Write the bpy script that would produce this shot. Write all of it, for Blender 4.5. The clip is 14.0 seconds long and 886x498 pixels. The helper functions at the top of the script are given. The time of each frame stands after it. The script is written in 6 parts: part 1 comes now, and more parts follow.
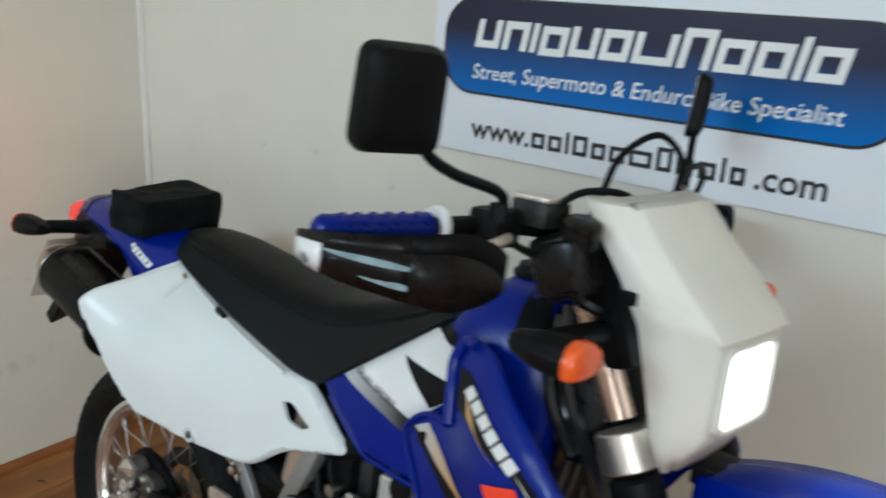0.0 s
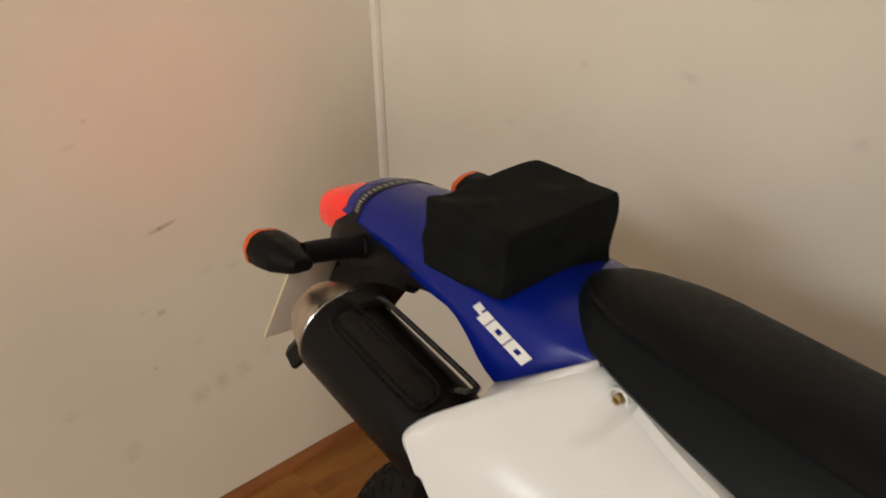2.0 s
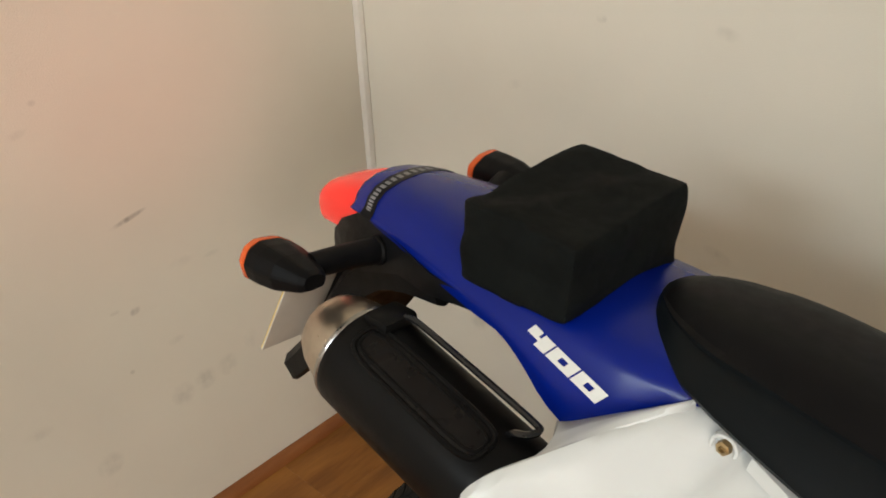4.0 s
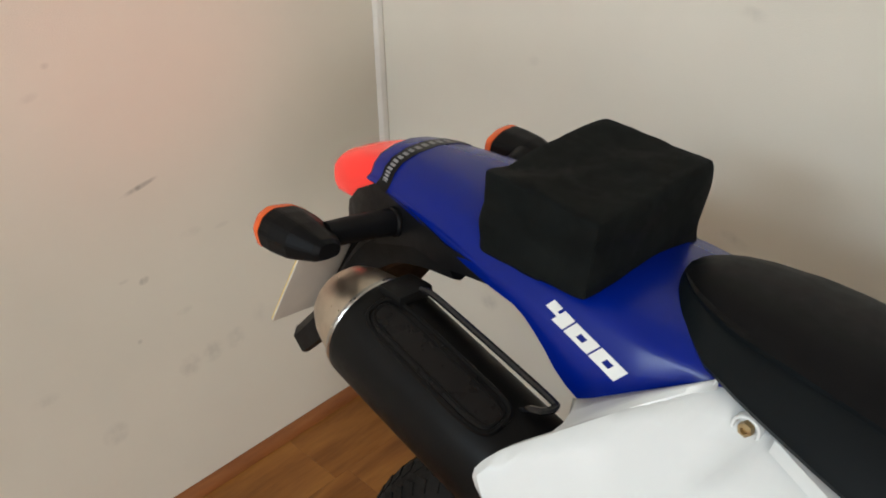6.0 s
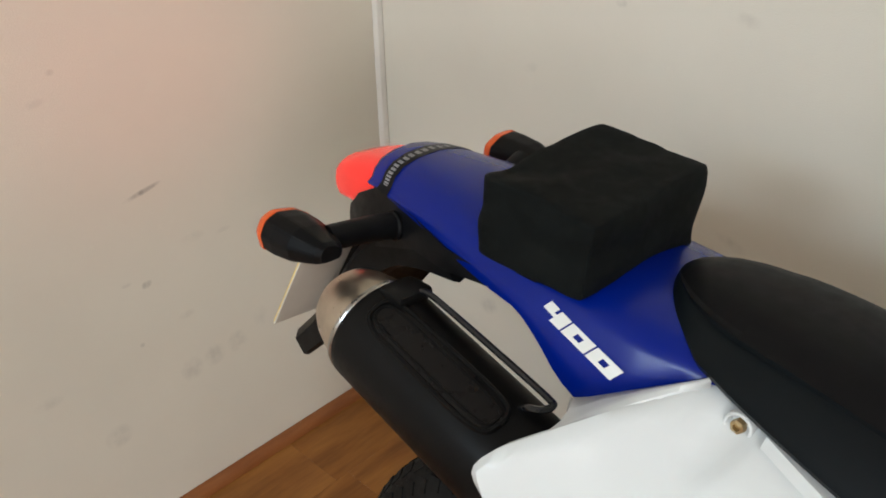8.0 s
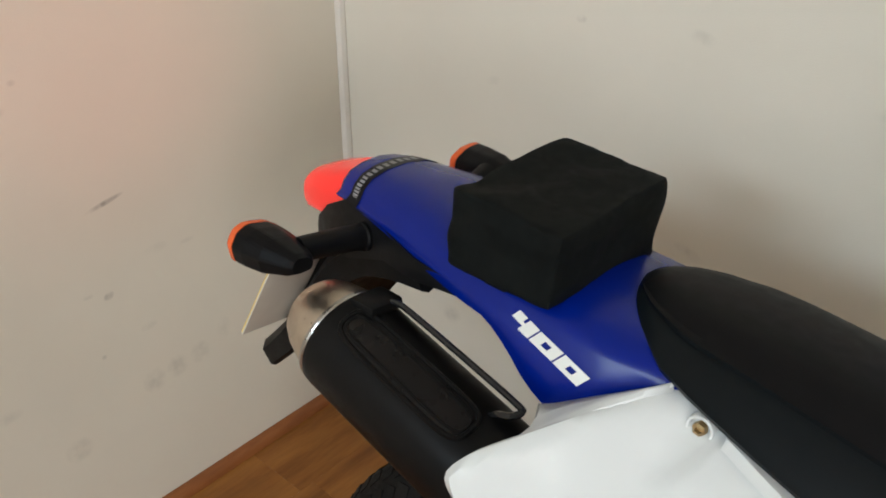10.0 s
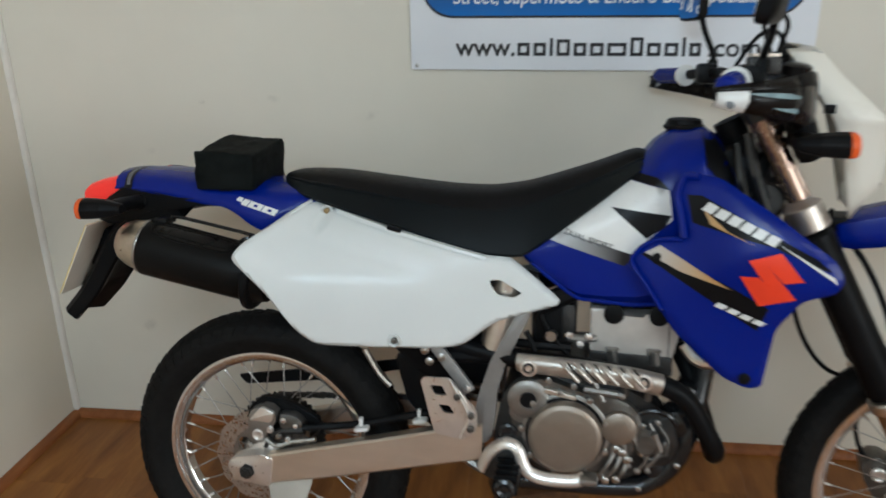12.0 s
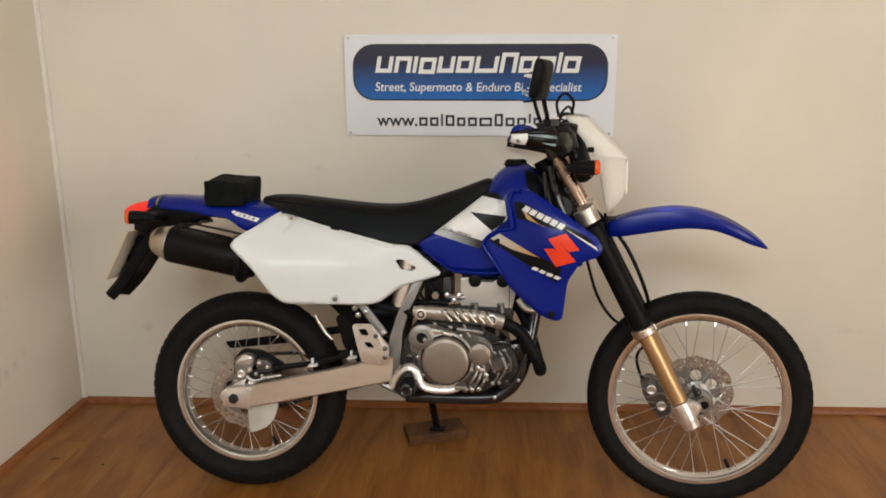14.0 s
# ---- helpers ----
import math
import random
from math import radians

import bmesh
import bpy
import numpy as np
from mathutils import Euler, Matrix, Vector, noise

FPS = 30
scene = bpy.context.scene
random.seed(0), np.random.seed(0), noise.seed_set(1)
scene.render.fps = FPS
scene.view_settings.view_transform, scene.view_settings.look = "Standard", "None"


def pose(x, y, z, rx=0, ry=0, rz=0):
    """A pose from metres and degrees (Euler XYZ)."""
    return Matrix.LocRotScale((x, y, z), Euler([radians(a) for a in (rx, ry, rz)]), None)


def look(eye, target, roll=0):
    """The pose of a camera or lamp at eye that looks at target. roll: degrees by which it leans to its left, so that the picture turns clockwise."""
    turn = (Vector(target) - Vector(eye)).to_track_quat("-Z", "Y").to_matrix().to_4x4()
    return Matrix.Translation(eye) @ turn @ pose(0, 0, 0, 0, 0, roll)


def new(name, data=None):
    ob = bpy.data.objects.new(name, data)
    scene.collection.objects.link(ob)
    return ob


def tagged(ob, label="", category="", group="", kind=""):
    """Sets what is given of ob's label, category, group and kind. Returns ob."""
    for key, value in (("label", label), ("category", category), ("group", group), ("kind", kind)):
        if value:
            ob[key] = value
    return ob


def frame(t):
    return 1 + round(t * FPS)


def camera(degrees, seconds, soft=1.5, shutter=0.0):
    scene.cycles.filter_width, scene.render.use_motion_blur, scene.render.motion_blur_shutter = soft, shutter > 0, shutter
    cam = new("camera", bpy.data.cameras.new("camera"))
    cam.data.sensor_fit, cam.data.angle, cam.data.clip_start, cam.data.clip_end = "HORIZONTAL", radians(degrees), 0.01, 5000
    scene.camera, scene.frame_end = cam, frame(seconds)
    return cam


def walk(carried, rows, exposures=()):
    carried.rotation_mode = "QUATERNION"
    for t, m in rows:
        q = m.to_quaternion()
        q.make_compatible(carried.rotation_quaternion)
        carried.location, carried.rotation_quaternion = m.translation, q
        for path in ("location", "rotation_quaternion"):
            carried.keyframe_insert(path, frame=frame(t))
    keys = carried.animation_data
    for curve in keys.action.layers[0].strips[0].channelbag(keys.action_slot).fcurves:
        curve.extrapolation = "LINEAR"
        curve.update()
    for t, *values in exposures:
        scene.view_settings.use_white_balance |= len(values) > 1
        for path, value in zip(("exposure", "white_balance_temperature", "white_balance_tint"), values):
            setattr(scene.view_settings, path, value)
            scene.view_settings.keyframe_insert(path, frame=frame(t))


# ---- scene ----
cam = camera(56.6, 14.0, soft=1.8, shutter=0.4)
PATH = [
    (0, (0.736, -0.859, 1.458), (-0.426, 0.665, 0.884), 2.9),
    (0.5, (0.51, -0.836, 1.443), (-0.788, 0.539, 0.79), 1.2),
    (1, (0.237, -0.682, 1.411), (-1.238, 0.457, 0.685), -2.3),
    (1.5, (0.028, -0.573, 1.409), (-1.426, 0.534, 0.595), -1.8),
    (2, (-0.207, -0.521, 1.399), (-1.514, 0.713, 0.522), -1.4),
    (2.5, (-0.358, -0.48, 1.386), (-1.599, 0.769, 0.438), -2.3),
    (3, (-0.38, -0.46, 1.395), (-1.569, 0.802, 0.398), -2.4),
    (5.5, (-0.389, -0.46, 1.378), (-1.605, 0.771, 0.375), -1.9),
    (6, (-0.394, -0.463, 1.374), (-1.588, 0.766, 0.343), -1.0),
    (6.5, (-0.386, -0.479, 1.383), (-1.586, 0.754, 0.364), -0.6),
    (7, (-0.389, -0.476, 1.382), (-1.6, 0.751, 0.369), -0.9),
    (7.5, (-0.384, -0.474, 1.38), (-1.588, 0.756, 0.362), -1.0),
    (10, (-0.382, -0.493, 1.392), (-1.511, 0.818, 0.389), 0.4),
    (10.5, (-0.337, -0.565, 1.398), (-1.308, 0.894, 0.435), -1.3),
    (11, (-0.198, -0.796, 1.394), (-1.039, 0.77, 0.478), -2.0),
    (11.5, (-0.157, -1.172, 1.413), (-0.626, 0.628, 0.678), -1.1),
    (12, (-0.071, -1.54, 1.427), (-0.358, 0.319, 0.748), -1.7),
    (12.5, (-0.045, -1.9, 1.442), (-0.174, 0.011, 0.866), 0.4),
    (13, (0.004, -2.22, 1.447), (-0.086, -0.309, 0.863), -0.4),
    (13.5, (0.108, -2.395, 1.45), (-0.03, -0.46, 0.961), -0.6),
    (14, (0.117, -2.507, 1.446), (-0.025, -0.568, 0.977), -0.9),
]
EXPO = [(0, -0.35, 5060, 1), (0.5, -0.22, 5260, 3), (1.0, -0.23, 5960, 9), (1.5, -0.36, 6430, 14), (2.5, -0.44, 6610, 13), (3.2, -0.3, 6410, 10), (5.5, -0.11, 5680, 8), (7.5, -0.11, 5580, 8), (10.0, -0.15, 5580, 7), (10.5, -0.19, 5380, 5), (11.0, -0.21, 5180, 3), (11.5, -0.36, 5130, 3), (12.0, -0.5, 5280, 3), (12.5, -0.52, 5630, 6), (13.2, -0.44, 6080, 10), (14, -0.34, 6180, 11)]
walk(cam, [(t, look(e, g, r)) for t, e, g, r in PATH], EXPO)

# ---- light ----
world = bpy.data.worlds.new("world")
world.use_nodes = True
scene.world = world
world.node_tree.nodes["Background"].inputs["Color"].default_value = (0.9, 0.95, 1.0, 1)
world.node_tree.nodes["Background"].inputs["Strength"].default_value = 0.05


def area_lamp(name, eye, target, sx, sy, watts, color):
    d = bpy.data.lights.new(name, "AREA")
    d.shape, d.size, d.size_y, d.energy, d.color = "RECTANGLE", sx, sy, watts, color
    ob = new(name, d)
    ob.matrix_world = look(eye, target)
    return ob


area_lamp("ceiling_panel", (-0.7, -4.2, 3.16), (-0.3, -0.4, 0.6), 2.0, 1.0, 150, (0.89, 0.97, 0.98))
# added warm fill for the left wall, not a known lamp
area_lamp("left_wall_fill", (1.8, -2.6, 3.16), (-0.6, -0.8, 0.6), 1.4, 0.5, 26, (1.0, 0.92, 0.80))
# added soft fill from the right, no such source is known
area_lamp("right_fill", (3.58, -3.75, 1.6), (-1.4, -0.2, 0.7), 2.3, 1.7, 128, (1.0, 0.91, 0.79))

# ---- materials ----


def material(name, color, rough=0.5, metal=0.0, vary=0.12, scale=14.0, bump=0.0, bump_scale=200.0, coat=0.0, spec=0.5, rough_vary=0.08, stretch=(1, 1, 1)):
    """A principled material whose colour, roughness and relief vary at two scales."""
    m = bpy.data.materials.new(name)
    m.use_nodes = True
    nt = m.node_tree
    b = nt.nodes["Principled BSDF"]
    b.inputs["Metallic"].default_value = metal
    b.inputs["Specular IOR Level"].default_value = spec
    b.inputs["Coat Weight"].default_value = coat
    b.inputs["Coat Roughness"].default_value = 0.06
    tc = nt.nodes.new("ShaderNodeTexCoord")
    mp = nt.nodes.new("ShaderNodeMapping")
    mp.inputs["Scale"].default_value = stretch
    nt.links.new(tc.outputs["Object"], mp.inputs["Vector"])
    n1 = nt.nodes.new("ShaderNodeTexNoise")
    n1.inputs["Scale"].default_value = scale
    n1.inputs["Detail"].default_value = 6.0
    nt.links.new(mp.outputs["Vector"], n1.inputs["Vector"])
    rmp = nt.nodes.new("ShaderNodeMapRange")
    rmp.inputs["From Min"].default_value, rmp.inputs["From Max"].default_value = 0.3, 0.7
    rmp.inputs["To Min"].default_value, rmp.inputs["To Max"].default_value = 1.0 - vary, 1.0 + vary
    nt.links.new(n1.outputs["Fac"], rmp.inputs["Value"])
    mul = nt.nodes.new("ShaderNodeMix")
    mul.data_type, mul.blend_type = "RGBA", "MULTIPLY"
    mul.inputs["Factor"].default_value = 1.0
    mul.inputs["A"].default_value = (*color[:3], 1.0)
    nt.links.new(rmp.outputs["Result"], mul.inputs["B"])
    nt.links.new(mul.outputs["Result"], b.inputs["Base Color"])
    r2 = nt.nodes.new("ShaderNodeMapRange")
    r2.inputs["From Min"].default_value, r2.inputs["From Max"].default_value = 0.3, 0.7
    r2.inputs["To Min"].default_value, r2.inputs["To Max"].default_value = max(0.02, rough - rough_vary), min(1.0, rough + rough_vary)
    n2 = nt.nodes.new("ShaderNodeTexNoise")
    n2.inputs["Scale"].default_value, n2.inputs["Detail"].default_value = scale * 3.1, 4.0
    nt.links.new(mp.outputs["Vector"], n2.inputs["Vector"])
    nt.links.new(n2.outputs["Fac"], r2.inputs["Value"])
    nt.links.new(r2.outputs["Result"], b.inputs["Roughness"])
    if bump:
        n3 = nt.nodes.new("ShaderNodeTexNoise")
        n3.inputs["Scale"].default_value, n3.inputs["Detail"].default_value = bump_scale, 3.0
        nt.links.new(mp.outputs["Vector"], n3.inputs["Vector"])
        bp = nt.nodes.new("ShaderNodeBump")
        bp.inputs["Strength"].default_value, bp.inputs["Distance"].default_value = bump, 0.002
        nt.links.new(n3.outputs["Fac"], bp.inputs["Height"])
        nt.links.new(bp.outputs["Normal"], b.inputs["Normal"])
    return m


def emitter(name, color, strength, rough=0.2):
    m = bpy.data.materials.new(name)
    m.use_nodes = True
    b = m.node_tree.nodes["Principled BSDF"]
    b.inputs["Base Color"].default_value = (*color, 1)
    b.inputs["Emission Color"].default_value = (*color, 1)
    b.inputs["Emission Strength"].default_value = strength
    b.inputs["Roughness"].default_value = rough
    return m


def wall_material(name, color, marks, axis):
    """Cream emulsion with roller texture, faint blotches and the scuffs listed as (u, z, ru, rz, tilt, strength)."""
    m = material(name, color, 0.55, vary=0.045, scale=2.2, bump=0.25, bump_scale=420.0, spec=0.35)
    nt = m.node_tree
    b = nt.nodes["Principled BSDF"]
    geo = nt.nodes.new("ShaderNodeNewGeometry")
    sep = nt.nodes.new("ShaderNodeSeparateXYZ")
    nt.links.new(geo.outputs["Position"], sep.inputs["Vector"])
    ns = nt.nodes.new("ShaderNodeTexNoise")
    ns.inputs["Scale"].default_value, ns.inputs["Detail"].default_value = 45.0, 5.0
    nt.links.new(geo.outputs["Position"], ns.inputs["Vector"])

    def calc(op, a, c):
        n = nt.nodes.new("ShaderNodeMath")
        n.operation = op
        for i, v in enumerate((a, c)):
            if isinstance(v, (int, float)):
                n.inputs[i].default_value = v
            else:
                nt.links.new(v, n.inputs[i])
        return n.outputs[0]

    total = None
    for u, z, ru, rz, tilt, strength in marks:
        du = calc("SUBTRACT", sep.outputs[axis], u)
        dz = calc("SUBTRACT", sep.outputs["Z"], z)
        c, s = math.cos(radians(tilt)), math.sin(radians(tilt))
        a = calc("DIVIDE", calc("ADD", calc("MULTIPLY", du, c), calc("MULTIPLY", dz, s)), ru)
        d = calc("DIVIDE", calc("SUBTRACT", calc("MULTIPLY", dz, c), calc("MULTIPLY", du, s)), rz)
        rr = calc("ADD", calc("MULTIPLY", a, a), calc("MULTIPLY", d, d))
        f = calc("MAXIMUM", calc("SUBTRACT", 1.0, rr), 0.0)
        gate = calc("MAXIMUM", calc("MULTIPLY", calc("SUBTRACT", ns.outputs["Fac"], 0.30), 1.9), 0.0)
        f = calc("MULTIPLY", calc("MULTIPLY", f, gate), strength)
        total = f if total is None else calc("ADD", total, f)
    total = calc("MINIMUM", total, 0.85)
    old = b.inputs["Base Color"].links[0].from_socket
    mx = nt.nodes.new("ShaderNodeMix")
    mx.data_type = "RGBA"
    nt.links.new(total, mx.inputs["Factor"])
    nt.links.new(old, mx.inputs["A"])
    mx.inputs["B"].default_value = (0.10, 0.085, 0.07, 1)
    nt.links.new(mx.outputs["Result"], b.inputs["Base Color"])
    return m


def plank_material(name, light, dark, streak=9.0, rough=0.33):
    """Lacquered wood: long grain along y, cathedral figure and a tone for each plank."""
    m = bpy.data.materials.new(name)
    m.use_nodes = True
    nt = m.node_tree
    b = nt.nodes["Principled BSDF"]
    geo = nt.nodes.new("ShaderNodeNewGeometry")
    info = nt.nodes.new("ShaderNodeObjectInfo")
    shift = nt.nodes.new("ShaderNodeVectorMath")
    shift.operation = "MULTIPLY_ADD"
    comb = nt.nodes.new("ShaderNodeCombineXYZ")
    for k in ("X", "Y", "Z"):
        nt.links.new(info.outputs["Random"], comb.inputs[k])
    shift.inputs[1].default_value = (13.0, 31.0, 7.0)
    nt.links.new(comb.outputs["Vector"], shift.inputs[0])
    nt.links.new(geo.outputs["Position"], shift.inputs[2])
    mp = nt.nodes.new("ShaderNodeMapping")
    mp.inputs["Scale"].default_value = (1.0, 0.13, 1.0)
    nt.links.new(shift.outputs["Vector"], mp.inputs["Vector"])
    wv = nt.nodes.new("ShaderNodeTexNoise")
    wv.inputs["Scale"].default_value, wv.inputs["Detail"].default_value, wv.inputs["Distortion"].default_value = streak, 7.0, 1.6
    nt.links.new(mp.outputs["Vector"], wv.inputs["Vector"])
    fine = nt.nodes.new("ShaderNodeTexNoise")
    fine.inputs["Scale"].default_value, fine.inputs["Detail"].default_value = 120.0, 4.0
    nt.links.new(mp.outputs["Vector"], fine.inputs["Vector"])
    ad = nt.nodes.new("ShaderNodeMath")
    ad.operation = "MULTIPLY_ADD"
    ad.inputs[1].default_value = 0.35
    nt.links.new(fine.outputs["Fac"], ad.inputs[0])
    nt.links.new(wv.outputs["Fac"], ad.inputs[2])
    tone = nt.nodes.new("ShaderNodeMath")
    tone.operation = "MULTIPLY_ADD"
    tone.inputs[1].default_value = 0.015
    nt.links.new(info.outputs["Random"], tone.inputs[0])
    wide = nt.nodes.new("ShaderNodeTexNoise")
    wide.inputs["Scale"].default_value, wide.inputs["Detail"].default_value = 2.6, 3.0
    nt.links.new(geo.outputs["Position"], wide.inputs["Vector"])
    cloud = nt.nodes.new("ShaderNodeMath")
    cloud.operation = "MULTIPLY_ADD"
    cloud.inputs[1].default_value = 0.22
    nt.links.new(wide.outputs["Fac"], cloud.inputs[0])
    nt.links.new(ad.outputs[0], cloud.inputs[2])
    nt.links.new(cloud.outputs[0], tone.inputs[2])
    rp = nt.nodes.new("ShaderNodeValToRGB")
    rp.color_ramp.elements[0].position, rp.color_ramp.elements[0].color = 0.58, (*dark, 1)
    rp.color_ramp.elements[1].position, rp.color_ramp.elements[1].color = 1.02, (*light, 1)
    nt.links.new(tone.outputs[0], rp.inputs["Fac"])
    nt.links.new(rp.outputs["Color"], b.inputs["Base Color"])
    b.inputs["Roughness"].default_value = rough
    b.inputs["Specular IOR Level"].default_value = 0.3
    bp = nt.nodes.new("ShaderNodeBump")
    bp.inputs["Strength"].default_value, bp.inputs["Distance"].default_value = 0.12, 0.001
    nt.links.new(fine.outputs["Fac"], bp.inputs["Height"])
    nt.links.new(bp.outputs["Normal"], b.inputs["Normal"])
    return m


def ramp_material(name, low, high, z0, z1, rough=0.35, axis="Z"):
    """A print whose colour runs from low to high over the sheet's own height."""
    m = bpy.data.materials.new(name)
    m.use_nodes = True
    nt = m.node_tree
    b = nt.nodes["Principled BSDF"]
    tc = nt.nodes.new("ShaderNodeTexCoord")
    sep = nt.nodes.new("ShaderNodeSeparateXYZ")
    nt.links.new(tc.outputs["Object"], sep.inputs["Vector"])
    mr = nt.nodes.new("ShaderNodeMapRange")
    mr.inputs["From Min"].default_value, mr.inputs["From Max"].default_value = z0, z1
    nt.links.new(sep.outputs[axis], mr.inputs["Value"])
    rp = nt.nodes.new("ShaderNodeValToRGB")
    rp.color_ramp.elements[0].color, rp.color_ramp.elements[1].color = (*low, 1), (*high, 1)
    nt.links.new(mr.outputs["Result"], rp.inputs["Fac"])
    nt.links.new(rp.outputs["Color"], b.inputs["Base Color"])
    b.inputs["Roughness"].default_value = rough
    return m


WALL = (0.73, 0.685, 0.585)
M_wall_back = wall_material("wall_paint_back", WALL, [(-1.36, 0.341, 0.03, 0.025, 30, 0.31), (-1.093, 1.046, 0.012, 0.008, 0, 0.43), (-0.847, 0.699, 0.03, 0.012, -20, 0.25), (-0.602, 1.007, 0.03, 0.015, 20, 0.19), (-0.883, 1.054, 0.03, 0.012, -10, 0.19), (1.488, 0.345, 0.08, 0.02, 0, 0.15), (-1.268, 0.903, 0.02, 0.01, 20, 0.15)], "X")
M_wall_left = wall_material("wall_paint_left", WALL, [(0.094, 0.733, 0.042, 0.006, 12, 0.9), (0.065, 0.553, 0.012, 0.009, 20, 0.9), (0.117, 0.323, 0.028, 0.03, 20, 0.31), (0.171, 0.329, 0.028, 0.028, 20, 0.31), (0.227, 0.333, 0.026, 0.028, 0, 0.28), (-0.058, 0.259, 0.03, 0.03, 0, 0.28), (-0.159, 0.406, 0.03, 0.015, 0, 0.19), (-0.044, 0.935, 0.02, 0.008, 10, 0.19), (-0.007, 0.977, 0.008, 0.006, 0, 0.31), (0.239, 0.598, 0.02, 0.006, 0, 0.28), (0.173, 0.608, 0.03, 0.012, 0, 0.12), (0.028, 0.568, 0.012, 0.005, 0, 0.31), (0.03, 0.432, 0.006, 0.006, 0, 0.43), (0.129, 0.452, 0.02, 0.01, 0, 0.19), (0.291, 0.363, 0.02, 0.03, 0, 0.15), (-0.379, 0.547, 0.03, 0.01, 60, 0.19)], "Y")
M_wall_plain = material("wall_paint", WALL, 0.6, vary=0.05, scale=2.0, bump=0.2, bump_scale=400)
M_ceiling = material("ceiling_paint", (0.78, 0.76, 0.72), 0.7, vary=0.03, scale=2)
M_filler = material("white_filler_strip", (0.76, 0.72, 0.65), 0.45, vary=0.05, scale=12)
M_plank = plank_material("oak_laminate", (0.315, 0.130, 0.027), (0.165, 0.058, 0.011))
M_trim = plank_material("trim_wood", (0.30, 0.112, 0.033), (0.20, 0.066, 0.018), 14.0, 0.4)
M_block = plank_material("rough_pine", (0.14, 0.062, 0.022), (0.065, 0.028, 0.010), 16.0, 0.75)
M_blue = material("blue_plastic", (0.0018, 0.012, 0.205), 0.26, vary=0.02, scale=9, coat=0.0, spec=0.26, rough_vary=0.008)
M_white = material("white_plastic", (0.71, 0.73, 0.72), 0.20, vary=0.02, scale=6, coat=0.0, rough_vary=0.03, spec=0.24)
M_cowl = material("cream_white_plastic", (0.73, 0.70, 0.62), 0.30, vary=0.03, scale=6, rough_vary=0.03, spec=0.3)
M_black = material("black_plastic", (0.005, 0.005, 0.0055), 0.45, vary=0.2, scale=20, bump=0.08, bump_scale=500, spec=0.11)
M_blackgloss = material("gloss_black", (0.012, 0.012, 0.013), 0.18, vary=0.1, scale=15)
M_seat = material("seat_vinyl", (0.006, 0.006, 0.0065), 0.48, vary=0.15, scale=25, bump=0.12, bump_scale=900, rough_vary=0.05, spec=0.10)
# teal tint in this base colour stands in for a cool sheen
M_seatside = material("seat_side_vinyl", (0.0045, 0.0066, 0.0080), 0.45, vary=0.1, scale=12, bump=0.02, bump_scale=500, spec=0.16, rough_vary=0.03)
M_rubber = material("tyre_rubber", (0.008, 0.0075, 0.007), 0.7, vary=0.25, scale=30, bump=0.2, bump_scale=300, spec=0.14)
# warm tint in the colour paints in the floor's reflection
M_alu = material("brushed_aluminium", (0.76, 0.69, 0.61), 0.42, 1.0, vary=0.04, scale=40, rough_vary=0.04, stretch=(0.3, 1, 1))
M_rim = material("rim_aluminium", (0.80, 0.79, 0.78), 0.15, 0.95, vary=0.05, scale=30, rough_vary=0.04)
M_cast = material("cast_alloy", (0.29, 0.275, 0.255), 0.40, 0.85, vary=0.12, scale=35, bump=0.12, bump_scale=250)
# darker copy of cast_alloy, shade is put into its colour
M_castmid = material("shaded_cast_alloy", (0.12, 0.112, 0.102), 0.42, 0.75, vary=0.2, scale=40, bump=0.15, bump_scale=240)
M_clutch = material("bronze_grey_cover", (0.29, 0.245, 0.20), 0.42, 0.75, vary=0.06, scale=30, bump=0.05, bump_scale=300)
M_leg = material("grey_frame_paint", (0.27, 0.26, 0.25), 0.42, 0.4, vary=0.1, scale=20)
M_shield = material("heat_shield_steel", (0.50, 0.46, 0.41), 0.38, 0.75, vary=0.12, scale=30, rough_vary=0.06)
M_disc = material("brake_disc_steel", (0.50, 0.45, 0.41), 0.30, 0.9, vary=0.12, scale=50)
M_pedal = material("polished_cast_aluminium", (0.80, 0.76, 0.72), 0.34, 0.85, vary=0.05, scale=40)
M_castdark = material("dark_alloy", (0.045, 0.043, 0.041), 0.45, 0.7, vary=0.25, scale=40, bump=0.2, bump_scale=220)
M_head = material("silver_engine_paint", (0.54, 0.51, 0.47), 0.45, 0.4, vary=0.08, scale=25)
M_steel = material("steel", (0.45, 0.44, 0.42), 0.32, 1.0, vary=0.12, scale=60)
M_spoke = material("spoke_steel", (0.42, 0.40, 0.38), 0.40, 0.85, vary=0.1, scale=60)
M_gold = material("gold_anodised", (0.56, 0.37, 0.19), 0.40, 0.8, vary=0.04, scale=18, rough_vary=0.03)
M_bronze = material("bronze_tube", (0.46, 0.33, 0.26), 0.26, 0.9, vary=0.04, scale=18, rough_vary=0.03)
M_muffler = material("muffler_black_paint", (0.006, 0.0057, 0.0055), 0.42, vary=0.2, scale=18, bump=0.08, bump_scale=400, spec=0.11)
M_titan = material("brushed_steel_cone", (0.56, 0.49, 0.40), 0.36, 1.0, vary=0.15, scale=30, rough_vary=0.1)
M_orange = material("orange_lens", (0.75, 0.11, 0.015), 0.2, vary=0.08, scale=30)
M_logo = material("orange_red_vinyl", (0.85, 0.055, 0.015), 0.35, vary=0.03, scale=20)
M_vinylwhite = material("white_vinyl", (0.78, 0.78, 0.76), 0.35, vary=0.03, scale=20)
M_vinylgrey = material("grey_vinyl", (0.16, 0.17, 0.18), 0.4, vary=0.1, scale=30)
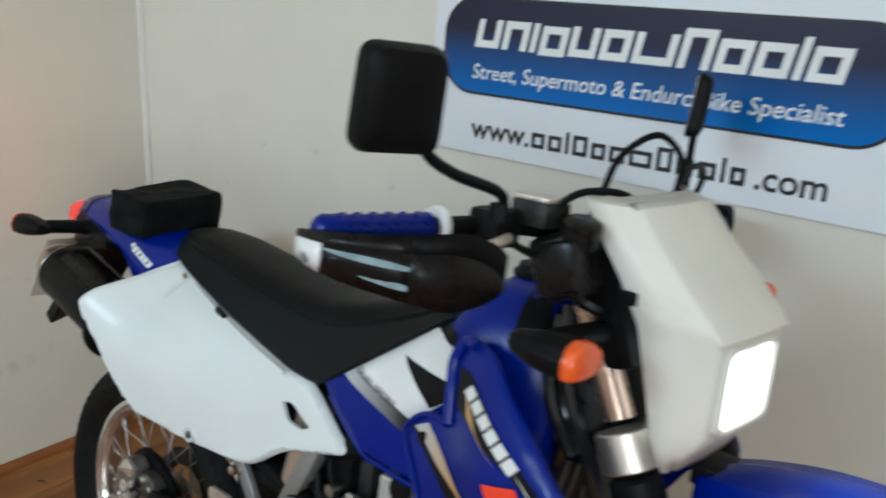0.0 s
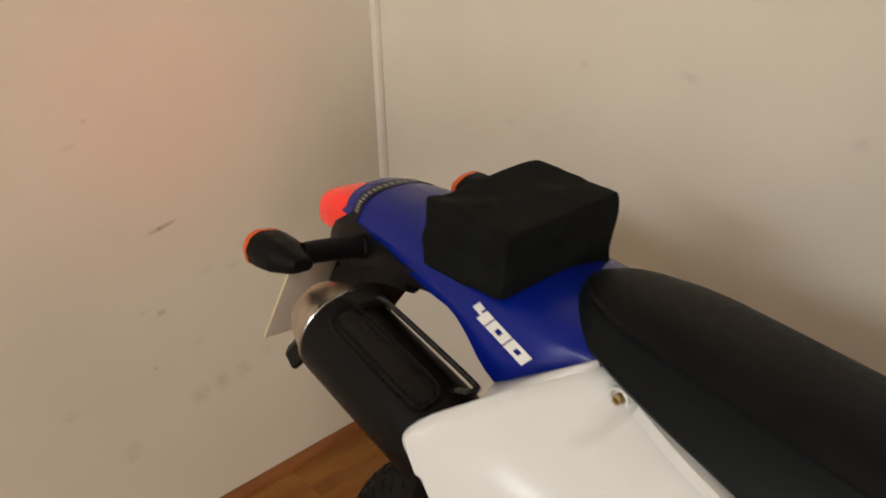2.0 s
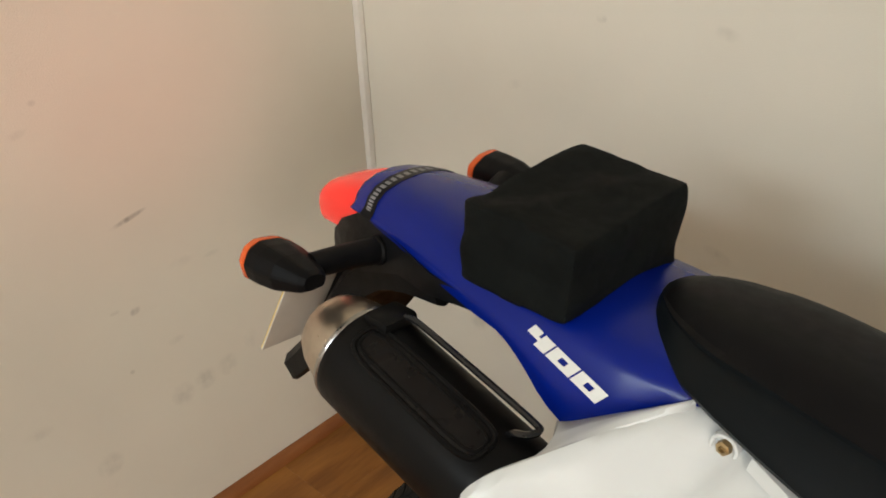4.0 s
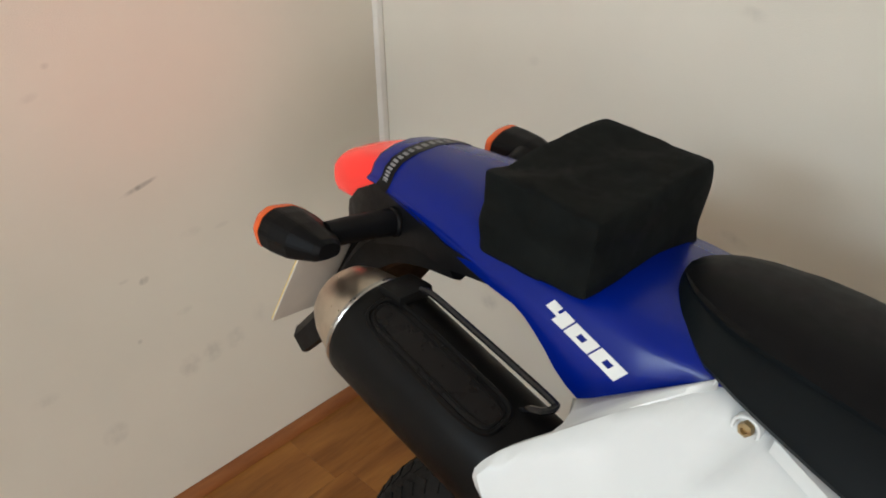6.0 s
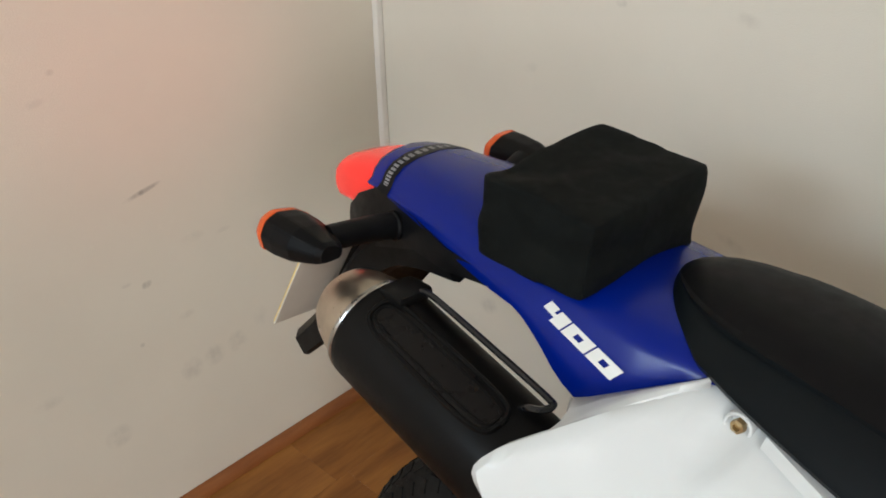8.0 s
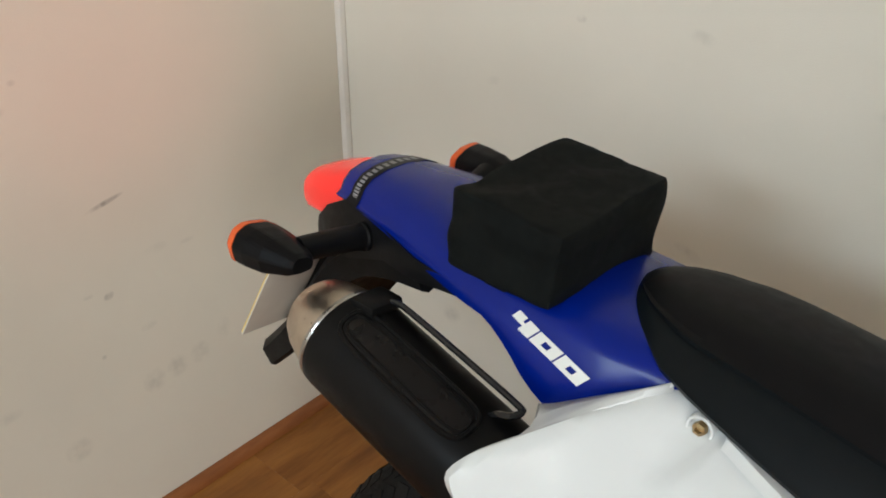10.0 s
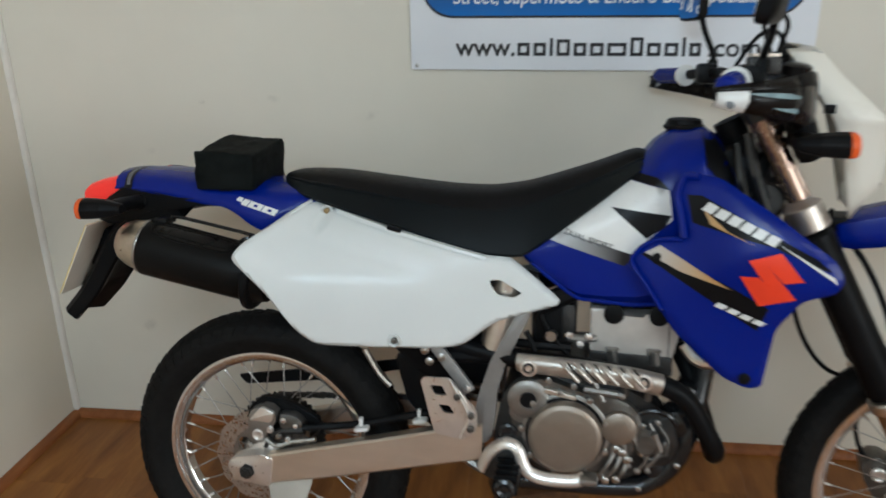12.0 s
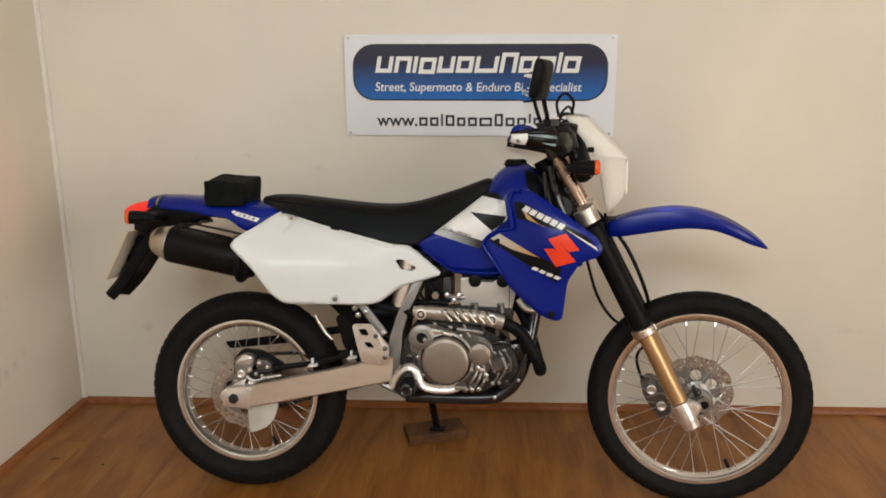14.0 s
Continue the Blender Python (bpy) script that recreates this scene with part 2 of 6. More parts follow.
M_vinylgold = ramp_material("silver_to_gold_vinyl", (0.50, 0.48, 0.45), (0.55, 0.33, 0.13), 0.10, 0.20, 0.35, "X")
M_fade = ramp_material("fading_print", (0.50, 0.51, 0.52), (0.012, 0.012, 0.014), -0.085, 0.045, 0.35, "X")
M_vinylblack = material("black_vinyl", (0.006, 0.006, 0.007), 0.35, vary=0.1, scale=30, spec=0.15)
M_fabric = material("black_nylon", (0.0055, 0.0068, 0.0063), 0.75, vary=0.25, scale=30, bump=0.4, bump_scale=1400, spec=0.10)
M_tail = emitter("lit_red_lens", (0.85, 0.03, 0.02), 0.38)
M_lamp = emitter("lit_headlight_lens", (1.0, 0.93, 0.80), 3.0)
M_nipple = material("bright_nipple", (0.86, 0.85, 0.84), 0.2, 0.85, vary=0.05, scale=60)
M_print = material("grey_print", (0.24, 0.24, 0.25), 0.4, vary=0.05, scale=30)
M_guardpale = material("pale_beige_plastic", (0.52, 0.50, 0.44), 0.5, vary=0.08, scale=16)
M_brass = material("brass_bolt", (0.42, 0.31, 0.16), 0.35, 0.9, vary=0.2, scale=80)
M_bolt = material("dark_bolt", (0.18, 0.17, 0.15), 0.4, 0.8, vary=0.2, scale=80)
M_signwhite = material("white_sign_board", (0.76, 0.77, 0.80), 0.4, vary=0.02, scale=4)
M_signtext = material("sign_black_print", (0.015, 0.015, 0.018), 0.4)
M_signblue = ramp_material("sign_blue_print", (0.0, 0.15, 0.55), (0.006, 0.007, 0.035), -0.075, 0.085)
M_plate_rear = material("yellow_plate", (0.75, 0.55, 0.06), 0.35, vary=0.04)
M_plate_back = material("pale_plate_back", (0.62, 0.58, 0.50), 0.45, vary=0.06)
M_mirror = material("mirror_glass", (0.9, 0.9, 0.9), 0.03, 1.0, vary=0.0, rough_vary=0.01)
# pale colour for the reflections painted on the hand guards
M_guardstreak = material("silver_blue_reflection", (0.34, 0.48, 0.53), 0.18, 0.3, vary=0.5, scale=20)
M_guardblack = material("black_guard_plastic", (0.007, 0.006, 0.006), 0.3, vary=0.15, scale=20, spec=0.2)
M_debris = material("dark_debris", (0.05, 0.03, 0.02), 0.8)

# ---- shape helpers ----


def part(name, bm, mat, parent=None, label="", smooth=True, matrix=None):
    """Links a bmesh as one mesh object under a thing or a part."""
    me = bpy.data.meshes.new(name)
    bmesh.ops.recalc_face_normals(bm, faces=bm.faces)
    if smooth:
        for f in bm.faces:
            f.smooth = True
        for e in bm.edges:
            if len(e.link_faces) == 2 and e.calc_face_angle(0) > 0.6:
                e.smooth = False
    bm.to_mesh(me)
    bm.free()
    for mt in (mat if isinstance(mat, (list, tuple)) else [mat]):
        me.materials.append(mt)
    ob = new(name, me)
    if parent is not None:
        ob.parent = parent
    if matrix is not None:
        ob.matrix_basis = matrix
    return tagged(ob, label) if label else ob


def thing(name, label, category, group="", matrix=None):
    ob = new(name)
    ob.empty_display_size = 0.05
    if matrix is not None:
        ob.matrix_basis = matrix
    return tagged(ob, label, category, group)


def box(cx, cy, cz, sx, sy, sz, bevel=0.004, seg=2, bm=None, turn=None):
    bm = bm or bmesh.new()
    m = Matrix.Translation((cx, cy, cz)) @ (turn or Matrix.Identity(4)) @ Matrix.Diagonal((sx, sy, sz, 1))
    r = bmesh.ops.create_cube(bm, size=1.0, matrix=m)
    if bevel:
        es = {e for v in r["verts"] for e in v.link_edges}
        bmesh.ops.bevel(bm, geom=list(es), offset=bevel, segments=seg, affect="EDGES", profile=0.6)
    return bm


def loft(rings, closed=True, caps=True, bm=None):
    """Skins rings of equal length; closed: each ring closes on itself."""
    bm = bm or bmesh.new()
    vs = [[bm.verts.new(p) for p in r] for r in rings]
    n = len(rings[0])
    for a, b in zip(vs, vs[1:]):
        for i in range(n if closed else n - 1):
            j = (i + 1) % n
            bm.faces.new((a[i], a[j], b[j], b[i]))
    if caps and closed:
        bm.faces.new(vs[0])
        bm.faces.new(list(reversed(vs[-1])))
    return bm


def spline(pts, n=8):
    """Catmull-Rom through the points, n steps a span."""
    P = [Vector(p) for p in pts]
    out = []
    for i in range(len(P) - 1):
        p0, p1, p2, p3 = P[max(i - 1, 0)], P[i], P[i + 1], P[min(i + 2, len(P) - 1)]
        for k in range(n):
            t = k / n
            out.append(0.5 * (2 * p1 + (p2 - p0) * t + (2 * p0 - 5 * p1 + 4 * p2 - p3) * t * t + (3 * p1 - p0 - 3 * p2 + p3) * t ** 3))
    out.append(P[-1])
    return out


def tube(pts, r, seg=10, smooth=True, n=6, bm=None, flat=1.0):
    """Sweeps a round section along a path; r is one radius or a pair from start to end."""
    path = spline(pts, n) if smooth and len(pts) > 2 else [Vector(p) for p in pts]
    rings = []
    up = None
    for i, p in enumerate(path):
        d = (path[min(i + 1, len(path) - 1)] - path[max(i - 1, 0)]).normalized()
        if up is None:
            up = d.orthogonal().normalized()
        up = (up - d * up.dot(d)).normalized()
        side = d.cross(up)
        rr = r if isinstance(r, (int, float)) else r[0] + (r[1] - r[0]) * i / (len(path) - 1)
        rings.append([p + (up * math.cos(a) * flat + side * math.sin(a)) * rr for a in (2 * math.pi * k / seg for k in range(seg))])
    return loft(rings, bm=bm)


def lathe(profile, start, end, seg=24, bm=None, caps=True):
    """Turns a profile of (distance along the axis, radius) about the axis from start towards end."""
    a = Vector(start)
    d = (Vector(end) - a).normalized()
    u = d.orthogonal().normalized()
    w = d.cross(u)
    rings = [[a + d * h + (u * math.cos(t) + w * math.sin(t)) * max(r, 0.0004) for t in (2 * math.pi * k / seg for k in range(seg))] for h, r in profile]
    return loft(rings, bm=bm, caps=caps)


def rounded(poly, r=0.006, n=3):
    """Rounds the corners of a closed outline."""
    out = []
    k = len(poly)
    for i in range(k):
        p = Vector(poly[i])
        a = Vector(poly[i - 1]) - p
        b = Vector(poly[(i + 1) % k]) - p
        rr = min(r, a.length * 0.45, b.length * 0.45)
        s, e = p + a.normalized() * rr, p + b.normalized() * rr
        for j in range(n + 1):
            t = j / n
            out.append(((1 - t) ** 2 * s + 2 * t * (1 - t) * p + t * t * e))
    return [(v.x, v.y) for v in out]


def inside(p, poly):
    c = False
    for i in range(len(poly)):
        (x1, y1), (x2, y2) = poly[i - 1], poly[i]
        if (y1 > p[1]) != (y2 > p[1]) and p[0] < (x2 - x1) * (p[1] - y1) / (y2 - y1) + x1:
            c = not c
    return c


def edge_distance(p, poly):
    best = 1e9
    px, py = p
    for i in range(len(poly)):
        (x1, y1), (x2, y2) = poly[i - 1], poly[i]
        dx, dy = x2 - x1, y2 - y1
        t = max(0.0, min(1.0, ((px - x1) * dx + (py - y1) * dy) / (dx * dx + dy * dy + 1e-12)))
        best = min(best, math.hypot(px - x1 - t * dx, py - y1 - t * dy))
    return best


from mathutils.geometry import delaunay_2d_cdt


def sheet(outline, depth, thick=0.004, roll=0.0, step=0.02, holes=(), bm=None, side=-1):
    """A moulded sheet over an outline in x and z: depth(x, z) gives y, roll turns its rim inwards, thick is its thickness."""
    bm = bm or bmesh.new()
    loops = [list(outline)] + [list(h) for h in holes]
    pts, edges = [], []
    for lp in loops:
        dense = []
        for i in range(len(lp)):
            a, b = Vector(lp[i]), Vector(lp[(i + 1) % len(lp)])
            k = max(1, int((b - a).length / (step * 1.2)))
            dense += [a.lerp(b, j / k) for j in range(k)]
        s = len(pts)
        pts += dense
        edges += [(s + i, s + (i + 1) % len(dense)) for i in range(len(dense))]
    xs, zs = [p[0] for p in outline], [p[1] for p in outline]
    z, row = min(zs), 0
    while z < max(zs):
        x = min(xs) + (step / 2 if row % 2 else 0)
        while x < max(xs):
            if inside((x, z), outline) and not any(inside((x, z), h) for h in holes):
                d = min(edge_distance((x, z), lp) for lp in loops)
                if d > step * 0.45:
                    pts.append(Vector((x, z)))
            x += step
        z += step * 0.87
        row += 1
    verts, es, faces, *_ = delaunay_2d_cdt(pts, edges, [], 0, 1e-6)
    keep = []
    for f in faces:
        c = sum((verts[i] for i in f), Vector((0, 0))) / len(f)
        if inside(c, outline) and not any(inside(c, h) for h in holes):
            keep.append(f)
    front = []
    for v in verts:
        y = depth(v.x, v.y)
        if roll:
            d = edge_distance((v.x, v.y), outline)
            if d < roll:
                q = 1 - d / roll
                y += -side * roll * 0.8 * (1 - math.sqrt(max(0.0, 1 - q * q)))
        front.append(bm.verts.new((v.x, y, v.y)))
    border = {}
    for f in keep:
        try:
            bm.faces.new([front[i] for i in f])
        except ValueError:
            continue
        for i in range(len(f)):
            k = tuple(sorted((f[i], f[(i + 1) % len(f)])))
            border[k] = border.get(k, 0) + 1
    if thick:
        back = {}
        for k, n in border.items():
            if n == 1:
                for i in k:
                    if i not in back:
                        c = front[i].co
                        back[i] = bm.verts.new((c.x, c.y - side * thick, c.z))
        for (a, b), n in border.items():
            if n == 1:
                bm.faces.new((front[a], front[b], back[b], back[a]))
    for v in front:
        if not v.link_faces:
            bm.verts.remove(v)
    return bm


def surface(ctrl, smooth=0.0004):
    """A smooth depth field y(x, z) through control points (x, z, y)."""
    C = np.array(ctrl, float)
    n = len(C)

    def phi(r2):
        return 0.5 * r2 * np.log(r2 + 1e-9)

    K = phi(((C[:, None, :2] - C[None, :, :2]) ** 2).sum(-1)) + np.eye(n) * smooth
    Q = np.c_[np.ones(n), C[:, :2]]
    L = np.block([[K, Q], [Q.T, np.zeros((3, 3))]])
    w = np.linalg.solve(L, np.r_[C[:, 2], np.zeros(3)])

    def f(x, z):
        r2 = (C[:, 0] - x) ** 2 + (C[:, 1] - z) ** 2
        return float(phi(r2) @ w[:n] + w[n] + w[n + 1] * x + w[n + 2] * z)

    return f


def extrude_xz(outline, y0, y1, bevel=0.003, bm=None):
    """A plate with an outline in x and z between two depths."""
    bm = bm or bmesh.new()
    a = [bm.verts.new((x, y0, z)) for x, z in outline]
    b = [bm.verts.new((x, y1, z)) for x, z in outline]
    n = len(outline)
    faces = [bm.faces.new(a), bm.faces.new(list(reversed(b)))]
    for i in range(n):
        bm.faces.new((a[i], b[i], b[(i + 1) % n], a[(i + 1) % n]))
    if bevel:
        es = [e for f in faces for e in f.edges]
        bmesh.ops.bevel(bm, geom=es, offset=bevel, segments=2, affect="EDGES", profile=0.6)
    return bm


def text_mesh(body, size, shear=0.0, width=None, extrude=0.0, bold=0.0):
    """Lettering as a bmesh in x and y, its origin at the left of the baseline."""
    cu = bpy.data.curves.new("lettering", "FONT")
    cu.body, cu.size, cu.shear, cu.extrude = body, size, shear, extrude
    cu.resolution_u, cu.offset = 4, bold
    ob = bpy.data.objects.new("lettering", cu)
    scene.collection.objects.link(ob)
    bpy.context.view_layer.update()
    me = bpy.data.meshes.new_from_object(ob.evaluated_get(bpy.context.evaluated_depsgraph_get()))
    bm = bmesh.new()
    bm.from_mesh(me)
    bpy.data.objects.remove(ob)
    bpy.data.curves.remove(cu)
    bpy.data.meshes.remove(me)
    if width:
        w = max(v.co.x for v in bm.verts)
        for v in bm.verts:
            v.co.x *= width / w
    return bm


# ---- room ----
X_LEFT, Y_BACK, X_RIGHT, Y_FRONT, H = -1.674, 0.674, 3.6, -5.2, 3.2


def wall(name, x0, x1, y0, y1, mat, label):
    return tagged(part(name, box((x0 + x1) / 2, (y0 + y1) / 2, H / 2, x1 - x0, y1 - y0, H, 0), mat, smooth=False), label, "wall", kind="structure")


wall_back = wall("wall_back", X_LEFT, X_RIGHT, Y_BACK, Y_BACK + 0.12, M_wall_back, "cream painted wall with faint scuffs")
wall_left = wall("wall_left", X_LEFT - 0.12, X_LEFT, Y_FRONT, Y_BACK + 0.12, M_wall_left, "cream painted wall with smudges and a scratch")
# opening and white surround added out of view to house the right fill
FILL_OPENING = (-4.95, -2.55, 0.7, 2.5)
right = bmesh.new()
for y0, y1, z0, z1 in ((Y_FRONT, FILL_OPENING[0], 0, H), (FILL_OPENING[1], Y_BACK + 0.12, 0, H), (FILL_OPENING[0], FILL_OPENING[1], 0, FILL_OPENING[2]), (FILL_OPENING[0], FILL_OPENING[1], FILL_OPENING[3], H)):
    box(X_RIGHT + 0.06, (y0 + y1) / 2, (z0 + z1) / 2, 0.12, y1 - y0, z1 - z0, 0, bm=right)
tagged(part("wall_right", right, M_wall_plain, smooth=False), "plain cream painted wall with an added opening for the fill lamp", "wall", kind="structure")
window = tagged(part("fill_surround_1", box(X_RIGHT + 0.09, (FILL_OPENING[0] + FILL_OPENING[1]) / 2, FILL_OPENING[2] + 0.02, 0.10, FILL_OPENING[1] - FILL_OPENING[0], 0.04, 0.004), M_signwhite, smooth=False), "white surround added round the fill lamp, out of view", "window", kind="structure")
for y0, y1, z0, z1 in ((FILL_OPENING[0], FILL_OPENING[0] + 0.05, FILL_OPENING[2] + 0.04, FILL_OPENING[3]), (FILL_OPENING[1] - 0.05, FILL_OPENING[1], FILL_OPENING[2] + 0.04, FILL_OPENING[3]), (FILL_OPENING[0] + 0.05, FILL_OPENING[1] - 0.05, FILL_OPENING[3] - 0.05, FILL_OPENING[3])):
    part("fill_surround_bar", box(X_RIGHT + 0.09, (y0 + y1) / 2, (z0 + z1) / 2, 0.06, y1 - y0, z1 - z0, 0.004), M_signwhite, window, smooth=False)
wall("wall_front", X_LEFT, X_RIGHT, Y_FRONT - 0.12, Y_FRONT, M_wall_plain, "plain cream painted wall behind the camera")
tagged(part("ceiling", box((X_LEFT + X_RIGHT) / 2, (Y_FRONT + Y_BACK) / 2, H + 0.05, X_RIGHT - X_LEFT + 0.24, Y_BACK - Y_FRONT + 0.24, 0.1, 0), M_ceiling, smooth=False), "plain white painted ceiling", "ceiling", kind="structure")
floor = tagged(part("floor", box((X_LEFT + X_RIGHT) / 2, (Y_FRONT + Y_BACK) / 2, -0.056, X_RIGHT - X_LEFT, Y_BACK - Y_FRONT, 0.1, 0), M_trim, smooth=False), "honey oak laminate floor", "floor", kind="structure")


def skirting(name, x0, y0, x1, y1, label):
    """Quarter-round wood trim along the foot of a wall."""
    d = Vector((x1 - x0, y1 - y0, 0)).normalized()
    n = Vector((d.y, -d.x, 0))
    prof = [(0, 0), (0.024, 0), (0.0225, 0.010), (0.0165, 0.018), (0.008, 0.0225), (0, 0.024)]
    rings = [[Vector((x, y, 0)) + n * a + Vector((0, 0, b)) for a, b in prof] for x, y in ((x0, y0), (x1, y1))]
    return tagged(part(name, loft(rings), M_trim), label, "skirting trim", kind="structure")


skirting("baseboard_back", X_LEFT, Y_BACK - 0.001, X_RIGHT, Y_BACK - 0.001, "brown quarter-round wood trim along the wall")
skirting("baseboard_left", X_LEFT + 0.001, Y_FRONT, X_LEFT + 0.001, Y_BACK, "brown quarter-round wood trim along the wall")
tagged(part("corner_trim", tube([(X_LEFT + 0.004, Y_BACK - 0.004, 0.02), (X_LEFT + 0.004, Y_BACK - 0.004, H)], 0.013, 8), M_filler), "white filler strip in the wall corner", "trim", kind="structure")

# ---- sign board ----
SIGN_TILT = -0.8
sign = thing("wall_sign", "white wall sign board with a blue rounded banner", "sign", matrix=pose(0.031, Y_BACK - 0.006, 1.3135, 0, SIGN_TILT * -1, 0))
SW, SH = 1.022, 0.376
part("board", box(0, 0, 0, SW, 0.008, SH, 0.0015), M_signwhite, sign, smooth=False)


def capsule(x0, x1, z0, z1, r, y, n=10):
    pts = []
    for cx, cz, a0 in ((x1 - r, z1 - r, 0), (x0 + r, z1 - r, 90), (x0 + r, z0 + r, 180), (x1 - r, z0 + r, 270)):
        for k in range(n + 1):
            a = radians(a0 + 90 * k / n)
            pts.append((cx + r * math.cos(a), cz + r * math.sin(a)))
    return extrude_xz(pts, y, y + 0.001, 0)


part("banner_outline", capsule(-0.480, 0.480, -0.055, 0.155, 0.082, -0.0062), M_signtext, sign, "black outline", smooth=False)
part("banner", capsule(-0.474, 0.474, -0.049, 0.149, 0.077, -0.0074), M_signblue, sign, "banner fading from navy to bright blue", smooth=False)


def slanted(cx, cz, w, h, t, y, notch, lean=0.18):
    """A plain open block of strokes, leaning a little."""
    bm = bmesh.new()

    def bar(x0, x1, z0, z1):
        q = [(x0, z0), (x1, z0), (x1, z1), (x0, z1)]
        extrude_xz([(cx + x + lean * (z + h / 2), cz + z) for x, z in q], y, y + 0.001, 0, bm)

    l, r, b, u = -w / 2, w / 2, -h / 2, h / 2
    bar(l, l + t, b, u)
    bar(r - t, r, b, u)
    if notch != "top":
        bar(l + t, r - t, u - t, u)
    if notch != "bottom":
        bar(l + t, r - t, b, b + t)
    return bm


x = -0.394
for k, (w, h, notch) in enumerate(((0.062, 0.060, "top"), (0.062, 0.060, "bottom"), (0.014, 0.06, ""), (0.062, 0.06, ""), (0.062, 0.060, "top"), (0.062, 0.060, ""), (0.085, 0.060, "top"), (0.062, 0.074, "bottom"), (0.062, 0.060, ""), (0.062, 0.060, ""), (0.014, 0.074, ""), (0.062, 0.060, ""))):
    up = 0.007 if h > 0.07 else (-0.004 if k == 3 else 0)
    part("logo_block", slanted(x + w / 2, 0.079 + up, w, h, min(0.0155, w * 0.49), -0.0086, notch), M_vinylwhite, sign, smooth=False)
    x += w + 0.0085
bm = text_mesh("Street, Supermoto & Enduro Bike Specialist", 0.046, shear=0.12, width=0.782, bold=0.0004)
bmesh.ops.transform(bm, matrix=pose(-0.397, -0.0078, -0.019, 90, 0, 0), verts=bm.verts)
part("lettering", bm, M_vinylwhite, sign, "white lettering", smooth=False)
for body, x0, w in (("www.", -0.390, 0.155), (".com", 0.252, 0.128)):
    bm = text_mesh(body, 0.066, width=w, bold=0.0011)
    bmesh.ops.transform(bm, matrix=pose(x0, -0.0046, -0.151, 90, 0, 0), verts=bm.verts)
    part("lettering", bm, M_signtext, sign, "black lettering", smooth=False)
x = -0.228
for w, h in ((0.032, 0.033), (0.032, 0.033), (0.008, 0.045), (0.034, 0.042), (0.032, 0.033), (0.034, 0.033), (0.048, 0.033), (0.032, 0.047), (0.034, 0.033), (0.034, 0.033), (0.008, 0.047), (0.028, 0.033)):
    part("print_bar", slanted(x + w / 2, -0.151 + h / 2, w, h, min(0.0085, w * 0.49), -0.0052, "", 0.0), M_signtext, sign, smooth=False)
    x += w + 0.0098
for x, z in ((-0.495, 0.177), (0.495, 0.177), (-0.495, -0.177), (0.495, -0.177)):
    part("screw", lathe([(0, 0.0055), (0.002, 0.005), (0.003, 0.001)], (x, -0.004, z), (x, -1, z), 10), M_steel, sign)

# ---- motorcycle ----
LEAN = math.degrees(math.atan(0.125))
bike = thing("motorcycle", "blue and white dual-sport motorcycle leaning on its side stand", "motorcycle", matrix=pose(0, 0, 0, -LEAN, 0, -2))


def revolve(profile, cx, cz, seg=64, bm=None):
    """Turns a closed section of (y, r) about a wheel's axle at cx, cz."""
    rings = [[(cx + r * math.cos(a), y, cz + r * math.sin(a)) for y, r in profile] for a in (2 * math.pi * k / seg for k in range(seg))]
    return loft(rings + [rings[0]], closed=True, caps=False, bm=bm)


def weld(bm):
    bmesh.ops.remove_doubles(bm, verts=bm.verts, dist=1e-5)
    return bm


def circle(cx, cz, r, n=32):
    return [(cx + r * math.cos(2 * math.pi * k / n), cz + r * math.sin(2 * math.pi * k / n)) for k in range(n)]


